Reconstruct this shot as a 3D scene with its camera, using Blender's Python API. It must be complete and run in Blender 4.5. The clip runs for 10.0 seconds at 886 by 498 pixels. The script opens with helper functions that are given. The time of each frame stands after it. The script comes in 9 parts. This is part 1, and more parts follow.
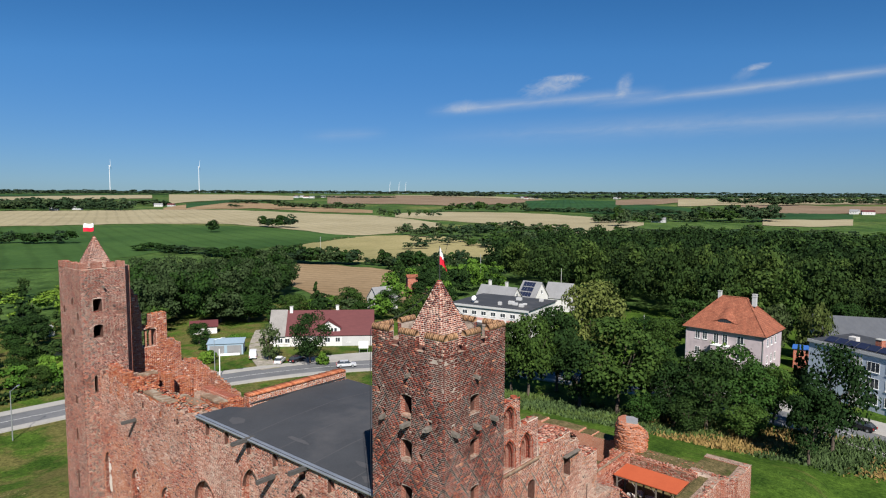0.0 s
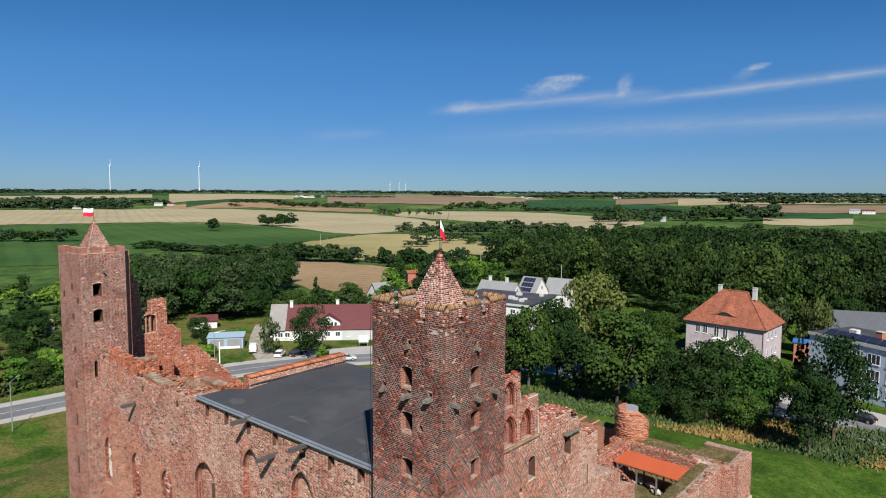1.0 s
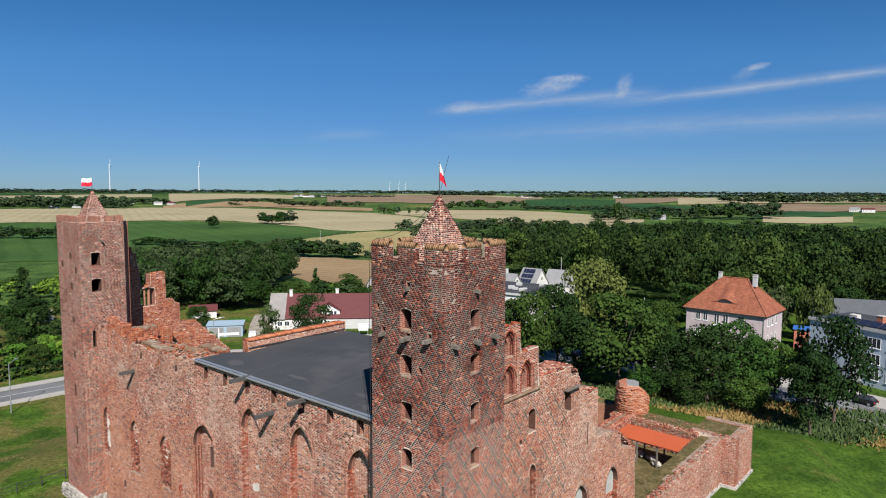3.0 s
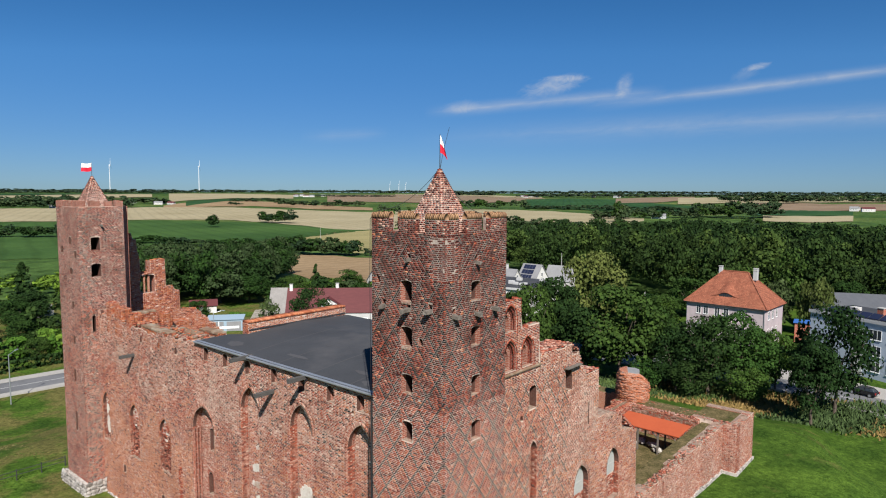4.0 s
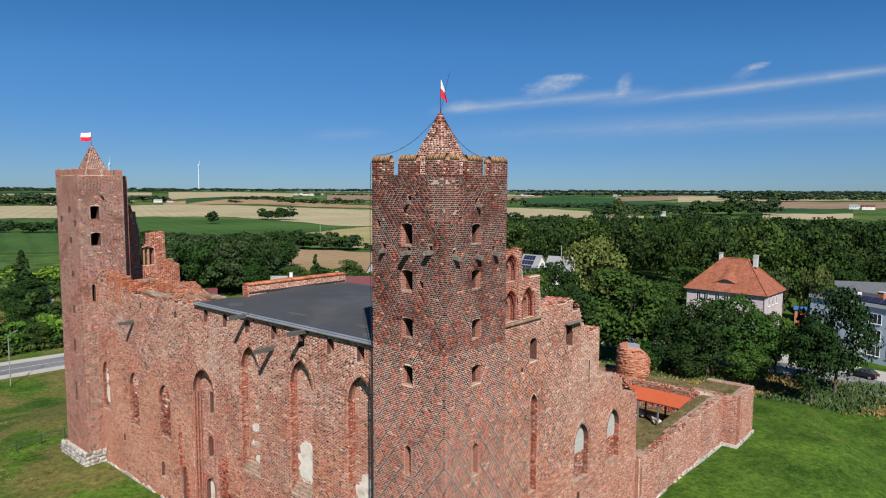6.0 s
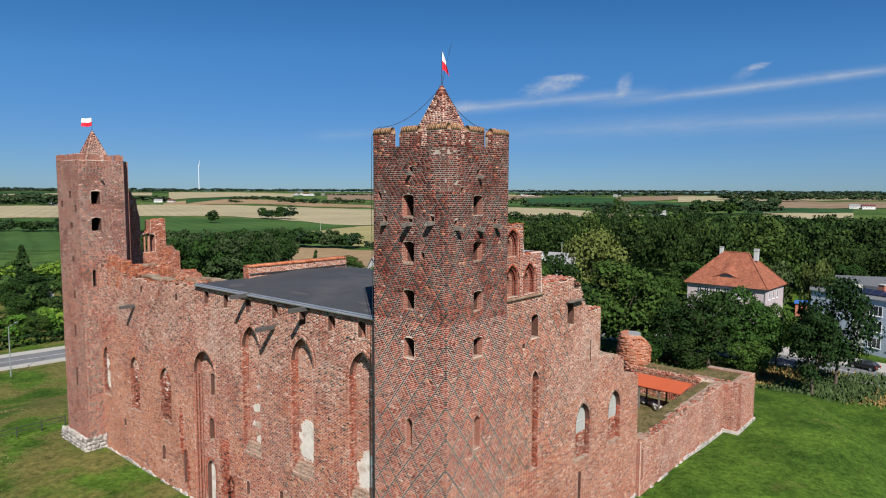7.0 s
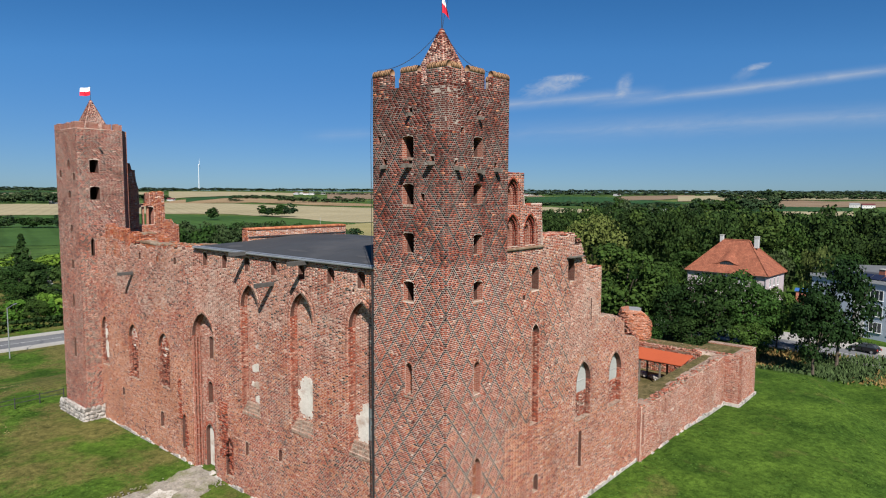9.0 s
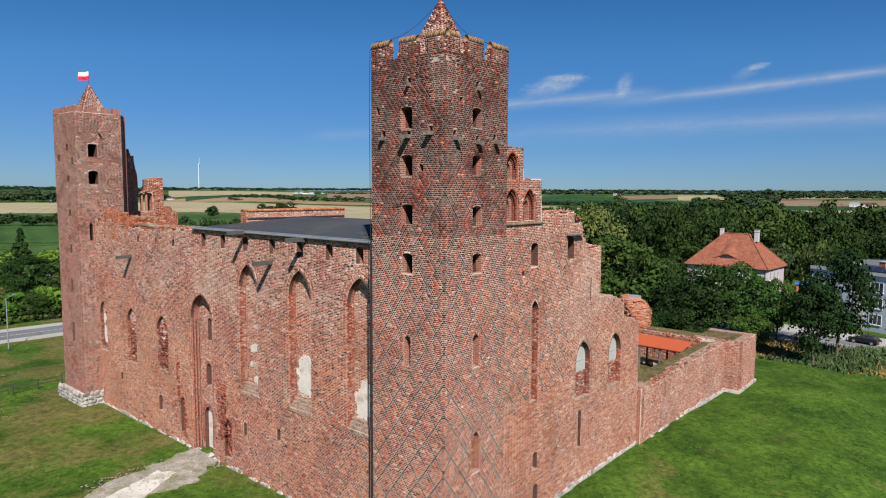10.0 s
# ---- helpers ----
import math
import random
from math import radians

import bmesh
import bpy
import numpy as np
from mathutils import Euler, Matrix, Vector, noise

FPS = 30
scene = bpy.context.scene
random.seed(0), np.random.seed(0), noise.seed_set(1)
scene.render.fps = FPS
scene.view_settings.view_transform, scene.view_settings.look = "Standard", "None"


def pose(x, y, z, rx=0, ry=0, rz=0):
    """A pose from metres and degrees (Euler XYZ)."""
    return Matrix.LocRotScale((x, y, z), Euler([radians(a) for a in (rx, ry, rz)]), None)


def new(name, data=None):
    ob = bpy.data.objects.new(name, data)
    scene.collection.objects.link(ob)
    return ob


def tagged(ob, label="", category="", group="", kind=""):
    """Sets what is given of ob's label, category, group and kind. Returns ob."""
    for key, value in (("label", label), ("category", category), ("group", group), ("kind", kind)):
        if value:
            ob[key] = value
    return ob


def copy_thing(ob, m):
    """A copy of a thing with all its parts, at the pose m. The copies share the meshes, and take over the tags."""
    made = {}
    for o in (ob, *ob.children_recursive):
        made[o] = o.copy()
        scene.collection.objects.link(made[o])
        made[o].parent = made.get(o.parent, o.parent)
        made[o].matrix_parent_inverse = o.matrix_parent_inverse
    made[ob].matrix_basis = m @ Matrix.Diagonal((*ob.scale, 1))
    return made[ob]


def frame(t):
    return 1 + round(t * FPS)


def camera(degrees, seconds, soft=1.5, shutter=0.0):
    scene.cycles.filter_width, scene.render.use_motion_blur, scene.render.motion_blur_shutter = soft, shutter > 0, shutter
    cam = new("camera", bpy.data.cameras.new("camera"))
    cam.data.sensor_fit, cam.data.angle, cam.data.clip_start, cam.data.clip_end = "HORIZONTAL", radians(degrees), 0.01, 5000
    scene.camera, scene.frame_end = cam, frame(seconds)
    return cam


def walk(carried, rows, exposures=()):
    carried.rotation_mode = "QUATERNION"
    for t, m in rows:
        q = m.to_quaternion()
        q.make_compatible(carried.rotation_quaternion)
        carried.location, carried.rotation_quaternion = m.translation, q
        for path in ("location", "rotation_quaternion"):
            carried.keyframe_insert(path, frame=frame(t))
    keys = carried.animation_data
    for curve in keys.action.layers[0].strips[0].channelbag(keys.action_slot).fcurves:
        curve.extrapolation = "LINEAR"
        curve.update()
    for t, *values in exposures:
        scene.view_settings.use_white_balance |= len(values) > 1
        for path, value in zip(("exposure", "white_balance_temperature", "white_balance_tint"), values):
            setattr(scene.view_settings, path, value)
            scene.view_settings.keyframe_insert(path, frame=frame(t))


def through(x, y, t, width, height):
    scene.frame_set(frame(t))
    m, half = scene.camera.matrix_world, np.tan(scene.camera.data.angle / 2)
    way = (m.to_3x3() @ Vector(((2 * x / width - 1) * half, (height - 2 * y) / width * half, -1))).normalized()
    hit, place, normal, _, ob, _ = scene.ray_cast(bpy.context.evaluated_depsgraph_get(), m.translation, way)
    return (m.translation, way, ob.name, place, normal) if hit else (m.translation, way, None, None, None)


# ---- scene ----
cam = camera(68.70, 10.0, soft=1.15)
# seconds, x, y, z, heading, pitch, lean: a straight slow descent
ROWS = [
    (0.0, -23.913, -20.411, 36.105, -49.332, -5.070, -0.269),
    (0.5, -23.940, -20.424, 35.380, -49.317, -5.094, -0.296),
    (1.0, -23.954, -20.423, 34.615, -49.323, -5.079, -0.293),
    (1.5, -23.991, -20.438, 33.847, -49.339, -5.063, -0.279),
    (2.0, -23.972, -20.465, 33.093, -49.331, -5.045, -0.278),
    (2.5, -23.955, -20.470, 32.339, -49.340, -5.066, -0.272),
    (4.0, -23.972, -20.456, 30.073, -49.335, -5.055, -0.233),
    (4.5, -24.025, -20.503, 29.356, -49.335, -5.069, -0.257),
    (5.0, -24.064, -20.538, 28.646, -49.338, -5.101, -0.274),
    (5.5, -24.082, -20.544, 27.908, -49.360, -5.134, -0.266),
    (7.0, -24.215, -20.547, 25.671, -49.341, -5.090, -0.243),
    (7.5, -24.257, -20.548, 24.936, -49.355, -5.110, -0.241),
    (8.0, -24.274, -20.566, 24.192, -49.353, -5.106, -0.255),
    (8.5, -24.272, -20.585, 23.442, -49.339, -5.090, -0.274),
    (9.0, -24.205, -20.557, 22.687, -49.345, -5.084, -0.282),
    (9.5, -24.178, -20.583, 21.951, -49.346, -5.087, -0.300),
    (10.0, -24.137, -20.588, 21.225, -49.347, -5.104, -0.310),
]
walk(cam, [(t, pose(x, y, z, 90 + pitch, lean, yaw)) for t, x, y, z, yaw, pitch, lean in ROWS])

# ---- daylight: a high summer sun behind the camera and a clear sky ----
SUN_WAY = Vector((1.5, 1.8, -2.2)).normalized()
sun = new("sun", bpy.data.lights.new("sun", "SUN"))
sun.data.energy, sun.data.angle, sun.data.color = 5.0, radians(0.53), (1.0, 0.955, 0.89)
sun.matrix_world = Matrix.Translation((0, 0, 80)) @ SUN_WAY.to_track_quat("-Z", "Y").to_matrix().to_4x4()

world = bpy.data.worlds.new("sky")
scene.world = world
world.use_nodes = True
wn, wl = world.node_tree.nodes, world.node_tree.links
wn.clear()


def wnode(kind, **values):
    n = wn.new(kind)
    for key, value in values.items():
        n.inputs[key].default_value = value
    return n


sky = wn.new("ShaderNodeTexSky")
sky.sky_type, sky.sun_disc = "NISHITA", False
sky.sun_elevation = math.asin(-SUN_WAY.z)
sky.sun_rotation = math.atan2(-SUN_WAY.x, -SUN_WAY.y)
sky.altitude, sky.air_density, sky.dust_density, sky.ozone_density = 1500, 0.75, 0.0, 3.5
SKY_STRENGTH = 0.055
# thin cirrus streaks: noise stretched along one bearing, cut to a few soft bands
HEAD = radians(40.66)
coord = wn.new("ShaderNodeTexCoord")
turn = wn.new("ShaderNodeVectorRotate")
turn.rotation_type = "Z_AXIS"
turn.inputs["Angle"].default_value = -HEAD
wl.new(coord.outputs["Generated"], turn.inputs["Vector"])
sep = wn.new("ShaderNodeSeparateXYZ")
wl.new(turn.outputs["Vector"], sep.inputs[0])


def wmath(op, a, b=None, c=None, clamp=False):
    n = wn.new("ShaderNodeMath")
    n.operation, n.use_clamp = op, clamp
    for i, v in enumerate((a, b, c)):
        if v is None:
            continue
        if isinstance(v, (int, float)):
            n.inputs[i].default_value = v
        else:
            wl.new(v, n.inputs[i])
    return n.outputs[0]


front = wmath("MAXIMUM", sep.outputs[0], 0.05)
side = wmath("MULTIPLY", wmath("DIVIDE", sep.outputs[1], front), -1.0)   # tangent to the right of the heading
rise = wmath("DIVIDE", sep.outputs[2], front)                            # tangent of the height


def band(side0, rise0, slope, thick, left, right, soft):
    """A soft streak through (side0, rise0), rising by slope, between two ends."""
    off = wmath("SUBTRACT", rise, wmath("ADD", wmath("MULTIPLY", wmath("SUBTRACT", side, side0), slope), rise0))
    bump = wmath("SUBTRACT", 1.0, wmath("DIVIDE", wmath("ABSOLUTE", off), thick), clamp=True)
    a = wmath("DIVIDE", wmath("SUBTRACT", side, left), soft, clamp=True)
    b = wmath("DIVIDE", wmath("SUBTRACT", right, side), soft, clamp=True)
    return wmath("MULTIPLY", wmath("MULTIPLY", bump, bump), wmath("MULTIPLY", a, b))


plane = wn.new("ShaderNodeCombineXYZ")
wl.new(wmath("MULTIPLY", side, 8.0), plane.inputs[0])
wl.new(wmath("SUBTRACT", wmath("MULTIPLY", rise, 34.0), wmath("MULTIPLY", side, 4.0)), plane.inputs[1])
wisps = wnode("ShaderNodeTexNoise", Scale=1.6, Detail=9.0, Roughness=0.68, Distortion=1.1)
wl.new(plane.outputs[0], wisps.inputs["Vector"])
def puff(side0, rise0, wide, tall, lean, hard=1.0):
    """A small tuft of cirrus: a leaning oval with frayed edges."""
    ds = wmath("SUBTRACT", side, side0)
    dr = wmath("SUBTRACT", wmath("SUBTRACT", rise, rise0), wmath("MULTIPLY", ds, lean))
    q = wmath("ADD", wmath("POWER", wmath("ABSOLUTE", wmath("DIVIDE", ds, wide)), 2.0), wmath("POWER", wmath("ABSOLUTE", wmath("DIVIDE", dr, tall)), 2.0))
    frayed = wmath("ADD", wmath("SUBTRACT", 1.0, q), wmath("MULTIPLY_ADD", curls.outputs["Fac"], 2.4, -1.3))
    return wmath("MULTIPLY", wmath("MULTIPLY", frayed, hard, clamp=True), wmath("SUBTRACT", 1.15, q, clamp=True))


curl_plane = wn.new("ShaderNodeCombineXYZ")
wl.new(wmath("MULTIPLY", side, 24.0), curl_plane.inputs[0])
wl.new(wmath("SUBTRACT", wmath("MULTIPLY", rise, 46.0), wmath("MULTIPLY", side, 9.0)), curl_plane.inputs[1])
curls = wnode("ShaderNodeTexNoise", Scale=1.5, Detail=10.0, Roughness=0.66, Distortion=1.4)
wl.new(curl_plane.outputs[0], curls.inputs["Vector"])
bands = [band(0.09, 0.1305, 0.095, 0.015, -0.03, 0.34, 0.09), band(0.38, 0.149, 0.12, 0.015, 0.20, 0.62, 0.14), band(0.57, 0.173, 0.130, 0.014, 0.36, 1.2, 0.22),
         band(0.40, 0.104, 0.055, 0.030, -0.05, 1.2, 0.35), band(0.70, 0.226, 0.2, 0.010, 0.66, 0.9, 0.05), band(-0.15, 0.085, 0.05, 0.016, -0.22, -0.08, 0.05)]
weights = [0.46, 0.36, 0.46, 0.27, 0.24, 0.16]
total = None
for one, w in zip(bands, weights):
    one = wmath("MULTIPLY", one, w)
    total = one if total is None else wmath("ADD", total, one)
veil = wmath("MULTIPLY", total, wmath("MULTIPLY_ADD", wisps.outputs["Fac"], 1.7, 0.0, clamp=True), clamp=True)
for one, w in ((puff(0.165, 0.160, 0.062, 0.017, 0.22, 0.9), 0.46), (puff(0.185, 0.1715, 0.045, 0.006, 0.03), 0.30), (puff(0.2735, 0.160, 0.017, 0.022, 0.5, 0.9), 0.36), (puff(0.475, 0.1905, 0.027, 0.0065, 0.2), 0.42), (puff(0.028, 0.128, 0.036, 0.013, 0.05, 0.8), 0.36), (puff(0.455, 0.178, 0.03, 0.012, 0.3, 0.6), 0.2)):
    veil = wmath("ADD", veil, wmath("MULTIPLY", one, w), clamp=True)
mix = wn.new("ShaderNodeMix")
mix.data_type = "RGBA"
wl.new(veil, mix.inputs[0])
deep = wnode("ShaderNodeHueSaturation", Saturation=1.27, Value=1.12)
wl.new(sky.outputs[0], deep.inputs["Color"])
# blue summer haze low over the land
haze = wn.new("ShaderNodeValToRGB")
haze.color_ramp.elements[0].color, haze.color_ramp.elements[1].color = (0.31, 0.415, 0.565, 1), (1, 1, 1, 1)
haze.color_ramp.elements[1].position = 0.21
wl.new(rise, haze.inputs[0])
tone = wn.new("ShaderNodeMix")
tone.data_type, tone.blend_type = "RGBA", "MULTIPLY"
tone.inputs[0].default_value = 1.0
wl.new(deep.outputs[0], tone.inputs[6])
wl.new(haze.outputs[0], tone.inputs[7])
wl.new(tone.outputs[2], mix.inputs[6])
mix.inputs[7].default_value = (6.6, 7.0, 7.6, 1)
back = wnode("ShaderNodeBackground", Strength=SKY_STRENGTH)
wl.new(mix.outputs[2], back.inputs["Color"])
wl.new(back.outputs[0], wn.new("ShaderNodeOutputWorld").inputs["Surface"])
scene.view_settings.exposure = 0.65


# ---- materials ----
def material(name, rough=0.85, metal=0.0):
    m = bpy.data.materials.new(name)
    m.use_nodes = True
    b = m.node_tree.nodes["Principled BSDF"]
    b.inputs["Roughness"].default_value, b.inputs["Metallic"].default_value = rough, metal
    b.inputs["Specular IOR Level"].default_value = 0.25
    return m, m.node_tree.nodes, m.node_tree.links, b


def ramp(nodes, stops):
    r = nodes.new("ShaderNodeValToRGB")
    while len(r.color_ramp.elements) < len(stops):
        r.color_ramp.elements.new(0.5)
    for e, (at, colour) in zip(r.color_ramp.elements, stops):
        e.position, e.color = at, (*colour, 1)
    return r


def noise_of(nodes, links, scale, detail=5, rough=0.6, stretch=None, source="Object"):
    c = nodes.new("ShaderNodeTexCoord")
    n = nodes.new("ShaderNodeTexNoise")
    n.inputs["Scale"].default_value, n.inputs["Detail"].default_value, n.inputs["Roughness"].default_value = scale, detail, rough
    if stretch:
        m = nodes.new("ShaderNodeMapping")
        m.inputs["Scale"].default_value = stretch
        links.new(c.outputs[source], m.inputs[0])
        links.new(m.outputs[0], n.inputs["Vector"])
    else:
        links.new(c.outputs[source], n.inputs["Vector"])
    return n


def blend(nodes, links, fac, a, b, mode="MIX"):
    m = nodes.new("ShaderNodeMix")
    m.data_type, m.blend_type = "RGBA", mode
    for slot, v in ((0, fac), (6, a), (7, b)):
        if isinstance(v, (int, float)):
            m.inputs[slot].default_value = v
        elif isinstance(v, tuple):
            m.inputs[slot].default_value = (*v, 1)
        else:
            links.new(v, m.inputs[slot])
    return m.outputs[2]


def bumped(nodes, links, b, height, strength, distance):
    n = nodes.new("ShaderNodeBump")
    n.inputs["Strength"].default_value, n.inputs["Distance"].default_value = strength, distance
    links.new(height, n.inputs["Height"])
    links.new(n.outputs[0], b.inputs["Normal"])


def speckled(name, dark, light, scale, rough=0.85, fine=None, relief=0.0, metal=0.0, stretch=None, stain=None, stain_scale=0.3, islands=0.0, source="Object"):
    """A surface whose colour wanders between two tones at two scales, with fine relief and, where given, stains."""
    m, n, l, b = material(name, rough, metal)
    big = noise_of(n, l, scale, stretch=stretch, source=source)
    small = noise_of(n, l, fine or scale * 9, 4, 0.7, source=source)
    mixed = n.new("ShaderNodeMath")
    mixed.operation = "MULTIPLY_ADD"
    l.new(small.outputs["Fac"], mixed.inputs[0])
    mixed.inputs[1].default_value = 0.55
    half = n.new("ShaderNodeMath")
    half.operation = "MULTIPLY"
    l.new(big.outputs["Fac"], half.inputs[0])
    half.inputs[1].default_value = 0.55
    l.new(half.outputs[0], mixed.inputs[2])
    fac = mixed.outputs[0]
    if islands:
        g = n.new("ShaderNodeNewGeometry")
        add = n.new("ShaderNodeMath")
        add.operation = "MULTIPLY_ADD"
        l.new(g.outputs["Random Per Island"], add.inputs[0])
        add.inputs[1].default_value = islands
        sub = n.new("ShaderNodeMath")
        sub.operation = "SUBTRACT"
        l.new(fac, sub.inputs[0])
        sub.inputs[1].default_value = islands / 2
        l.new(sub.outputs[0], add.inputs[2])
        fac = add.outputs[0]
    r = ramp(n, [(0.32, dark), (0.72, light)])
    l.new(fac, r.inputs[0])
    colour = r.outputs[0]
    if stain:
        s = noise_of(n, l, stain_scale, 6, 0.65, source=source)
        k = ramp(n, [(0.5, (0, 0, 0)), (0.66, (1, 1, 1))])
        l.new(s.outputs["Fac"], k.inputs[0])
        colour = blend(n, l, k.outputs[0], colour, stain)
    l.new(colour, b.inputs["Base Color"])
    if relief:
        bumped(n, l, b, small.outputs["Fac"], 0.6, relief)
    return m


def brick_piece(name, stops, soot=0.5, lime=0.35, rough=0.9, soot_scale=0.28, lime_at=0.6, single=False):
    """Fired bricks: each island takes its own tone; soot and lime lie over them in patches."""
    m, n, l, b = material(name, rough)
    g = n.new("ShaderNodeNewGeometry")
    r = ramp(n, stops)
    if single:
        l.new(n.new("ShaderNodeObjectInfo").outputs["Random"], r.inputs[0])
    else:
        l.new(g.outputs["Random Per Island"], r.inputs[0])
    grain = noise_of(n, l, 22, 4, 0.7)
    gr = ramp(n, [(0.3, (0.7, 0.68, 0.68)), (0.7, (1.12, 1.1, 1.08))])
    l.new(grain.outputs["Fac"], gr.inputs[0])
    colour = blend(n, l, 1.0, r.outputs[0], gr.outputs[0], "MULTIPLY")
    s = noise_of(n, l, soot_scale, 6, 0.62)
    k = ramp(n, [(0.45, (0, 0, 0)), (0.72, (soot, soot, soot))])
    l.new(s.outputs["Fac"], k.inputs[0])
    colour = blend(n, l, k.outputs[0], colour, (0.095, 0.055, 0.045))
    s2 = noise_of(n, l, 0.55, 7, 0.7, stretch=(1, 1, 0.7))
    k2 = ramp(n, [(lime_at, (0, 0, 0)), (lime_at + 0.16, (lime, lime, lime))])
    l.new(s2.outputs["Fac"], k2.inputs[0])
    colour = blend(n, l, k2.outputs[0], colour, (0.46, 0.38, 0.31))
    if single:
        for w in (grain, s, s2):
            l.new(g.outputs["Position"], w.inputs["Vector"])
    l.new(colour, b.inputs["Base Color"])
    bumped(n, l, b, grain.outputs["Fac"], 0.5, 0.01)
    return m


def brick_pattern(name, reds, mortar, soot=0.5, scale=1.0):
    """Brickwork in reveals and far faces: courses of 10 cm on upright faces."""
    m, n, l, b = material(name, 0.88)
    c = n.new("ShaderNodeTexCoord")
    s = n.new("ShaderNodeSeparateXYZ")
    l.new(c.outputs["Object"], s.inputs[0])
    add = n.new("ShaderNodeMath")
    add.operation = "ADD"
    l.new(s.outputs[0], add.inputs[0])
    l.new(s.outputs[1], add.inputs[1])
    v = n.new("ShaderNodeCombineXYZ")
    l.new(add.outputs[0], v.inputs[0])
    l.new(s.outputs[2], v.inputs[1])
    t = n.new("ShaderNodeTexBrick")
    t.offset = 0.5
    t.inputs["Scale"].default_value = scale
    t.inputs["Brick Width"].default_value, t.inputs["Row Height"].default_value = 0.30, 0.10
    t.inputs["Mortar Size"].default_value, t.inputs["Mortar Smooth"].default_value, t.inputs["Bias"].default_value = 0.009, 0.2, 0.0
    t.inputs["Color1"].default_value, t.inputs["Color2"].default_value = (*reds[0], 1), (*reds[1], 1)
    t.inputs["Mortar"].default_value = (*mortar, 1)
    warp = noise_of(n, l, 1.1, 3)
    off = n.new("ShaderNodeVectorMath")
    off.operation = "MULTIPLY_ADD"
    l.new(warp.outputs["Color"], off.inputs[0])
    off.inputs[1].default_value = (0.05, 0.05, 0)
    l.new(v.outputs[0], off.inputs[2])
    l.new(off.outputs[0], t.inputs["Vector"])
    p = noise_of(n, l, 0.5, 6, 0.66)
    k = ramp(n, [(0.46, (0, 0, 0)), (0.7, (soot, soot, soot))])
    l.new(p.outputs["Fac"], k.inputs[0])
    colour = blend(n, l, k.outputs[0], t.outputs["Color"], (0.10, 0.06, 0.05))
    g = noise_of(n, l, 9, 4, 0.7)
    gr = ramp(n, [(0.3, (0.6, 0.6, 0.6)), (0.7, (1.15, 1.12, 1.1))])
    l.new(g.outputs["Fac"], gr.inputs[0])
    l.new(blend(n, l, 1.0, colour, gr.outputs[0], "MULTIPLY"), b.inputs["Base Color"])
    bumped(n, l, b, t.outputs["Fac"], -0.6, 0.02)
    return m


def cobbled(name, dark, light, joint, scale, relief=0.08):
    """Rounded field stones bedded in lime."""
    m, n, l, b = material(name, 0.9)
    c = n.new("ShaderNodeTexCoord")
    v = n.new("ShaderNodeTexVoronoi")
    v.feature = "DISTANCE_TO_EDGE"
    v.inputs["Scale"].default_value = scale
    w = n.new("ShaderNodeTexVoronoi")
    w.inputs["Scale"].default_value = scale
    l.new(c.outputs["Object"], v.inputs["Vector"])
    l.new(c.outputs["Object"], w.inputs["Vector"])
    r = ramp(n, [(0.0, dark), (1.0, light)])
    l.new(w.outputs["Color"], r.inputs[0])
    k = ramp(n, [(0.03, (1, 1, 1)), (0.10, (0, 0, 0))])
    l.new(v.outputs["Distance"], k.inputs[0])
    colour = blend(n, l, k.outputs[0], r.outputs[0], joint)
    g = noise_of(n, l, 14, 5, 0.7)
    gr = ramp(n, [(0.3, (0.65, 0.65, 0.65)), (0.7, (1.15, 1.15, 1.15))])
    l.new(g.outputs["Fac"], gr.inputs[0])
    l.new(blend(n, l, 1.0, colour, gr.outputs[0], "MULTIPLY"), b.inputs["Base Color"])
    bumped(n, l, b, v.outputs["Distance"], 0.8, relief)
    return m


def leafy(name, dark, light, tips=None):
    m, n, l, b = material(name, 0.85)
    b.inputs["Specular IOR Level"].default_value = 0.12
    g = n.new("ShaderNodeNewGeometry")
    o = n.new("ShaderNodeObjectInfo")
    p = noise_of(n, l, 0.35, 4, 0.6)
    mix1 = n.new("ShaderNodeMath")
    mix1.operation = "MULTIPLY_ADD"
    l.new(g.outputs["Random Per Island"], mix1.inputs[0])
    mix1.inputs[1].default_value = 0.45
    half = n.new("ShaderNodeMath")
    half.operation = "MULTIPLY"
    l.new(p.outputs["Fac"], half.inputs[0])
    half.inputs[1].default_value = 0.6
    l.new(half.outputs[0], mix1.inputs[2])
    r = ramp(n, [(0.2, dark), (0.85, light)] if not tips else [(0.2, dark), (0.7, light), (0.95, tips)])
    l.new(mix1.outputs[0], r.inputs[0])
    hue = n.new("ShaderNodeHueSaturation")
    var = n.new("ShaderNodeMath")
    var.operation = "MULTIPLY_ADD"
    l.new(o.outputs["Random"], var.inputs[0])
    var.inputs[1].default_value, var.inputs[2].default_value = 0.6, 0.7
    l.new(var.outputs[0], hue.inputs["Value"])
    hv = n.new("ShaderNodeMath")
    hv.operation = "MULTIPLY_ADD"
    l.new(o.outputs["Random"], hv.inputs[0])
    hv.inputs[1].default_value, hv.inputs[2].default_value = -0.035, 0.517
    l.new(hv.outputs[0], hue.inputs["Hue"])
    l.new(r.outputs[0], hue.inputs["Color"])
    l.new(hue.outputs[0], b.inputs["Base Color"])
    return m


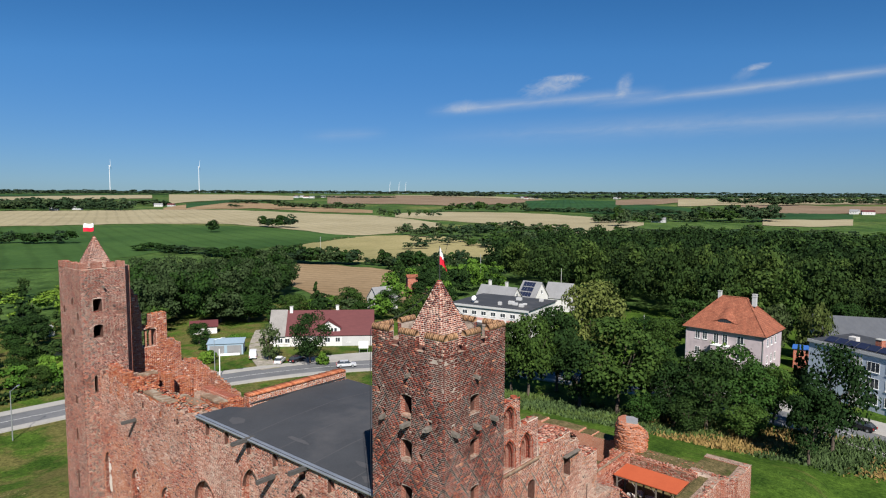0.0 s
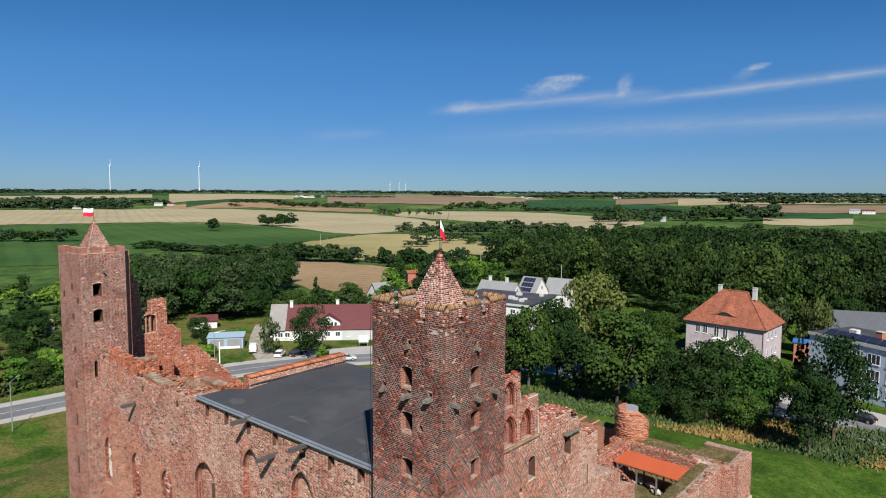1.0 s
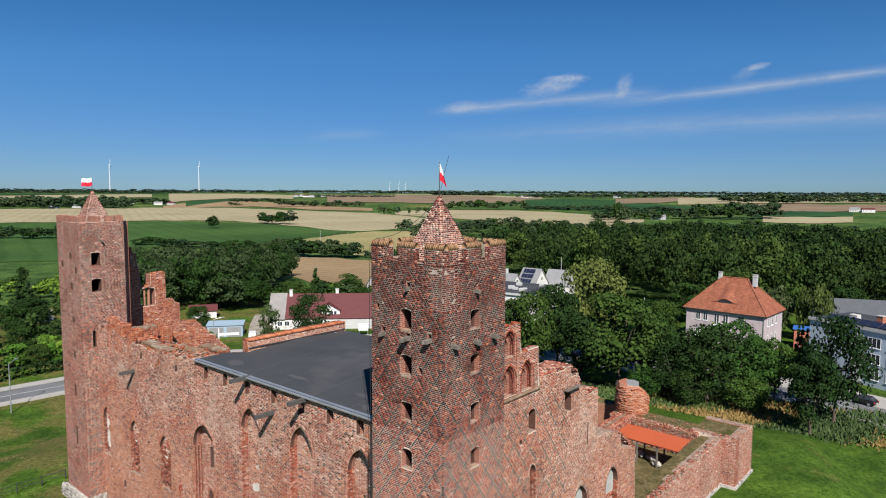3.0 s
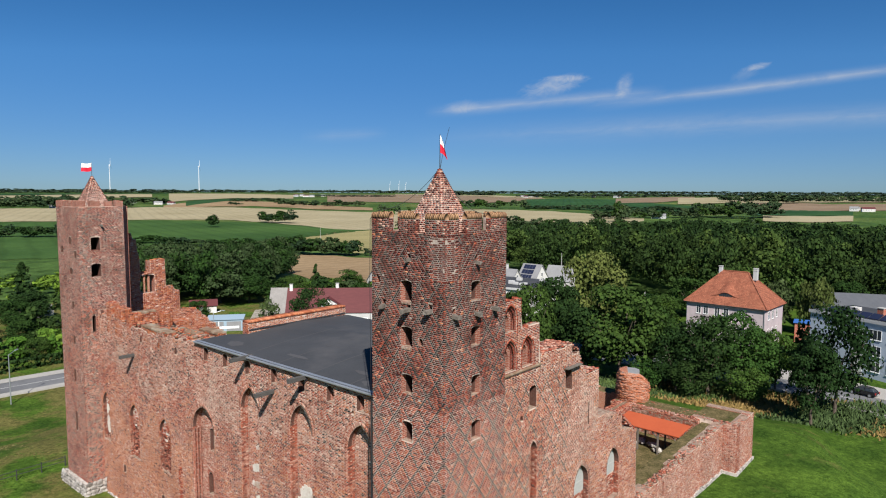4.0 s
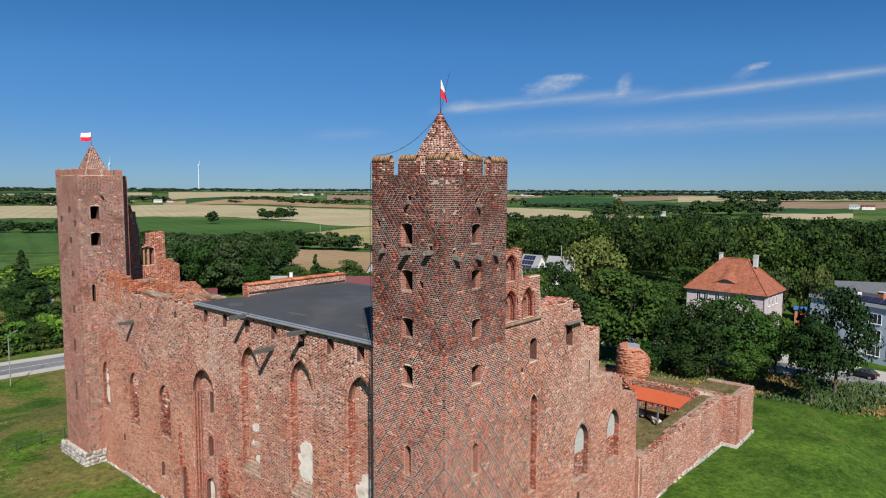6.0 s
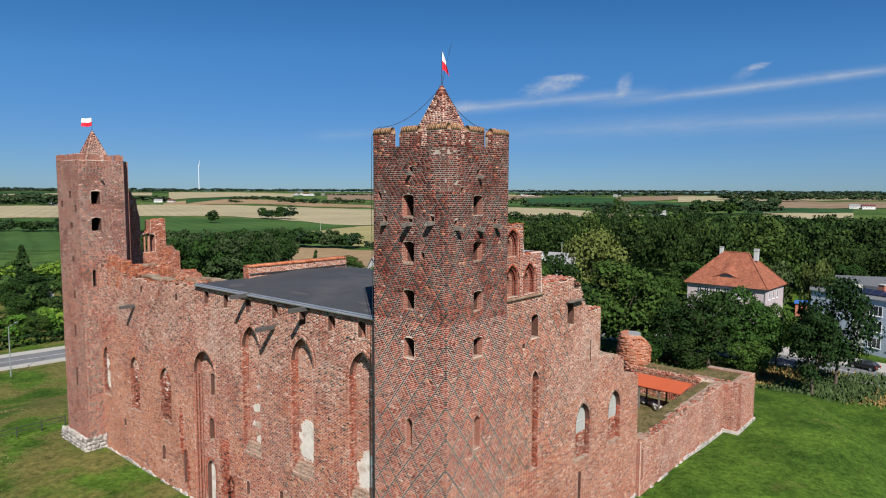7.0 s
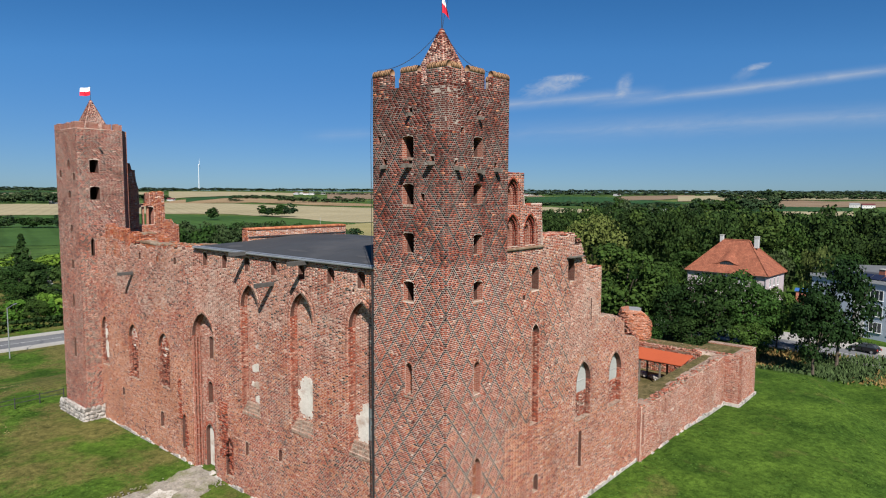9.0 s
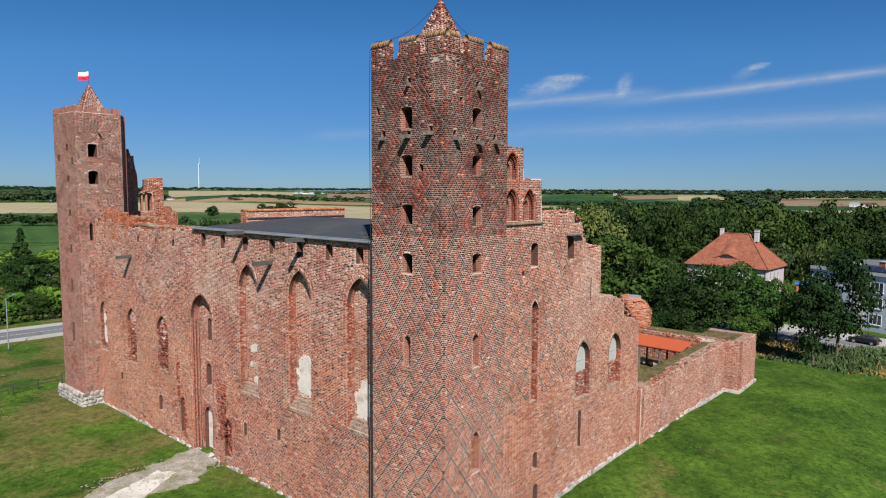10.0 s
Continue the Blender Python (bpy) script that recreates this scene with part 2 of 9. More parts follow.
RED_STOPS = [(0.0, (0.07, 0.024, 0.020)), (0.12, (0.20, 0.042, 0.026)), (0.45, (0.335, 0.070, 0.036)), (0.85, (0.40, 0.098, 0.050)), (0.96, (0.44, 0.14, 0.08)), (1.0, (0.54, 0.33, 0.25))]
MID_STOPS = [(0.0, (0.05, 0.020, 0.017)), (0.2, (0.125, 0.028, 0.020)), (0.6, (0.215, 0.042, 0.026)), (1.0, (0.30, 0.068, 0.040))]
PALE_STOPS = [(0.0, (0.16, 0.064, 0.047)), (0.25, (0.35, 0.132, 0.088)), (0.75, (0.46, 0.198, 0.136)), (1.0, (0.62, 0.42, 0.33))]
DEEP_STOPS = [(0.0, (0.05, 0.018, 0.015)), (0.2, (0.075, 0.018, 0.013)), (0.7, (0.115, 0.022, 0.014)), (1.0, (0.155, 0.032, 0.019))]
BURNT_STOPS = [(0.0, (0.010, 0.009, 0.009)), (0.7, (0.022, 0.020, 0.020)), (1.0, (0.06, 0.05, 0.046))]
brick_deep = brick_piece("deep_red_brick", DEEP_STOPS, 0.55, 0.3, soot_scale=0.5)
brick_red = brick_piece("red_brick", RED_STOPS, 0.45, 0.2)
brick_worn = brick_piece("worn_brick", PALE_STOPS, 0.4, 0.42, lime_at=0.5)
brick_mid = brick_piece("dark_red_brick", MID_STOPS, 0.5, 0.25, soot_scale=0.4)
brick_dark = brick_piece("burnt_brick", BURNT_STOPS, 0.2, 0.06)
brick_orange = brick_piece("orange_brick", [(0.0, (0.27, 0.075, 0.034)), (0.5, (0.45, 0.145, 0.064)), (1.0, (0.54, 0.23, 0.12))], 0.25, 0.3)
mortar = speckled("lime_mortar", (0.46, 0.345, 0.28), (0.72, 0.60, 0.51), 1.5, 0.95, 30, 0.01, stain=(0.42, 0.33, 0.27), stain_scale=0.4)
mortar_dark = speckled("sooty_mortar", (0.165, 0.12, 0.098), (0.52, 0.435, 0.37), 0.8, 0.95, 30, 0.01, stain=(0.07, 0.045, 0.035), stain_scale=0.55)
mortar_wall = speckled("weathered_lime_mortar", (0.44, 0.32, 0.25), (0.72, 0.575, 0.48), 0.9, 0.95, 30, 0.01, stain=(0.36, 0.25, 0.195), stain_scale=0.4)
# inner courses: the shade inside openings is put into their dark colour
brick_shade = brick_pattern("shade_dark_courses", ((0.09, 0.032, 0.022), (0.13, 0.05, 0.034)), (0.12, 0.10, 0.085), 0.6)
brick_cap = brick_piece("weathered_cap_brick", [(0.0, (0.17, 0.095, 0.055)), (0.5, (0.29, 0.16, 0.085)), (1.0, (0.42, 0.245, 0.13))], 0.35, 0.3)
SINGLE = {0: brick_piece("red_brick_single", RED_STOPS, 0.45, 0.2, single=True), 1: brick_piece("burnt_brick_single", BURNT_STOPS, 0.2, 0.2, single=True), 2: brick_piece("worn_brick_single", PALE_STOPS, 0.45, 0.5, lime_at=0.5, single=True), 6: brick_piece("dark_red_brick_single", MID_STOPS, 0.5, 0.25, soot_scale=0.4, single=True), 4: brick_piece("deep_red_brick_single", DEEP_STOPS, 0.55, 0.3, soot_scale=0.5, single=True)}
brick_face = brick_pattern("brick_courses", ((0.24, 0.062, 0.036), (0.34, 0.10, 0.06)), (0.52, 0.44, 0.37))
brick_inner = brick_pattern("inner_brick_courses", ((0.36, 0.12, 0.065), (0.42, 0.17, 0.10)), (0.48, 0.39, 0.31), 0.25)
tarred_wood = speckled("dark_weathered_beam", (0.035, 0.033, 0.031), (0.10, 0.095, 0.09), 2.0, 0.9, 16, 0.01, stretch=(1, 1, 4))
capping = speckled("weathered_capstone", (0.10, 0.062, 0.04), (0.27, 0.175, 0.115), 1.6, 0.95, 14, 0.02, stain=(0.30, 0.26, 0.2), stain_scale=0.8)
rubble = cobbled("rubble_wall_top", (0.16, 0.10, 0.075), (0.42, 0.26, 0.19), (0.34, 0.28, 0.22), 3.5, 0.1)
fieldstone = cobbled("field_stone", (0.17, 0.15, 0.135), (0.50, 0.465, 0.43), (0.52, 0.48, 0.43), 1.9, 0.12)
boulder_stone = speckled("field_stone_boulders", (0.13, 0.118, 0.105), (0.36, 0.33, 0.30), 1.2, 0.95, 9, 0.02, islands=0.5)
plaster = speckled("white_lime_plaster", (0.42, 0.38, 0.33), (0.66, 0.62, 0.56), 1.2, 0.95, 12, 0.02, stain=(0.38, 0.28, 0.22), stain_scale=0.9)
grey_plaster = speckled("grey_smooth_plaster", (0.29, 0.29, 0.275), (0.40, 0.395, 0.37), 0.8, 0.95, 8, 0.004)
felt = speckled("bitumen_felt", (0.032, 0.034, 0.039), (0.052, 0.055, 0.061), 0.35, 0.8, 9, 0.004, stain=(0.065, 0.065, 0.069), stain_scale=0.16)
old_wood = speckled("weathered_wood", (0.05, 0.042, 0.034), (0.20, 0.175, 0.15), 2.5, 0.85, 26, 0.01, stretch=(1, 1, 0.3))
steel = speckled("zinc_sheet", (0.32, 0.34, 0.36), (0.50, 0.52, 0.54), 0.8, 0.45, 8, metal=0.7)
black_cable = speckled("black_cable", (0.015, 0.015, 0.016), (0.03, 0.03, 0.032), 3, 0.6)
dark_steel = speckled("dark_painted_steel", (0.02, 0.02, 0.022), (0.05, 0.05, 0.05), 3, 0.55)
flag_white = speckled("white_flag_cloth", (0.70, 0.70, 0.70), (0.82, 0.82, 0.82), 3, 0.8)
flag_red = speckled("red_flag_cloth", (0.52, 0.012, 0.03), (0.62, 0.02, 0.045), 3, 0.8)


# ---- building tools ----
rng = np.random.default_rng(7)


def part(name, shape, mats, parent=None, label="", m=None):
    """Links a bmesh or a mesh as one mesh object, under a thing or a part where a parent is given."""
    if isinstance(shape, bmesh.types.BMesh):
        data = bpy.data.meshes.new(name)
        shape.to_mesh(data)
        shape.free()
    else:
        data = shape
    if not data.materials:
        for one in mats if isinstance(mats, (list, tuple)) else [mats]:
            data.materials.append(one)
    ob = new(name, data)
    if parent:
        ob.parent = parent
    if m is not None:
        ob.matrix_basis = m
    return tagged(ob, label)


def thing(name, label, category, at=(0, 0, 0), turn_z=0.0, group="", kind=""):
    ob = new(name)
    ob.matrix_basis = pose(*at, 0, 0, turn_z)
    return tagged(ob, label, category, group, kind)


def stuff(ob):
    return tagged(ob, kind="stuff")


def mesh_of(name, verts, faces, mats=(), index=None, smooth=False):
    """A mesh from numpy arrays; all faces have as many corners as faces has columns."""
    verts, faces = np.asarray(verts, np.float32), np.asarray(faces, np.int32)
    data = bpy.data.meshes.new(name)
    data.vertices.add(len(verts))
    data.vertices.foreach_set("co", verts.ravel())
    k = faces.shape[1]
    data.loops.add(faces.size)
    data.loops.foreach_set("vertex_index", faces.ravel())
    data.polygons.add(len(faces))
    data.polygons.foreach_set("loop_start", np.arange(0, faces.size, k, dtype=np.int32))
    for one in mats:
        data.materials.append(one)
    if index is not None:
        data.polygons.foreach_set("material_index", np.asarray(index, np.int32))
    if smooth:
        data.polygons.foreach_set("use_smooth", np.ones(len(faces), bool))
    data.update(calc_edges=True)
    data.validate()
    return data


def box(bm, x0, x1, y0, y1, z0, z1, bevel=0.0, m=None):
    """A box with its edges taken off, added to bm."""
    made = bmesh.ops.create_cube(bm, size=1, matrix=Matrix.Translation(((x0 + x1) / 2, (y0 + y1) / 2, (z0 + z1) / 2)) @ Matrix.Diagonal((abs(x1 - x0), abs(y1 - y0), abs(z1 - z0), 1)))
    verts = made["verts"]
    if bevel:
        edges = list({e for v in verts for e in v.link_edges})
        verts = bmesh.ops.bevel(bm, geom=edges, offset=bevel, segments=1, affect="EDGES")["verts"]
    if m is not None:
        bmesh.ops.transform(bm, matrix=m, verts=verts)
    return verts


def boxed(x0, x1, y0, y1, z0, z1, bevel=0.0, m=None):
    bm = bmesh.new()
    box(bm, x0, x1, y0, y1, z0, z1, bevel, m)
    return bm


def rod(a, b, r0, r1=None, sides=8, bm=None):
    """A tapered round bar from a to b."""
    bm = bm or bmesh.new()
    a, b = Vector(a), Vector(b)
    m = Matrix.Translation((a + b) / 2) @ (b - a).to_track_quat("Z", "Y").to_matrix().to_4x4()
    bmesh.ops.create_cone(bm, cap_ends=True, segments=sides, radius1=r0, radius2=r0 if r1 is None else r1, depth=(b - a).length, matrix=m)
    return bm


def prism(points, z0, z1, bm=None):
    """An upright prism over a plan."""
    bm = bm or bmesh.new()
    low, high = [bm.verts.new((*p, z0)) for p in points], [bm.verts.new((*p, z1)) for p in points]
    n = len(points)
    bm.faces.new(low[::-1])
    bm.faces.new(high)
    for i in range(n):
        bm.faces.new((low[i], low[(i + 1) % n], high[(i + 1) % n], high[i]))
    return bm


def cable(name, points, r, mat, parent, label=""):
    c = bpy.data.curves.new(name, "CURVE")
    c.dimensions, c.bevel_depth, c.bevel_resolution = "3D", r, 1
    s = c.splines.new("POLY")
    s.points.add(len(points) - 1)
    for p, q in zip(s.points, points):
        p.co = (*q, 1)
    ob = new("line", c)
    data = bpy.data.meshes.new_from_object(ob.evaluated_get(bpy.context.evaluated_depsgraph_get()))
    bpy.data.objects.remove(ob)
    return part(name, data, mat, parent, label)


def sag(a, b, drop, n=12):
    a, b = Vector(a), Vector(b)
    return [a.lerp(b, i / n) - Vector((0, 0, drop * 4 * (i / n) * (1 - i / n))) for i in range(n + 1)]


def pointed(c, z0, z1, half, rise, n=7):
    """The outline of an opening with a pointed head."""
    spring, R = z1 - rise, (half * half + rise * rise) / (2 * half)
    out = [(c - half, z0), (c + half, z0)]
    end = math.asin(min(1, rise / R))
    for i in range(n + 1):
        a = end * i / n
        out.append((c + half - R + R * math.cos(a), spring + R * math.sin(a)))
    for i in range(n - 1, -1, -1):
        a = end * i / n
        out.append((c - half + R - R * math.cos(a), spring + R * math.sin(a)))
    return out


def segmental(c, z0, z1, half, rise=0.12, n=6):
    """The outline of an opening with a flat curved head."""
    out = [(c - half, z0), (c + half, z0)]
    return out + [(c + half * math.cos(math.pi * i / n), z1 - rise + rise * math.sin(math.pi * i / n)) for i in range(n + 1)]


def inside(poly, U, Z):
    hit = np.zeros(np.shape(U), bool)
    n = len(poly)
    for i in range(n):
        (u0, z0), (u1, z1) = poly[i], poly[(i + 1) % n]
        if z0 == z1:
            continue
        hit ^= ((z0 > Z) != (z1 > Z)) & (U < (u1 - u0) * (Z - z0) / (z1 - z0) + u0)
    return hit


def ragged(points, step=0.45, amp=0.22, seed=1):
    """A ruined top: the line from point to point broken into courses."""
    r = random.Random(seed)
    out = []
    for (u0, z0), (u1, z1) in zip(points, points[1:]):
        n = max(1, int(abs(u1 - u0) / step))
        out.append((u0, z0))
        for i in range(n):
            a, b = u0 + (u1 - u0) * (i + 0.15 + 0.2 * r.random()) / n, u0 + (u1 - u0) * (i + 1) / n
            z = round((z0 + (z1 - z0) * (i + 0.5) / n + r.uniform(-amp, amp)) / 0.1) * 0.1
            out += [(a, z), (b - 0.01 * (u1 - u0) / n, z + 0.001)]
    out.append(points[-1])
    return out


class Face:
    """An upright plane: origin, way along it and way out of it."""

    def __init__(self, origin, along, out):
        self.o, self.u, self.n = Vector(origin), Vector(along), Vector(out)

    def at(self, u, z, d=0.0):
        return self.o + self.u * u + self.n * d + Vector((0, 0, z))

    def matrix(self):
        return Matrix.Translation(self.o) @ Matrix((self.u, self.n, (0, 0, 1))).transposed().to_4x4()


def slab(face, outline, holes, front, depth):
    """A wall of real thickness over an outline with openings; slot 0 lies on the faces, slot 1 in the reveals, slot 2 on the top."""
    from mathutils.geometry import tessellate_polygon
    loops = [outline] + list(holes)
    flat = [p for loop in loops for p in loop]
    tris = tessellate_polygon([[Vector((u, z, 0)) for u, z in loop] for loop in loops])
    bm = bmesh.new()
    a = [bm.verts.new(face.at(u, z, front)) for u, z in flat]
    b = [bm.verts.new(face.at(u, z, front - depth)) for u, z in flat]
    for t in tris:
        for slot, side in enumerate((a, b)):
            try:
                bm.faces.new([side[i] for i in t]).material_index = slot
            except ValueError:
                pass
    k = 0
    for j, loop in enumerate(loops):
        n = len(loop)
        for i in range(n):
            p, q = k + i, k + (i + 1) % n
            f = bm.faces.new((a[p], a[q], b[q], b[p]))
            flatness = abs(loop[i][1] - loop[(i + 1) % n][1]) < 0.6 * abs(loop[i][0] - loop[(i + 1) % n][0])
            f.material_index = 2 if flatness and (j == 0 or min(loop[i][1], loop[(i + 1) % n][1]) <= min(z for _, z in loop) + 0.01) else 1
        k += n
    bmesh.ops.recalc_face_normals(bm, faces=bm.faces)
    return bm


def lay_bricks(face, u0, u1, z0, z1, keep, pick, front=0.0, lozenge=None, gaps=0.0008, seed=3, sift=None, raw=False, proud=None):
    """Brickwork in alternating stretchers and headers, as arrays: keep(u, z) tells where there is wall, pick(u, z, r) the brick's kind."""
    r = np.random.default_rng(seed)
    S, H, J, C = 0.279, 0.129, 0.021, 0.1
    rows = []
    i0, i1 = math.floor(z0 / C), math.ceil(z1 / C)
    for i in range(i0, i1):
        z = i * C
        u = u0 - (i % 2) * 0.225 - 0.1
        k = 0
        while u < u1:
            w = S if k % 2 == 0 else H
            a, b = max(u, u0), min(u + w, u1)
            if b - a > 0.02:
                if w == S and lozenge and b - a > 0.27:
                    rows.append((a, (a + b) / 2 - J / 2, z, z + C - J))
                    rows.append(((a + b) / 2 + J / 2, b, z, z + C - J))
                else:
                    rows.append((a, b, z, z + C - J))
            u += w + J
            k += 1
    q = np.array(rows)
    mid_u, mid_z = (q[:, 0] + q[:, 1]) / 2, (q[:, 2] + q[:, 3]) / 2
    dark = np.zeros(len(q), bool)
    if lozenge:
        P, strong = lozenge
        for s in (1, -1):
            off = np.abs(((mid_u - u0 + 0.038 + s * 0.75 * (mid_z - 0.437) + P / 2) % P) - P / 2)
            dark |= off < 0.04
        dark &= r.random(len(q)) < strong(mid_u, mid_z)
    ok = np.ones(len(q), bool)
    for a, b in ((0, 2), (1, 2), (0, 3), (1, 3)):
        ok &= keep(q[:, a], q[:, b])
    some = np.zeros(len(q), bool)
    for a, b in ((0, 2), (1, 2), (0, 3), (1, 3)):
        some |= keep(q[:, a], q[:, b])
    # bricks cut to fit beside openings and broken edges
    cut = q[some & ~ok]
    pieces = []
    if len(cut):
        n = 8
        edge = np.linspace(0, 1, n + 1)
        U = cut[:, 0, None] + (cut[:, 1] - cut[:, 0])[:, None] * edge
        fit = keep(U, np.broadcast_to(cut[:, 2, None], U.shape)) & keep(U, np.broadcast_to(cut[:, 3, None], U.shape))
        for c, u, f in zip(cut, U, fit):
            run = [i for i in range(n + 1) if f[i]]
            if len(run) > 1 and run[-1] - run[0] == len(run) - 1 and u[run[-1]] - u[run[0]] > 0.03:
                pieces.append((u[run[0]], u[run[-1]], c[2], c[3]))
    ok &= r.random(len(q)) > gaps
    if lozenge:
        # plain pairs become one stretcher again
        out, kinds, j = [], [], 0
        n = len(q)
        while j < n:
            if j + 1 < n and ok[j] and ok[j + 1] and not dark[j] and not dark[j + 1] and q[j, 2] == q[j + 1, 2] and abs(q[j, 1] + J - q[j + 1, 0]) < 1e-6 and q[j, 1] - q[j, 0] > 0.10 and abs((q[j + 1, 1] - q[j, 0]) - S) < 0.01:
                out.append((q[j, 0], q[j + 1, 1], q[j, 2], q[j, 3]))
                kinds.append(False)
                j += 2
                continue
            if ok[j]:
                out.append(q[j])
                kinds.append(dark[j])
            j += 1
        q, dark = np.array(out), np.array(kinds)
    else:
        q, dark = q[ok], dark[ok]
    if pieces:
        q, dark = np.concatenate([q, np.array(pieces)]), np.concatenate([dark, np.zeros(len(pieces), bool)])
    if sift is not None:
        go = sift((q[:, 0] + q[:, 1]) / 2, (q[:, 2] + q[:, 3]) / 2)
        q, dark = q[go], dark[go]
    n = len(q)
    d = front + r.uniform(0.0, 0.0015, n)
    if proud is not None:
        d += r.random(n) * proud((q[:, 0] + q[:, 1]) / 2, (q[:, 2] + q[:, 3]) / 2)
    tilt = r.uniform(-0.0004, 0.0004, (n, 2))
    kind = pick((q[:, 0] + q[:, 1]) / 2, (q[:, 2] + q[:, 3]) / 2, r.random(n))
    kind = np.where(dark, 1, kind)
    if raw:
        return q, kind
    # hand-laid: no two bricks lie quite level or have the same height
    q = q.copy()
    q[:, 2] += r.uniform(-0.007, 0.005, n)
    q[:, 3] += r.uniform(-0.005, 0.007, n)
    q[:, 0] += r.uniform(-0.004, 0.004, n)
    settle = 0.024 * (np.sin(0.9 * q[:, 0] + 0.55 * q[:, 2]) + np.sin(0.47 * q[:, 0] - 0.8 * q[:, 2] + 2.0) * 0.8)
    q[:, 2] += settle
    q[:, 3] += settle
    O, U, N = (np.array(v) for v in (face.o, face.u, face.n))
    V = np.empty((n, 8, 3))
    corners = ((0, 2), (1, 2), (1, 3), (0, 3))
    for c, (a, b) in enumerate(corners):
        base = O + q[:, a, None] * U + np.outer(q[:, b], (0, 0, 1))
        dd = d + tilt[:, 0] * (1 if a else -1) + tilt[:, 1] * (1 if b == 3 else -1)
        V[:, c] = base + dd[:, None] * N
        V[:, c + 4] = base + (front - 0.03) * N
    quads = np.array([(0, 1, 2, 3), (0, 4, 5, 1), (1, 5, 6, 2), (2, 6, 7, 3), (3, 7, 4, 0)])
    F = (np.arange(n)[:, None, None] * 8 + quads[None]).reshape(-1, 4)
    return V.reshape(-1, 3), F, np.repeat(kind, 5)


def joined(name, sets, mats):
    v, f, k, base = [], [], [], 0
    for V, F, K in sets:
        v.append(V), f.append(F + base), k.append(K)
        base += len(V)
    return mesh_of(name, np.concatenate(v), np.concatenate(f), mats, np.concatenate(k))


def plaster_sheet(face, u0, u1, z0, z1, seed, front=0.03, cell=0.06):
    """A thin coat of plaster that has flaked away at its edges and in spots."""
    nu, nz = max(3, int((u1 - u0) / cell)), max(3, int((z1 - z0) / cell))
    on = set()
    for i in range(nu):
        for j in range(nz):
            u, z = i / (nu - 1) * 2 - 1, j / (nz - 1) * 2 - 1
            rim = 1.2 - (abs(u) ** 2.6 + abs(z) ** 2.6)
            p = Vector((u0 + i * cell, z0 + j * cell, seed * 3.7))
            flake = noise.noise(p * 1.6) * 0.7 + noise.noise(p * 4.7) * 0.7
            if rim + flake * 1.2 > 0.40:
                on.add((i, j))
    bm = bmesh.new()
    grid = {}

    def corner(i, j, d):
        if (i, j, d) not in grid:
            w = noise.noise(Vector((i * 1.3, j * 1.3, seed))) * cell * 0.4
            grid[i, j, d] = bm.verts.new(face.at(u0 + i * (u1 - u0) / nu + w, z0 + j * (z1 - z0) / nz + w, front if d else front - 0.05))
        return grid[i, j, d]

    for i, j in on:
        ring = [(i, j), (i + 1, j), (i + 1, j + 1), (i, j + 1)]
        bm.faces.new([corner(*c, 1) for c in ring])
        for k, (di, dj) in enumerate(((0, -1), (1, 0), (0, 1), (-1, 0))):
            if (i + di, j + dj) not in on:
                a, b = ring[k], ring[(k + 1) % 4]
                bm.faces.new((corner(*a, 0), corner(*b, 0), corner(*b, 1), corner(*a, 1)))
    bmesh.ops.recalc_face_normals(bm, faces=bm.faces)
    return bm


def brick_block(name, parent, x0, x1, y0, y1, z0, z1, seed, kinds=(0, 2, 3), show=None, label=""):
    """A broken block of masonry: a mortar core, bricks on the sides towards the open and a crown of bricks in bond."""
    core = part(name, boxed(x0 + 0.01, x1 - 0.01, y0 + 0.01, y1 - 0.01, z0, z1 - 0.09), brick_inner, parent, label)
    low = show if show is not None else z0
    r = np.random.default_rng(seed)
    dip = lambda u, z: z < z1 - 0.12 * np.abs(np.sin(u * 3.1 + seed)) - 0.01
    pick = lambda u, z, q: np.array(kinds)[np.clip((q * len(kinds)).astype(int), 0, len(kinds) - 1)]
    sets = [lay_bricks(Face((x0, 0, 0), (0, 1, 0), (-1, 0, 0)), y0, y1, low, z1, dip, pick, front=0.012, gaps=0.03, seed=seed, proud=lambda u, z: np.full(np.shape(u), 0.02)),
            lay_bricks(Face((0, y0, 0), (1, 0, 0), (0, -1, 0)), x0, x1, low, z1, dip, pick, front=0.012, gaps=0.03, seed=seed + 1, proud=lambda u, z: np.full(np.shape(u), 0.02))]
    n = max(4, int((x1 - x0) * (y1 - y0) / 0.05))
    sets.append(crumbs([Vector((r.uniform(x0 + 0.08, x1 - 0.08), r.uniform(y0 + 0.08, y1 - 0.08), z1 - 0.06 + r.uniform(-0.03, 0.05))) for _ in range(min(n, 500))], seed, kind=kinds, wild=0.08))
    stuff(part("brickwork", joined("brickwork", sets, BRICKS), BRICKS, core))
    return core


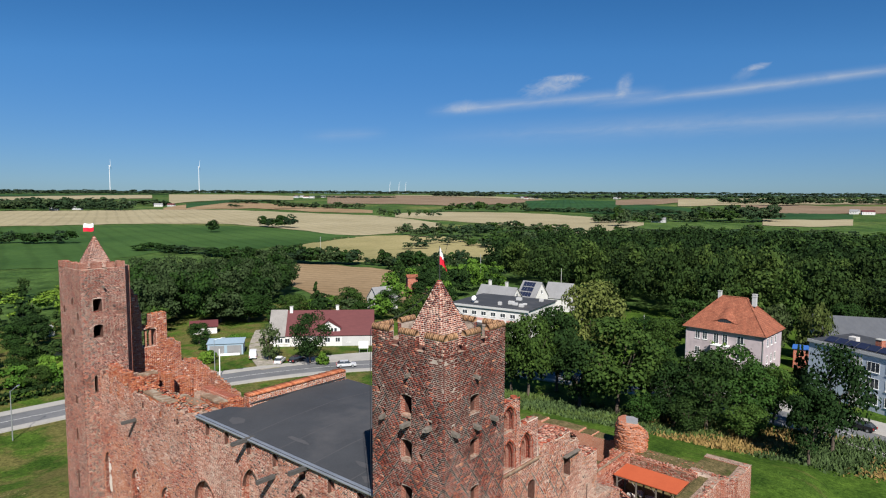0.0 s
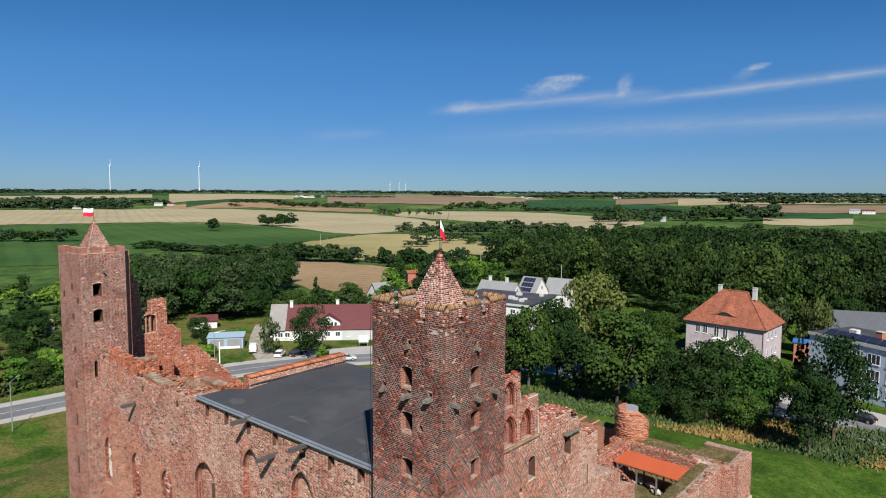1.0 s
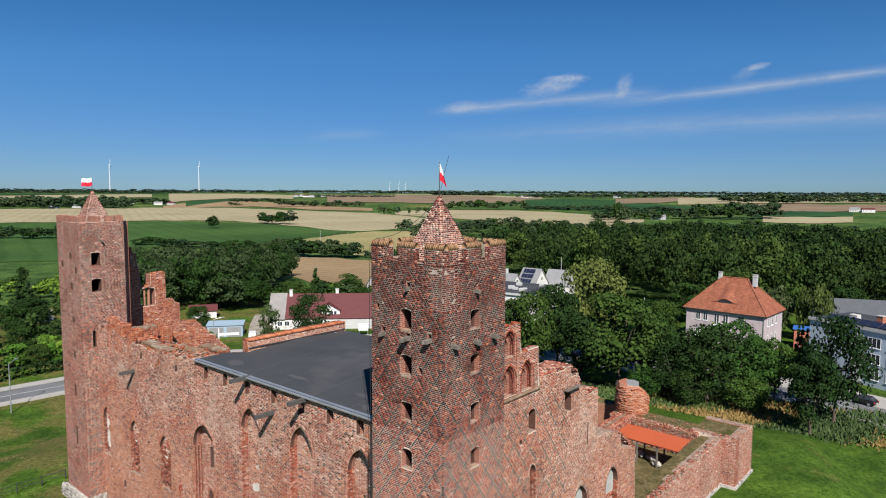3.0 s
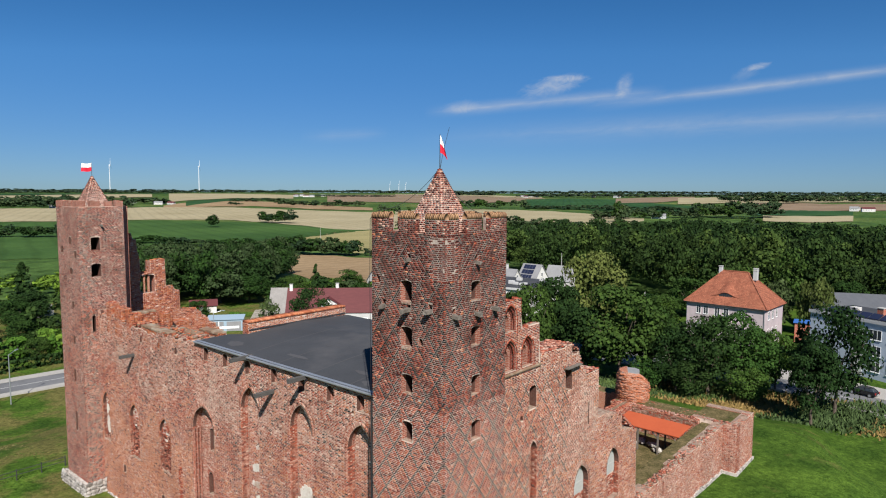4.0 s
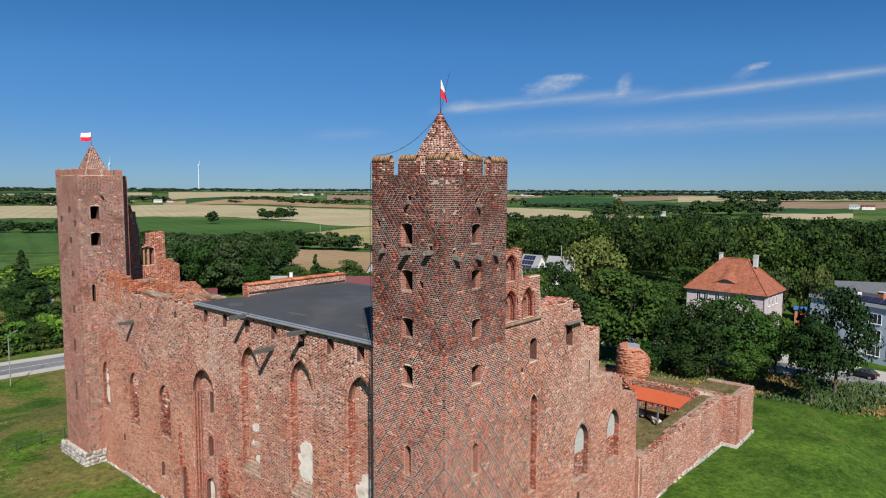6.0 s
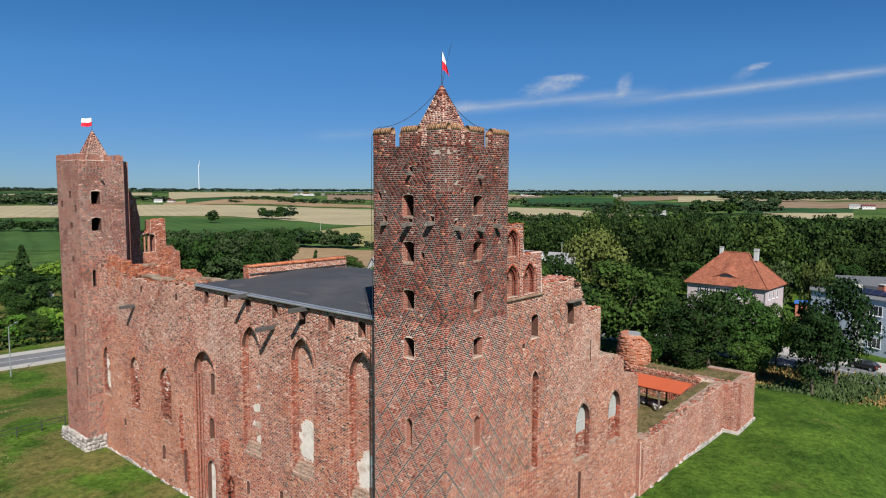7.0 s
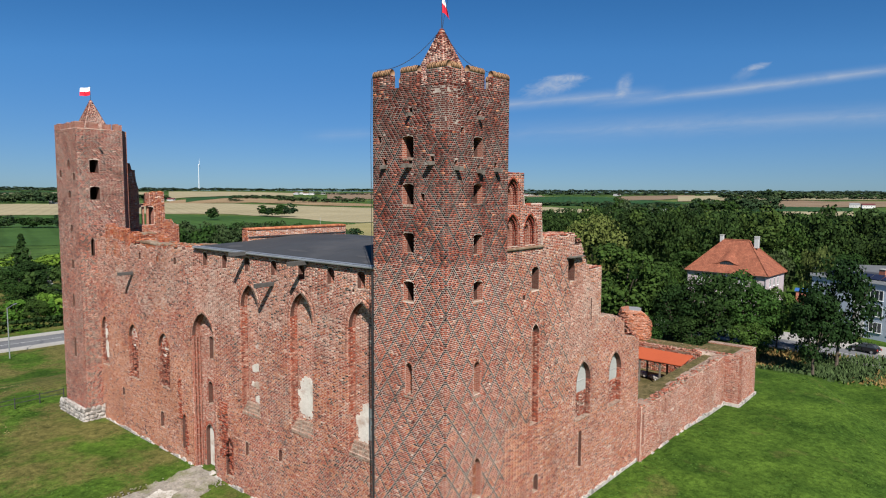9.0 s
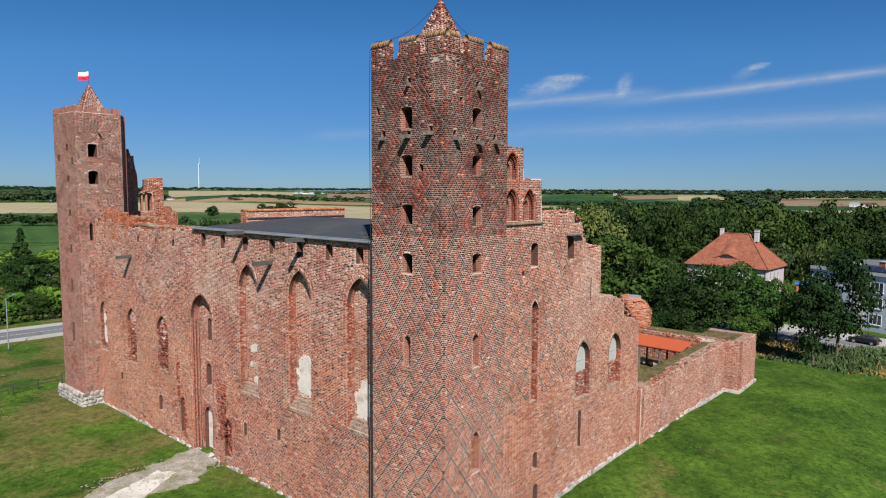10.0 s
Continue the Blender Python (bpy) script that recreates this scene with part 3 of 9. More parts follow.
def arch_bricks(face, c, z1, half, rise, front, seed=1, size=0.26, kind=0, legs=0.0):
    """A ring of bricks on edge round the head of a pointed opening, and down its sides where legs are given."""
    r = np.random.default_rng(seed)
    spring, R = z1 - rise, (half * half + rise * rise) / (2 * half)
    end = math.asin(min(1, rise / R))
    n = max(3, int(R * end / 0.105))
    V, F = [], []
    quads = [(0, 1, 2, 3), (0, 4, 5, 1), (1, 5, 6, 2), (2, 6, 7, 3), (3, 7, 4, 0)]
    for s in (1, -1):
        cells = [(end * (i + 0.09) / n, end * (i + 0.91) / n) for i in range(n)]
        for a0, a1 in cells:
            d = front + r.uniform(0.0, 0.006)
            pts = []
            for a, rad in ((a0, R + 0.01), (a0, R + size), (a1, R + size), (a1, R + 0.01)):
                pts.append((c + s * (half - R + rad * math.cos(a)), spring + rad * math.sin(a)))
            if any((u - c) * s < -0.02 for u, _ in pts):
                continue
            F += [[len(V) + i for i in q] for q in quads]
            V += [face.at(u, z, d) for u, z in pts] + [face.at(u, z, front - 0.03) for u, z in pts]
        for i in range(int(legs / 0.1)):
            z = spring - 0.1 * (i + 1)
            w = size if i % 2 else size * 0.55
            d = front + r.uniform(0.0, 0.006)
            pts = [(c + s * (half + 0.01), z), (c + s * (half + w), z), (c + s * (half + w), z + 0.083), (c + s * (half + 0.01), z + 0.083)]
            F += [[len(V) + j for j in q] for q in quads]
            V += [face.at(u, zz, d) for u, zz in pts] + [face.at(u, zz, front - 0.03) for u, zz in pts]
    return np.array(V), np.array(F), np.full(len(F), kind)


def crumbs(spots, seed=5, size=(0.28, 0.14, 0.09), kind=0, wild=1.0):
    """Loose and broken bricks lying on ruined tops, as arrays."""
    r = np.random.default_rng(seed)
    V, F = [], []
    quads = [(0, 1, 2, 3), (4, 7, 6, 5), (0, 4, 5, 1), (1, 5, 6, 2), (2, 6, 7, 3), (3, 7, 4, 0)]
    for p in spots:
        m = Matrix.Translation(p) @ Euler((r.normal(0, 0.12 * wild), r.normal(0, 0.12 * wild), r.uniform(0, 6.28) * wild + (1.571 if wild < 1 and r.random() < 0.5 else 0))).to_matrix().to_4x4()
        sx, sy, sz = (s * r.uniform(0.6, 1.15) / 2 for s in size)
        F += [[len(V) + i for i in q] for q in quads]
        V += [m @ Vector((x * sx, y * sy, z * sz)) for z in (-1, 1) for x, y in ((-1, -1), (1, -1), (1, 1), (-1, 1))]
    kinds = np.full(len(F), kind) if isinstance(kind, int) else np.repeat(r.choice(kind, len(F) // 6), 6)
    return np.array(V), np.array(F), kinds


# ---- the castle ruin ----
BRICKS = [brick_red, brick_dark, brick_worn, brick_orange, brick_deep, capping, brick_mid]
CORE = [mortar, brick_face, rubble]
WALL_CORE = [mortar_wall, brick_face, rubble]
# inner walls and deep reveals, brick darkened to stand for shade
DARK = [brick_shade, brick_shade, brick_shade]
W = 5.2
LEFT = Face((0, 0, 0), (0, 1, 0), (-1, 0, 0))
RIGHT = Face((0, 0, 0), (1, 0, 0), (0, -1, 0))
UP = Vector((0, 0, 1))


def merlon(tower, face, u0, u1, z0, z1, depth, seed):
    """A merlon with a saddle of bricks on edge along its top."""
    core = part("merlon", slab(face, [(u0, z0), (u1, z0), (u1, z1 - 0.28), (u0, z1 - 0.28)], [], -0.0015, depth), [mortar_dark, mortar_dark, rubble], tower)
    sets = []
    pick = lambda u, z, r: np.where(r < 0.03, 1, np.where(r < 0.15, 2, np.where(r < 0.5, 4, 6)))
    keep = lambda u, z: (u > u0 - 0.01) & (u < u1 + 0.01) & (z < z1 - 0.27)
    sets.append(lay_bricks(face, u0, u1, z0, z1 - 0.28, keep, pick, seed=seed))
    back = Face(face.at(0, 0, -depth), face.u, -face.n)
    sets.append(lay_bricks(back, u0, u1, z0, z1 - 0.28, keep, pick, seed=seed + 1))
    for u, way in ((u0, -face.u), (u1, face.u)):
        side = Face(face.at(u, 0, 0), -face.n, way)
        sets.append(lay_bricks(side, 0, depth, z0, z1 - 0.28, lambda a, z: z < z1 - 0.27, pick, front=0.006, seed=seed + 2))
    stuff(part("brickwork", joined("brickwork", sets, BRICKS), BRICKS, core))
    r = random.Random(seed)
    n = max(3, int((u1 - u0) / 0.115))
    V, F = [], []
    for i in range(n):
        a, b = u0 + (u1 - u0) * (i + 0.07) / n, u0 + (u1 - u0) * (i + 0.93) / n
        j = r.uniform(-0.018, 0.018)
        ring = [(0.025, z1 - 0.28), (0.02, z1 - 0.13 + j), (-depth * 0.25, z1 + j), (-depth * 0.75, z1 + j), (-depth - 0.02, z1 - 0.13 + j), (-depth - 0.025, z1 - 0.28)]
        k = len(V)
        V += [face.at(a, z, d) for d, z in ring] + [face.at(b, z, d) for d, z in ring]
        m = len(ring)
        F += [[k + q, k + (q + 1) % m, k + m + (q + 1) % m, k + m + q] for q in range(m)]
        F += [[k, k + 1, k + 4, k + 5], [k + 1, k + 2, k + 3, k + 4], [k + m, k + m + 5, k + m + 4, k + m + 1], [k + m + 1, k + m + 4, k + m + 3, k + m + 2]]
    stuff(part("coping", mesh_of("coping", np.array(V), np.array(F), [brick_cap], np.zeros(n * 10, int)), None, core, "weathered brown bricks set on edge"))
    return core


def stub_beam(parent, face, u, z, reach, wide, seed, tall=0.2):
    """The broken end of an old scaffold or gallery beam."""
    r = random.Random(seed)
    bm = bmesh.new()
    n = 4
    rings = []
    for i in range(n + 1):
        d = -0.5 + (reach + 0.5) * i / n
        s = 1 - 0.22 * (i / n) * r.random()
        drop = -0.05 * (i / n) ** 2
        ring = [bm.verts.new(face.at(u + a * wide / 2 * s + r.uniform(-0.012, 0.012), z + drop + b * tall / 2 * s + r.uniform(-0.012, 0.012), d + r.uniform(-0.05, 0.05) * (i == n))) for a, b in ((-1, -1), (1, -1), (1, 1), (-1, 1))]
        rings.append(ring)
    for p, q in zip(rings, rings[1:]):
        for i in range(4):
            bm.faces.new((p[i], p[(i + 1) % 4], q[(i + 1) % 4], q[i]))
    bm.faces.new(rings[-1])
    bm.faces.new(rings[0][::-1])
    bmesh.ops.recalc_face_normals(bm, faces=bm.faces)
    return part("beam_end", bm, old_wood, parent, "weathered grey beam end")


def pyramid_roof(parent, cx, cy, half, z0, z1, seed, slope_mats):
    """A steep brick spire with its courses standing out, over a core."""
    core = part("spire", bmesh.new(), mortar, parent, "steep brick pyramid")
    bm = bmesh.new()
    base = [bm.verts.new((cx + a * half, cy + b * half, z0)) for a, b in ((-1, -1), (1, -1), (1, 1), (-1, 1))]
    top = [bm.verts.new((cx + a * 0.07, cy + b * 0.07, z1 - 0.05)) for a, b in ((-1, -1), (1, -1), (1, 1), (-1, 1))]
    for i in range(4):
        bm.faces.new((base[i], base[(i + 1) % 4], top[(i + 1) % 4], top[i]))
    bm.faces.new(top)
    bm.to_mesh(core.data)
    bm.free()
    r = random.Random(seed)
    V, F = [], []
    quads = [(0, 1, 2, 3), (0, 4, 5, 1), (1, 5, 6, 2), (2, 6, 7, 3), (3, 7, 4, 0)]
    rows = int((z1 - z0) / 0.098)
    for i in range(rows):
        za, zb = z0 + (z1 - z0) * i / rows, z0 + (z1 - z0) * (i + 0.74) / rows
        ha, hb = (half - (half - 0.07) * (z - z0) / (z1 - z0) for z in (za, zb))
        for way in range(4):
            m = Matrix.Translation((cx, cy, 0)) @ Matrix.Rotation(way * math.pi / 2, 4, "Z")
            n = max(1, int(2 * ha / 0.2))
            for j in range(n):
                d = 0.004 + r.uniform(0, 0.006)
                o = 0.5 * (i % 2) / n if n > 2 else 0
                a, b = -1 + 2 * (j + 0.06) / n + o, -1 + 2 * (j + 0.94) / n + o
                b = min(b, 1.0)
                if b - a < 0.02:
                    continue
                k = len(V)
                V += [m @ Vector(p) for p in ((a * ha, -ha - d, za), (b * ha, -ha - d, za), (b * hb, -hb - d, zb), (a * hb, -hb - d, zb), (a * ha, -ha + 0.02, za), (b * ha, -ha + 0.02, za), (b * hb, -hb + 0.02, zb), (a * hb, -hb + 0.02, zb))]
                F += [[k + q for q in f] for f in quads]
    kinds = np.repeat(np.random.default_rng(seed).choice([6, 2, 4], len(F) // 5, p=[0.25, 0.6, 0.15]), 5)
    stuff(part("brickwork", mesh_of("brickwork", np.array(V), np.array(F), BRICKS, kinds), BRICKS, core))
    return core


def flag(at, way, drop, seed, wide=1.1, tall=0.8):
    """A white and red flag on a thin pole: hung limp (drop near 1) or blown out along way."""
    f = thing("flag", "white and red flag on a thin pole above a spire", "flag", at)
    part("pole", rod((0, 0, -0.3), (0, 0, 1.75 if drop > 0.5 else 1.35), 0.025, 0.015), dark_steel, f, "thin dark steel pole")
    top = 1.7 if drop > 0.5 else 1.3
    way = Vector(way).normalized()
    for name, mat, s0, s1, note in (("white_stripe", flag_white, 0.0, 0.5, "white cloth"), ("red_stripe", flag_red, 0.5, 1.0, "red cloth")):
        bm = bmesh.new()
        nu, nv = 12, 5
        grid = []
        for i in range(nu + 1):
            row = []
            for j in range(nv + 1):
                s, h = i / nu, s0 + (s1 - s0) * j / nv
                if drop > 0.5:
                    # limp: the cloth falls along the pole in folds, the red half lowest
                    x = 0.02 + 0.30 * h * s ** 0.5 + 0.16 * s * (1 - 0.4 * h)
                    y = 0.07 * math.sin(11 * s + 4 * h + seed) * (0.2 + s)
                    z = top - 0.95 * h - 0.40 * s
                else:
                    x = wide * s
                    y = 0.10 * math.sin(7 * s + 1.5 * h + seed) * s
                    z = top - tall * h - 0.12 * s - 0.05 * math.sin(5 * s)
                row.append(bm.verts.new(way * x + way.cross(UP) * y + UP * z))
            grid.append(row)
        for i in range(nu):
            for j in range(nv):
                bm.faces.new((grid[i][j], grid[i + 1][j], grid[i + 1][j + 1], grid[i][j + 1])).smooth = True
        part(name, bm, mat, f, note)
    return f


CORNER = (0.9, 25.6, 27.9)


def corner_bricks(t, face, q, kinds):
    """The bricks of the tower's nearest edge, one by one."""
    r = random.Random(19)
    for (u0, u1, z0, z1), kind in zip(q, kinds):
        w, h = round((u1 - u0) * 50) / 50, z1 - z0
        key = (w, int(kind))
        if key not in CORNER_SHAPES:
            bm = boxed(-w / 2, w / 2, -0.03, 0.0, 0.0, h, 0.003)
            me = CORNER_SHAPES[key] = bpy.data.meshes.new("brick")
            bm.to_mesh(me)
            bm.free()
            me.materials.append(SINGLE.get(int(kind), SINGLE[0]))
        part("brick", CORNER_SHAPES[key], None, t, "", face.matrix() @ pose((u0 + u1) / 2, r.uniform(-0.002, 0.008), z0, 0, r.uniform(-0.3, 0.3), r.uniform(-0.3, 0.3)))


CORNER_SHAPES = {}


# the corner tower that the camera looks down on
def near_tower():
    t = thing("corner_tower", "tall square brick castle tower with battlements and burnt-brick lozenges", "tower", kind="")
    c = W / 2
    left = [segmental(2.62, 24.4, 25.5, 0.40), segmental(2.6, 22.0, 23.07, 0.40), segmental(2.58, 19.5, 20.55, 0.40), segmental(2.56, 16.95, 18.02, 0.38)]
    right = [segmental(2.5, 24.45, 25.47, 0.38), segmental(2.52, 22.05, 23.08, 0.38), segmental(2.56, 19.4, 20.47, 0.38), segmental(2.6, 16.95, 18.0, 0.38)]
    left_niche = [pointed(2.55, 12.0, 13.68, 0.24, 0.32)]
    right_niche = [pointed(2.58, 11.95, 13.72, 0.26, 0.34), pointed(2.64, 6.15, 8.4, 0.36, 0.6)]
    holes_l = [[(u - 0.15, z - 0.1), (u + 0.16, z - 0.11), (u + 0.13, z + 0.3), (u - 0.12, z + 0.26)] for u, z in ((2.42, 26.62), (4.28, 24.08), (2.44, 24.02), (0.95, 24.15), (1.6, 22.3), (4.7, 25.3))]
    holes_r = [[(u - 0.15, z - 0.1), (u + 0.16, z - 0.11), (u + 0.13, z + 0.3), (u - 0.12, z + 0.26)] for u, z in ((2.5, 26.5), (0.72, 23.95), (2.55, 23.8), (4.02, 23.9), (1.2, 25.6))]
    top, th = 27.95, 1.1
    body = lambda u0, u1: [(u0, -2.0), (u1, -2.0), (u1, top), (u0, top)]
    split = 18.9
    low, high = lambda u0, u1: [(u0, -2.0), (u1, -2.0), (u1, split), (u0, split)], lambda u0, u1: [(u0, split), (u1, split), (u1, top), (u0, top)]
    under = lambda hs: [h for h in hs if max(z for _, z in h) < split]
    over = lambda hs: [h for h in hs if min(z for _, z in h) > split]
    SOOTY = [mortar_dark, brick_face, rubble]
    part("wall", slab(LEFT, low(0.006, W), under(left + left_niche + holes_l), -0.0015, 0.35), CORE, t)
    part("wall", slab(LEFT, high(0.006, W), over(left + left_niche + holes_l), -0.0015, 0.35), SOOTY, t)
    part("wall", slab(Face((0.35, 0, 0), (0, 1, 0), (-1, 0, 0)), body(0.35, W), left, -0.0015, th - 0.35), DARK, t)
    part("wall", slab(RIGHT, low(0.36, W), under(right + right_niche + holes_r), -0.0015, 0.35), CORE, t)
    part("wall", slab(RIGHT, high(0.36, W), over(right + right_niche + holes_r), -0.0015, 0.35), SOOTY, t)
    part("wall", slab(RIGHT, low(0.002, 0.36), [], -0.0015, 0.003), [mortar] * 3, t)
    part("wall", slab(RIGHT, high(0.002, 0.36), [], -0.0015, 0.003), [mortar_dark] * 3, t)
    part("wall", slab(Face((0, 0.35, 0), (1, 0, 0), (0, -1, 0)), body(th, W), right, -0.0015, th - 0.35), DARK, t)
    part("wall", slab(Face((W, 0, 0), (0, 1, 0), (1, 0, 0)), body(th, W), [], 0, 0.8), [brick_face, brick_face, rubble], t)
    part("wall", slab(Face((0, W, 0), (1, 0, 0), (0, 1, 0)), body(th, W - 0.8), [], 0, 0.8), [brick_face, brick_face, rubble], t)
    strong = lambda u, z: np.where(z < 18.4, 1.0, np.where(z < 25.5, 0.85, 0.3))
    sets, rest = [], []
    for face, holes, seed in ((LEFT, left + left_niche + holes_l, 11), (RIGHT, right + right_niche + holes_r, 12)):
        def keep(u, z, holes=holes):
            ok = np.ones(np.shape(u), bool)
            for h in holes:
                ok &= ~inside(h, u, z)
            return ok
        def pick(u, z, r):
            n = np.sin(1.9 * u + 0.7 * z) + np.sin(0.9 * z - 1.3 * u)
            high = np.where(z > split, np.clip((z - 20.5) / 6.0 + 0.16 * n, 0, 0.8), 0)
            half_way = np.where(z > split, np.clip(0.66 + (z - split) / 10 + 0.1 * n, 0, 0.96), np.clip((z - 14.0) / 8 + 0.15 * n, 0, 0.6))
            return np.where(r < high, 4, np.where(r < half_way, 6, np.where(r < 0.06 + 0.05 * n, 2, np.where(r > 0.996, 1, np.where(r > 0.97 - np.clip((13 - z) / 30, 0, 0.3), 3, 0)))))
        edge = lambda u, z: (u < CORNER[0]) & (z > CORNER[1]) & (z < CORNER[2])
        sets.append(lay_bricks(face, 0.0, W, -0.6, top, keep, pick, lozenge=(1.2, strong), seed=seed, sift=lambda u, z: ~edge(u, z), proud=lambda u, z: np.clip((z - 16) / 10, 0, 1) * 0.006))
        q, kinds = lay_bricks(face, 0.0, W, -0.6, top, keep, pick, lozenge=(1.2, strong), seed=seed, sift=edge, raw=True)
        corner_bricks(t, face, q, kinds)
    for u, z1, half, rise, legs, face in ((2.55, 13.68, 0.24, 0.32, 0.0, LEFT), (2.58, 13.72, 0.26, 0.34, 0.0, RIGHT), (2.64, 8.4, 0.36, 0.6, 1.2, RIGHT)):
        sets.append(arch_bricks(face, u, z1, half, rise, 0.0, 3, 0.13, 2, legs))
    for face, holes in ((LEFT, left), (RIGHT, right)):
        for h in holes:
            zc, half = max(z for _, z in h), (max(u for u, _ in h) - min(u for u, _ in h)) / 2
            uc = sum(u for u, _ in h[:2]) / 2
            sets.append(arch_bricks(face, uc, zc + 0.01, half, half * 0.45, 0.0, 4, 0.14, 4 if zc > 18.4 else 0))
    for face, niches in ((LEFT, left_niche), (RIGHT, right_niche)):
        for h in niches:
            us, zs = [p[0] for p in h], [p[1] for p in h]
            inner = Face(face.at(0, 0, -0.35), face.u, face.n)
            sets.append(lay_bricks(inner, min(us), max(us), min(zs), max(zs), lambda u, z: np.ones(np.shape(u), bool), lambda u, z, r: np.where(r < 0.4, 2, 3), seed=8))
    stuff(part("brickwork", joined("brickwork", sets, BRICKS), BRICKS, t, "red bricks with burnt headers in lozenges"))
    # pale sills under the openings
    for face, u, z in ((LEFT, 2.55, 11.9), (RIGHT, 2.58, 11.85), (LEFT, 2.6, 21.95), (RIGHT, 2.6, 16.9), (LEFT, 2.62, 24.35)):
        part("window_sill", boxed(-0.36, 0.36, -0.05, 0.035, -0.1, 0.02, 0.012, face.matrix() @ pose(u, 0, z)), rubble, t, "crumbling mortar sill")
    for face, spec in ((LEFT, ((3.84, 5.2), (1.95, 3.14), (0.0, 1.32))), (RIGHT, ((0.285, 1.05), (1.7, 2.98), (3.68, 5.2)))):
        for i, (u0, u1) in enumerate(spec):
            merlon(t, face, u0, u1, top, 28.98, 0.28, 20 + i + (5 if face is RIGHT else 0))
    for face, spec in ((Face((W, 0, 0), (0, 1, 0), (1, 0, 0)), ((0.29, 1.4), (2.0, 3.2), (3.9, 5.2))), (Face((0, W, 0), (1, 0, 0), (0, 1, 0)), ((0.29, 1.4), (2.0, 3.2), (3.8, 4.9)))):
        for i, (u0, u1) in enumerate(spec):
            merlon(t, face, u0, u1, top, 28.98, 0.28, 40 + i)
    part("roof_deck", boxed(0.5, W - 0.4, 0.5, W - 0.4, 27.3, 27.6), rubble, t)
    pyramid_roof(t, c, c, 1.5, 27.6, 31.32, 5, None)
    for face, u, z, reach, wide, s in ((LEFT, 4.28, 23.98, 0.3, 0.24, 1), (LEFT, 2.44, 24.0, 0.55, 0.3, 2), (LEFT, 0.95, 24.1, 0.42, 0.3, 3), (LEFT, 2.42, 26.6, 0.28, 0.12, 4),
                                       (RIGHT, 0.72, 23.85, 0.36, 0.3, 5), (RIGHT, 2.55, 23.75, 0.36, 0.3, 6), (RIGHT, 4.02, 23.85, 0.4, 0.28, 7), (RIGHT, 2.5, 26.45, 0.35, 0.14, 8)):
        stub_beam(t, face, u, z, reach, wide, s, 0.2)
    cable("lightning_cable", sag((c, c, 31.35), (0.1, 4.9, 29.05), 0.55) + [(-0.06, 5.24, 28.6), (-0.09, 5.27, 25.5), (-0.05, 5.26, 18.4)], 0.016, black_cable, t, "thin black lightning cable")
    cable("lightning_cable", sag((c, c, 31.35), (3.0, 0.3, 29.0), 0.4) + [(4.9, 0.0, 28.7)], 0.016, black_cable, t, "thin black lightning cable")
    cable("lightning_rod", [(c, c, 31.2), (c + 0.12, c - 0.15, 32.3), (c + 0.28, c - 0.42, 33.5)], 0.012, black_cable, t, "thin bent lightning rod")
    part("downpipe", rod((-0.02, 5.29, -0.3), (-0.02, 5.29, 18.3), 0.05), black_cable, t, "black downpipe")
    return t


def boulders(parent, lines, z0, z1, seed):
    """Rounded field stones bedded in the face of a plinth, along lines of its plan."""
    r = np.random.default_rng(seed)
    bm = bmesh.new()
    for xa, ya, xb, yb in lines:
        run = math.hypot(xb - xa, yb - ya)
        z = z0
        while z < z1:
            tall = r.uniform(0.32, 0.5)
            s = 0.0
            while s < run:
                wide = r.uniform(0.35, 0.7)
                k = min(1.0, (s + wide / 2) / run)
                m = pose(xa + (xb - xa) * k, ya + (yb - ya) * k, z + tall / 2, r.uniform(-15, 15), r.uniform(-15, 15), math.degrees(math.atan2(yb - ya, xb - xa)) + r.uniform(-12, 12)) @ Matrix.Diagonal((wide * 0.56, 0.12, tall * 0.58, 1))
                made = bmesh.ops.create_icosphere(bm, subdivisions=1, radius=1.0, matrix=m)["verts"]
                for v in made:
                    v.co += Vector(r.uniform(-0.035, 0.035, 3))
                s += wide
            z += tall
    return stuff(part("stonework", bm, boulder_stone, parent, "pale rounded field stones"))


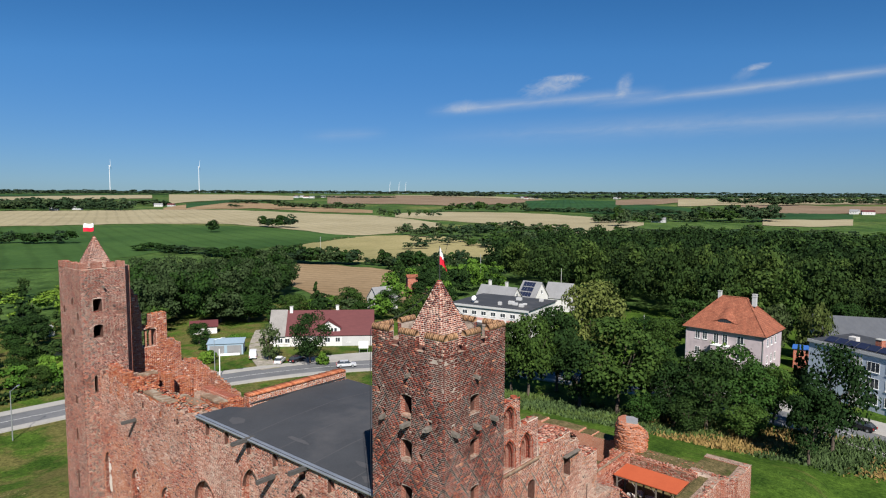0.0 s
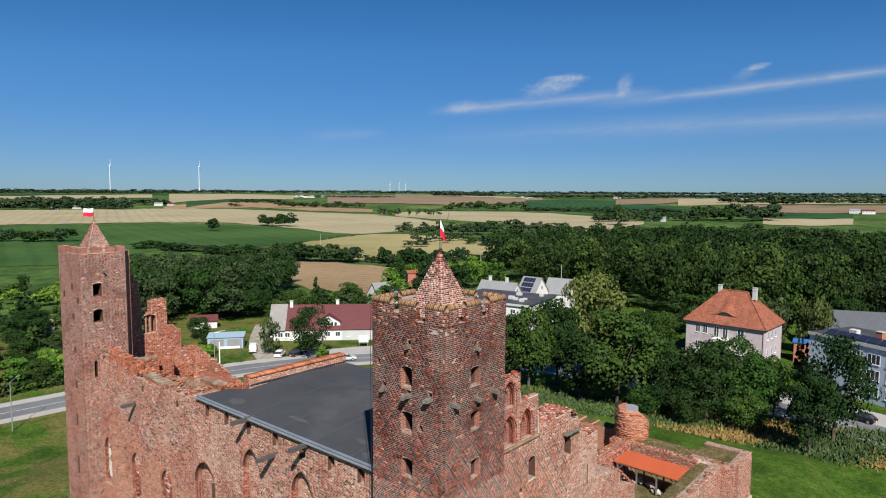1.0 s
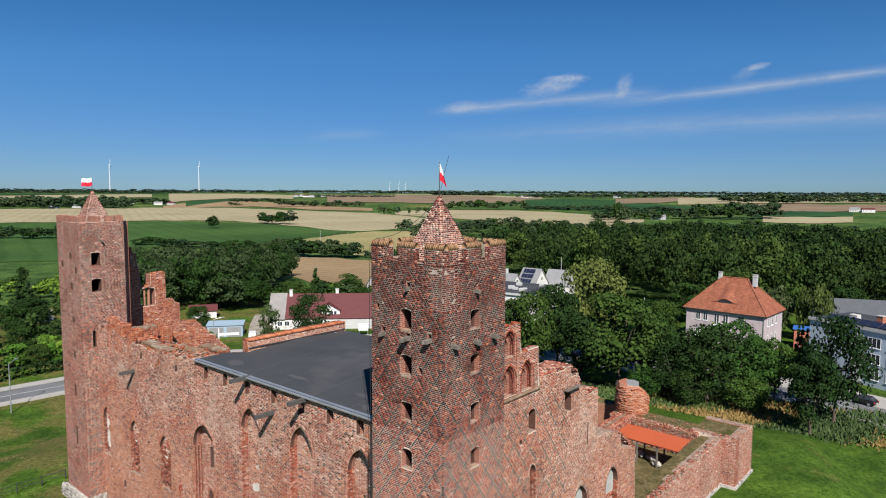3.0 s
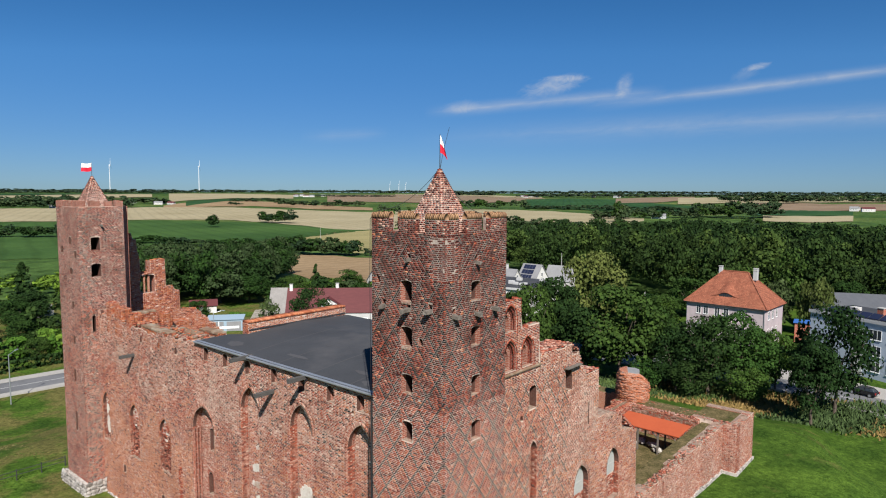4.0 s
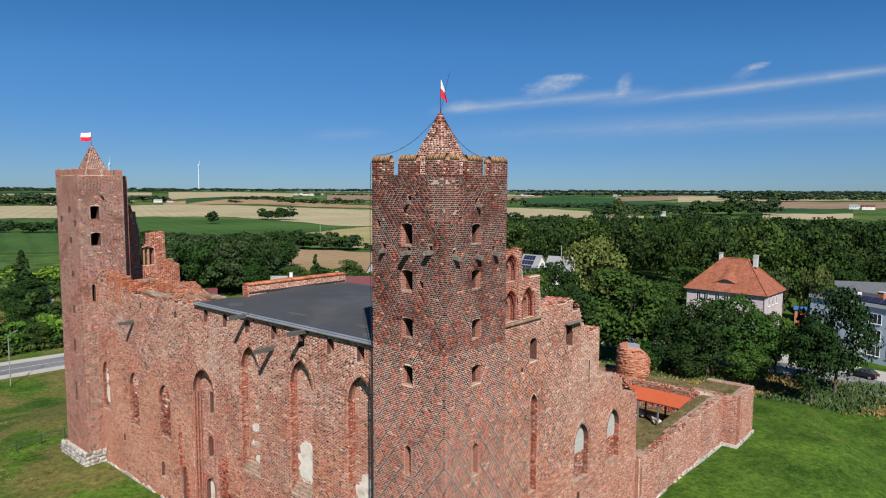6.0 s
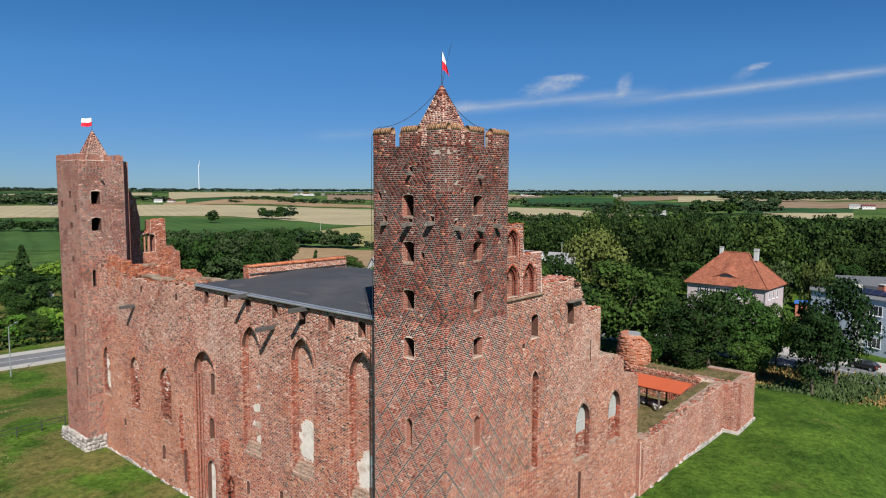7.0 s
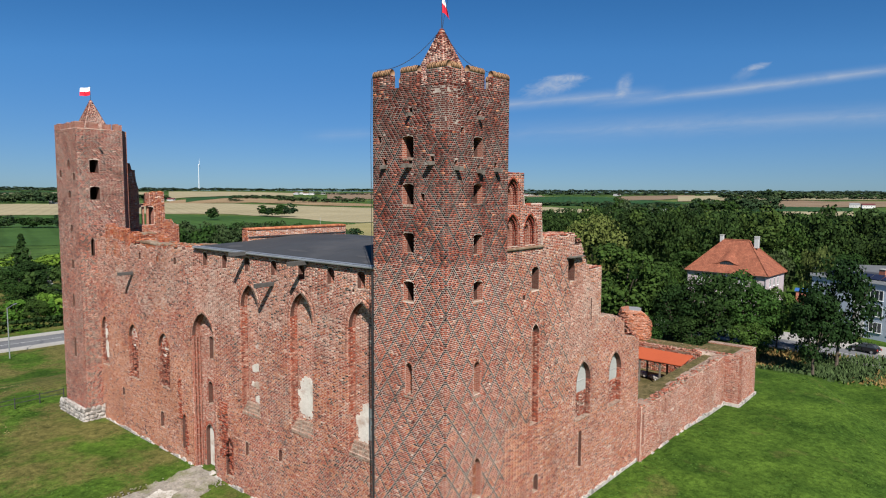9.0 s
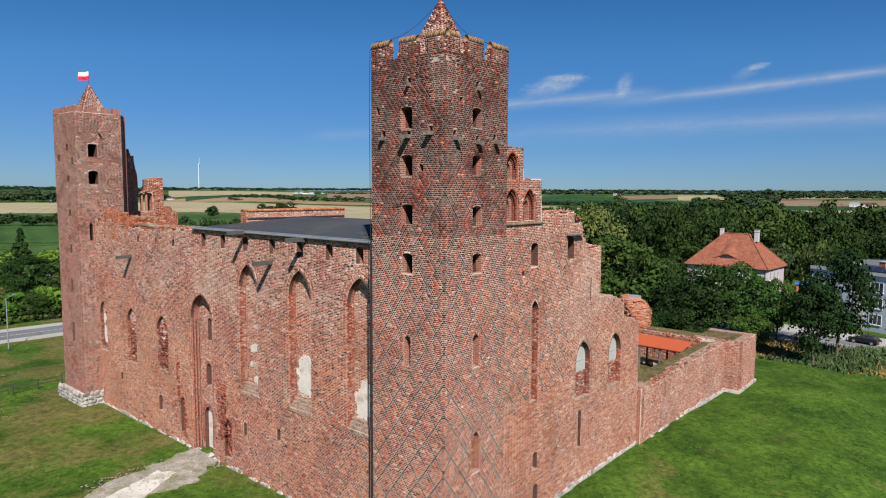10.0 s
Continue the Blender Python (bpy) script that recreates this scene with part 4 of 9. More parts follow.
def far_tower():
    """The twin tower at the other end of the front, square with one corner cut."""
    t = thing("corner_tower", "square brick castle tower with low battlements on a stone plinth", "tower")
    y0, y1, x1 = 45.8, 51.0, 4.3
    top = 28.5
    outer, front = Face((0, y0, 0), (0, 1, 0), (-1, 0, 0)), Face((0, y0, 0), (1, 0, 0), (0, -1, 0))
    box4 = lambda u0, u1: [(u0, -1.0), (u1, -1.0), (u1, top), (u0, top)]
    wf = [segmental(1.55, 24.3, 25.55, 0.42, 0.05), segmental(1.55, 21.7, 23.0, 0.46, 0.16), pointed(1.15, 16.3, 18.0, 0.17, 0.25)]
    wo = [segmental(2.0, 24.9, 25.6, 0.3, 0.2), segmental(2.0, 21.9, 22.6, 0.32, 0.2), segmental(1.9, 18.6, 19.3, 0.3, 0.2), segmental(4.1, 23.9, 24.6, 0.28), segmental(0.8, 23.6, 24.3, 0.26), segmental(2.0, 15.0, 15.9, 0.28), segmental(2.2, 11.3, 12.5, 0.24), segmental(2.3, 6.2, 8.2, 0.24)]
    # sides of the openings coloured shade-dark
    part("wall", slab(outer, box4(0.006, y1 - y0), wo, -0.0015, 0.9), [mortar_wall, brick_shade, brick_shade], t)
    part("wall", slab(front, box4(0.9, x1), wf, -0.0015, 0.9), [mortar_wall, brick_shade, brick_shade], t)
    part("wall", slab(front, box4(0.002, 0.9), [], -0.0015, 0.003), [mortar_wall] * 3, t)
    cut = Face((x1, y0, 0), Vector((0.75, 1.0, 0)).normalized(), Vector((1.0, -0.75, 0)).normalized())
    part("wall", slab(cut, box4(0.0, 1.2), [], 0, 0.5), [brick_face, brick_face, rubble], t)
    part("wall", slab(Face((5.1, 46.7, 0), (0, 1, 0), (1, 0, 0)), box4(0, 4.3), [], 0, 0.6), [brick_face, brick_face, rubble], t)
    part("wall", slab(Face((0, y1, 0), (1, 0, 0), (0, 1, 0)), box4(0.9, 4.5), [], 0, 0.6), [brick_face, brick_face, rubble], t)
    sets = []
    for face, holes, width, seed, loz in ((outer, wo, y1 - y0, 31, False), (front, wf, x1, 32, True)):
        def keep(u, z, holes=holes):
            ok = np.ones(np.shape(u), bool)
            for h in holes:
                ok &= ~inside(h, u, z)
            return ok
        strong = lambda u, z: np.where(u < 1.25, 0.45, 0.03)
        sets.append(lay_bricks(face, 0, width, 0.6, top, keep, lambda u, z, r: np.where(r < 0.07, 2, np.where(r < 0.5 + np.clip((z - 14) / 25, 0, 0.4), 6, np.where(r > 0.97, 1, np.where(r > 0.86 + 0.1 * np.sin(u + 0.4 * z) - np.clip((z - 20) / 20, 0, 0.4), 4, 0)))), lozenge=(0.6, strong) if loz else None, seed=seed))
    stuff(part("brickwork", joined("brickwork", sets, BRICKS), BRICKS, t, "red bricks, a chequered strip at the corner"))
    r = random.Random(9)
    for face, spans in ((outer, ((0, 0.9), (1.4, 2.2), (2.7, 3.4), (3.9, 5.2))), (front, ((0.61, 0.8), (1.25, 2.1), (2.7, 3.3), (3.6, 4.3)))):
        for u0, u1 in spans:
            part("merlon", slab(face, ragged([(u0, top + 0.55), (u1, top + 0.55)], 0.3, 0.1, r.randrange(99)) + [(u1, top), (u0, top)], [], 0.0, 0.6), [brick_face, brick_face, brick_face], t)
    part("roof_deck", boxed(0.5, 4.6, y0 + 0.5, y1 - 0.4, 27.9, 28.2), rubble, t)
    pyramid_roof(t, 2.5, 48.4, 1.35, 28.2, 31.5, 15, None)
    part("plinth", prism([(-0.45, y0 - 0.4), (1.9, y0 - 0.4), (1.9, y0 + 0.5), (5.2, y0 + 0.5), (5.2, y1 + 0.4), (-0.45, y1 + 0.4)], -1.2, 1.35), fieldstone, t, "pale field-stone plinth")
    boulders(t, [(-0.45, y0 - 0.4, -0.45, y1 + 0.4), (-0.45, y0 - 0.4, 1.9, y0 - 0.4)], 0.0, 1.35, 71)
    stub_beam(t, front, 2.1, 26.7, 0.35, 0.14, 51)
    part("wall_scar", rod((1.35, y0 - 0.005, 19.6), (3.4, y0 - 0.005, 23.2), 0.03, 0.045, 6), rubble, t, "pale mortar line of a lost roof")
    return t


# the long front between the towers
FRONT_X = 1.5
FRONT = Face((FRONT_X, 0, 0), (0, 1, 0), (-1, 0, 0))


def front_wall():
    t = thing("castle_wall", "long ruined red brick castle front with tall blind arches and a pointed portal", "castle wall")
    top = [(5.2, 18.25), (26.9, 18.25)] + ragged([(27.0, 18.1), (30.5, 18.0), (36.0, 17.75), (39.0, 17.7)], 0.6, 0.16, 3) + ragged([(39.1, 17.9), (41.0, 18.3), (43.4, 18.2), (45.9, 18.3)], 0.7, 0.2, 4)
    outline = [(45.9, -1.2), (5.2, -1.2)] + top
    tall = [(7.9, 6.7, 16.08, 1.15, 1.75), (13.75, 6.7, 16.03, 1.15, 1.75), (19.75, 6.6, 15.98, 1.1, 1.75)]
    blind = [(32.8, 5.8, 10.55, 0.95, 1.3), (38.6, 5.5, 10.52, 0.92, 1.3), (44.7, 5.7, 10.48, 0.75, 1.2)]
    niches = [pointed(*a) for a in tall]
    portal = pointed(26.35, 0.2, 13.08, 1.6, 2.0)
    shallow = [pointed(*a) for a in blind]
    small = [segmental(y, 16.9, 17.95, 0.33, 0.2) for y in (7.87, 10.66, 13.6, 16.65, 19.85, 22.83, 25.6)] + [segmental(y, 16.6, 17.2, 0.22) for y in (30.4, 33.4, 36.7, 41.8, 43.6)]
    slits = [segmental(20.38, 3.2, 4.3, 0.2, 0.15), segmental(16.25, 3.9, 4.8, 0.2, 0.15), pointed(29.6, 1.2, 4.2, 0.35, 0.5), pointed(22.8, 0.9, 3.9, 0.5, 0.55), segmental(33.4, 2.2, 3.6, 0.35, 0.3), segmental(41.0, 3.4, 4.2, 0.25, 0.2)]
    r = random.Random(17)
    pegs = []
    for z, step, start in ((15.2, 2.9, 6.3), (16.55, 1.9, 6.4), (11.3, 3.3, 10.9), (7.6, 3.6, 11.2), (13.4, 2.7, 29.6), (15.6, 2.3, 28.9), (8.2, 4.1, 30.1), (3.8, 3.9, 14.0)):
        y = start
        while y < 45.2:
            yy, zz = y + r.uniform(-0.5, 0.5), z + r.uniform(-0.25, 0.25)
            clear = all(not inside([(p[0], p[1]) for p in h], np.array([yy, yy - 0.3, yy + 0.3]), np.array([zz, zz + 0.2, zz - 0.2])).any() for h in niches + shallow + [portal] + small + slits)
            if clear and r.random() < 0.75 and min(abs(yy - h[0][0]) for h in small + slits) > 0.5:
                pegs.append([(yy - 0.1, zz - 0.09), (yy + 0.1, zz - 0.09), (yy + 0.08, zz + 0.1), (yy - 0.09, zz + 0.09)])
            y += step
    through = niches + shallow + [portal] + small + slits + pegs
    a, b, e, c = 0.3, 0.58, 0.7, 2.2
    # reveals, peg holes and gaps in blind arches get shade as dark brick colour
    part("wall", slab(FRONT, outline, through, -0.0015, a), [mortar_wall, brick_shade, rubble], t)
    part("wall", slab(Face((FRONT_X + a, 0, 0), (0, 1, 0), (-1, 0, 0)), outline, niches + [portal] + small, -0.0015, b - a), [brick_shade, brick_face, rubble], t)
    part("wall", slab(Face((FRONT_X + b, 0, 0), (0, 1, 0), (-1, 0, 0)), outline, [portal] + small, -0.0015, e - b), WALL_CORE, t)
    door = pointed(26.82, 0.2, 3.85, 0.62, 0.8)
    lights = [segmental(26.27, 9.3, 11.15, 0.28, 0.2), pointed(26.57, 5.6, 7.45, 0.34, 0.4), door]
    part("wall", slab(Face((FRONT_X + e, 0, 0), (0, 1, 0), (-1, 0, 0)), outline, lights + small, -0.0015, 0.45), [mortar_wall, brick_shade, rubble], t)
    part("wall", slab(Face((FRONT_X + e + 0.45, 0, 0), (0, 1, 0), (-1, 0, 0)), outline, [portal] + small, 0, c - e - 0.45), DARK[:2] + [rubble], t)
    sets = []

    def keep(u, z):
        ok = inside(outline, u, z)
        for h in through:
            ok &= ~inside(h, u, z)
        return ok

    def pick(u, z, q):
        n = np.sin(0.8 * u + 0.5 * z) + 0.7 * np.sin(1.7 * u - 0.9 * z + 1)
        line = 12.9 + 0.9 * np.sin(0.5 * u) + 0.5 * np.sin(1.3 * u + 2)
        pale = np.where(z > line, 0.62 + 0.12 * n, 0.10 + 0.06 * n)
        pale = np.where(np.hypot((u - 23.5) / 5.0, (z - 14.3) / 1.9) < 1 + 0.25 * n, 0.95, pale)
        deep = 0.12 + 0.16 * np.sin(0.37 * u + 1.1 * z) * np.sin(0.9 * u - 0.45 * z)
        warm = np.where((u > 27) & (z < 9.5 + 0.8 * n), 0.8, np.where(z < line - 1, 0.34, 0.16) + 0.1 * n)
        burnt = np.where(z > line, 0.945, np.where(z > line - 3, 0.965, 0.99))
        return np.where(q < pale, 2, np.where(q < pale + deep, 6, np.where(q > burnt, 1, np.where(q > 1 - warm, 3, 0))))

    near = lambda u, z: np.where((u < 12) & (z < 6), 0.5, np.where(u < 19, 0.12, 0.03))
    sets.append(lay_bricks(FRONT, 5.2, 45.85, -0.3, 18.7, keep, pick, lozenge=(1.2, near), gaps=0.001, seed=41))
    for i, (y, z0, z1, half, rise) in enumerate(tall):
        inner = Face((FRONT_X + b, 0, 0), (0, 1, 0), (-1, 0, 0))
        poly = pointed(y, z0, z1, half, rise)
        fill = lambda u, z, q: np.where(q < np.where(z > 13.2, 0.85, 0.35), 2, np.where(q > 0.95, 1, np.where(q > 0.8, 3, 0)))
        sets.append(lay_bricks(inner, y - half, y + half, z0, z1, lambda u, z, poly=poly: inside(poly, u, z), fill, gaps=0.004, seed=50 + i))
        sets.append(arch_bricks(FRONT, y, z1, half, rise, 0.0, 60 + i, 0.28, 2))
        sets.append(arch_bricks(FRONT, y, z1 + 0.33, half + 0.3, rise + 0.1, 0.0, 70 + i, 0.14, 2))
        # white plaster still clinging to the back of the arch
        for k, (u0, u1, za, zb) in enumerate((((-0.5, 1.12, 7.1, 9.3), (-0.6, 0.6, 8.6, 9.8)), ((-1.0, 1.12, 7.4, 9.6), (-0.95, 0.75, 8.9, 10.3)), ((-0.8, 0.5, 9.4, 10.2), (-0.9, 0.6, 8.3, 8.8), (-0.6, 0.1, 7.2, 7.8), (-0.5, 0.0, 11.2, 11.6)))[i]):
            part("plaster_patch", plaster_sheet(inner, y + u0 + 0.1, min(y + u1 + 0.1, y + half), za, zb, 300 + 10 * i + k, 0.03 + 0.012 * k), plaster, t, "white lime plaster patch")
    for i, (y, z0, z1, half, rise) in enumerate(blind):
        inner = Face((FRONT_X + a, 0, 0), (0, 1, 0), (-1, 0, 0))
        poly = pointed(y, z0, z1, half, rise)
        sets.append(lay_bricks(inner, y - half, y + half, z0, z1, lambda u, z, poly=poly: inside(poly, u, z), lambda u, z, q: np.where(q < 0.5, 2, np.where(q > 0.85, 4, 0)), gaps=0.22, seed=90 + i, proud=lambda u, z: np.full(np.shape(u), 0.12)))
        sets.append(arch_bricks(FRONT, y, z1, half, rise, 0.0, 95 + i, 0.15, 3, 1.5))
        head = pointed(y, z1 - rise - (0.2 if i < 2 else 0.0), z1 - 0.05, half - 0.02, rise - 0.05)
        part("plaster_patch", slab(inner, head, [], 0.03, 0.04), [plaster] * 3, t, "white lime plaster in the arch head")
        # shards of plaster left on the broken filling, most of it in the arch beside the tower
        for k, (u0, u1, za, zb) in enumerate((((-0.3, 0.5, 8.4, 8.8),), ((-0.4, 0.4, 8.4, 8.7),), ((-0.3, 0.35, 8.0, 9.4), (-0.35, 0.3, 6.4, 8.2)))[i]):
            part("plaster_patch", plaster_sheet(inner, y + u0, y + u1, za, zb, 340 + 10 * i + k, 0.135 + 0.01 * k), plaster, t, "white lime plaster shard")
    for h in slits:
        us, zs = [p[0] for p in h], [p[1] for p in h]
        inner = Face((FRONT_X + a - 0.06, 0, 0), (0, 1, 0), (-1, 0, 0))
        sets.append(lay_bricks(inner, min(us), max(us), min(zs), max(zs), lambda u, z, h=h: inside(h, u, z), lambda u, z, q: np.where(q < 0.4, 4, np.where(q < 0.6, 2, 0)), gaps=0.05, seed=88))
    # broken toothing where cross walls were torn off
    V, F = [], []
    for y0, y1, za, zb in ((22.9, 23.8, 2.3, 6.9), (29.9, 30.3, 3.8, 7.6), (28.9, 29.3, 1.0, 3.0)):
        for i in range(int(za * 10), int(zb * 10), 2):
            for y in np.arange(y0, y1, 0.3):
                if r.random() < 0.7:
                    w, d = r.uniform(0.12, 0.27), r.uniform(0.05, 0.14)
                    c0, c1 = FRONT.at(y + r.uniform(-0.05, 0.1), 0.1 * i, -0.03), FRONT.at(y + w, 0.1 * i + 0.085, d)
                    k = len(V)
                    V += [Vector((x, yy, zz)) for zz in (c0.z, c1.z) for x, yy in ((c0.x, c0.y), (c1.x, c0.y), (c1.x, c1.y), (c0.x, c1.y))]
                    F += [[k + j for j in f] for f in ((0, 1, 2, 3), (4, 7, 6, 5), (0, 4, 5, 1), (1, 5, 6, 2), (2, 6, 7, 3), (3, 7, 4, 0))]
    sets.append((np.array(V), np.array(F), np.full(len(F), 0)))
    for y, z0, z1, half, rise in tall:
        bm = bmesh.new()
        for k in range(4):
            box(bm, FRONT_X - 0.04 + 0.14 * k, FRONT_X + b + 0.01, y - half + 0.01, y + half - 0.01, z0 - 0.25 + 0.2 * k, z0 - 0.04 + 0.2 * k, 0.012)
        part("sill", bm, rubble, t, "sloping broken brick sill")
    # the portal: stepped jambs, ring of bricks, back wall
    inner = Face((FRONT_X + e, 0, 0), (0, 1, 0), (-1, 0, 0))
    sets.append(lay_bricks(inner, 24.7, 28.0, 0.2, 13.1, lambda u, z: inside(portal, u, z) & ~inside(lights[0], u, z) & ~inside(lights[1], u, z) & ~inside(door, u, z), lambda u, z, q: np.where(q < 0.5, 2, 0), seed=101))
    sets.append(arch_bricks(FRONT, 26.35, 13.08, 1.6, 2.0, 0.0, 103, 0.3, 2, 9.0))
    sets.append(arch_bricks(inner, 26.82, 3.87, 0.62, 0.8, 0.0, 104, 0.26, 0, 2.4))
    sets.append(arch_bricks(inner, 26.57, 7.47, 0.34, 0.4, 0.0, 105, 0.15, 0, 1.4))
    for y, z0, z1, half, rise in ((29.6, 1.2, 4.2, 0.35, 0.5), (22.8, 0.9, 3.9, 0.5, 0.55)):
        sets.append(arch_bricks(FRONT, y, z1, half, rise, 0.0, 106, 0.15, 0, 2.0))
    # jambs of the recesses, laid in brick
    plain = lambda u, z: np.ones(np.shape(u), bool)
    for y, z0, z1, half, rise in tall + blind + [(26.35, 0.2, 13.08, 1.6, 2.0)]:
        deep = b if half > 1 else a
        jamb = Face((FRONT_X, y + half, 0), (1, 0, 0), (0, -1, 0))
        sets.append(lay_bricks(jamb, 0.0, e if half > 1.5 else deep, z0, z1 - rise, plain, lambda u, z, q: np.where(q < 0.65, 2, 0), front=0.004, seed=int(y * 10)))
    sets.append(crumbs([FRONT.at(r.uniform(27, 45.6), 18.0 + r.uniform(-0.1, 0.2), -r.uniform(0.05, 2.0)) for _ in range(700)], 7, kind=(0, 2, 3, 5), wild=0.25))
    stuff(part("brickwork", joined("brickwork", sets, BRICKS), BRICKS, t, "red bricks, paler and worn towards the top"))
    for s in (0, 1):
        for k, d in enumerate((0.1, 0.32, 0.56)):
            y = 26.35 + (1 if s else -1) * (1.6 - 0.06 - 0.04 * k)
            part("portal_shaft", rod(FRONT.at(y, 0.2, -d), FRONT.at(y, 11.0, -d), 0.07, None, 8), brick_face, t, "moulded brick shaft")
    part("door", slab(Face((FRONT_X + e + 0.36, 0, 0), (0, 1, 0), (-1, 0, 0)), pointed(27.15, 0.25, 3.6, 0.5, 0.7), [], 0, 0.06), [plaster] * 3, t, "pale limewashed door in the portal")
    for y, z, reach, s in ((19.7, 18.25, 1.5, 1), (13.0, 18.1, 1.5, 2), (16.75, 16.35, 1.45, 3), (38.2, 15.25, 1.3, 4)):
        bm = boxed(-0.13, 0.13, -0.4, reach, -0.14, 0.14, 0.02, Matrix.Translation(FRONT.at(y, z)) @ Matrix((FRONT.u, FRONT.n, (0, 0, 1))).transposed().to_4x4())
        part("beam", bm, tarred_wood, t, "dark weathered beam standing out of the wall")
    part("plinth", slab(Face((FRONT_X - 0.14, 0, 0), (0, 1, 0), (-1, 0, 0)), [(45.5, -1.2), (5.3, -1.2)] + ragged([(5.3, 0.3), (45.5, 0.34)], 0.5, 0.14, 77), [], 0, 0.5), [fieldstone] * 3, t, "low uneven field-stone footing")
    return t


def wing_roof():
    t = thing("flat_roof", "dark grey bitumen felt roof with patches over the front wing", "roof")
    bm = bmesh.new()
    ys, xs = (5.2, 24.6), ((1.36, 18.34), (5.0, 18.72), (9.6, 18.98), (15.0, 18.75))
    grid = [[bm.verts.new((x, y, z)) for x, z in xs] for y in ys]
    low = [[bm.verts.new((x, y, z - 0.12)) for x, z in xs] for y in ys]
    for i in range(3):
        bm.faces.new((grid[0][i], grid[0][i + 1], grid[1][i + 1], grid[1][i]))
        bm.faces.new((low[0][i], low[0][i + 1], low[1][i + 1], low[1][i]))
        for k in (0, 1):
            bm.faces.new((grid[k][i], grid[k][i + 1], low[k][i + 1], low[k][i]))
    for i in (0, 3):
        bm.faces.new((grid[0][i], grid[1][i], low[1][i], low[0][i]))
    a = [bm.verts.new(p) for p in ((1.36, 24.6, 18.342), (4.6, 24.6, 18.68), (4.0, 26.6, 18.45), (1.36, 27.0, 18.32))]
    bm.faces.new(a)
    b = [bm.verts.new(p) for p in ((1.36, 24.6, 18.2), (4.6, 24.6, 18.2), (4.0, 26.6, 18.2), (1.36, 27.0, 18.2))]
    bm.faces.new(b[::-1])
    for i in range(4):
        bm.faces.new((a[i], a[(i + 1) % 4], b[(i + 1) % 4], b[i]))
    bmesh.ops.recalc_face_normals(bm, faces=bm.faces)
    part("felt_sheet", bm, felt, t)
    part("gutter", boxed(1.2, 1.36, 5.3, 27.0, 18.2, 18.34, 0.04), steel, t, "bright zinc eaves gutter")
    part("eaves_flashing", boxed(1.37, 1.62, 5.3, 27.0, 18.352, 18.375, 0.0, None), steel, t, "zinc strip along the eaves")
    part("eaves_board", boxed(1.36, 1.5, 5.3, 27.0, 18.14, 18.24, 0.01), dark_steel, t, "dark eaves board")
    r = random.Random(4)
    patch_mat = speckled("felt_patch", (0.05, 0.05, 0.054), (0.075, 0.075, 0.08), 0.8, 0.8, 10, 0.004)
    lift = lambda x: np.interp(x, [p[0] for p in xs], [p[1] for p in xs])
    for x, y, w, d in ((2.6, 23.2, 1.1, 1.6), (3.2, 16.2, 0.4, 2.4), (3.4, 9.2, 0.5, 2.8), (2.4, 8.0, 0.9, 1.2)):
        bm = bmesh.new()
        n = 14
        rim = [(x + w / 2 * (1 + r.uniform(-0.25, 0.2)) * math.cos(i / n * 6.283), y + d / 2 * (1 + r.uniform(-0.25, 0.2)) * math.sin(i / n * 6.283)) for i in range(n)]
        bm.faces.new([bm.verts.new((u, v, lift(u) + 0.012)) for u, v in rim])
        bmesh.ops.triangulate(bm, faces=bm.faces)
        part("felt_patch", bm, patch_mat, t, "lighter felt patch")
    for y in (8.9, 12.6, 16.3, 20.0):
        bm = bmesh.new()
        for (x0, z0), (x1, z1) in zip(xs, xs[1:]):
            bm.faces.new([bm.verts.new(p) for p in ((x0, y, z0 + 0.008), (x1, y, z1 + 0.008), (x1, y + 0.1, z1 + 0.008), (x0, y + 0.1, z0 + 0.008))])
        part("felt_seam", bm, patch_mat, t)
    # brick parapet across the roof's end
    p = thing("parapet_wall", "low orange-red brick parapet across the end of the felt roof", "wall")
    face = Face((0, 24.6, 0), (1, 0, 0), (0, -1, 0))
    outline = [(14.8, 18.0), (4.6, 18.0)] + ragged([(4.6, 19.5), (9.0, 19.62), (14.8, 19.6)], 1.4, 0.05, 6)
    part("wall", slab(face, outline, [], 0, 0.75), [mortar, brick_face, brick_inner], p)
    sets = [lay_bricks(face, 4.6, 14.8, 18.3, 19.7, lambda u, z: inside(outline, u, z), lambda u, z, q: np.where(q < 0.3, 2, np.where(q < 0.7, 3, 0)), seed=140)]
    end = Face((4.6, 24.6, 0), (0, 1, 0), (-1, 0, 0))
    sets.append(lay_bricks(end, 0, 0.75, 18.0, 19.45, lambda u, z: np.ones(np.shape(u), bool), lambda u, z, q: np.where(q < 0.5, 3, 0), gaps=0.1, seed=141))
    q = random.Random(3)
    caps = []
    for i in range(88):
        x = 4.65 + i * 0.115
        caps.append(boxed(x, x + 0.1, 24.55, 25.4, 19.5, 19.68 + q.uniform(-0.02, 0.03)))
    V, F = [], []
    for bm in caps:
        k = len(V)
        bm.verts.ensure_lookup_table()
        V += [v.co.copy() for v in bm.verts]
        F += [[k + v.index for v in f.verts] for f in bm.faces]
        bm.free()
    stuff(part("brickwork", joined("brickwork", sets + [(np.array(V), np.array(F), np.full(len(F), 3))], BRICKS), BRICKS, p))
    part("lead_strip", boxed(4.7, 14.7, 24.52, 24.6, 18.92, 19.02, 0.01), dark_steel, p, "dark flashing strip")
    return t


# the stepped flank that runs from the tower to the low corner
FLANK = Face((0, 0.9, 0), (1, 0, 0), (0, -1, 0))


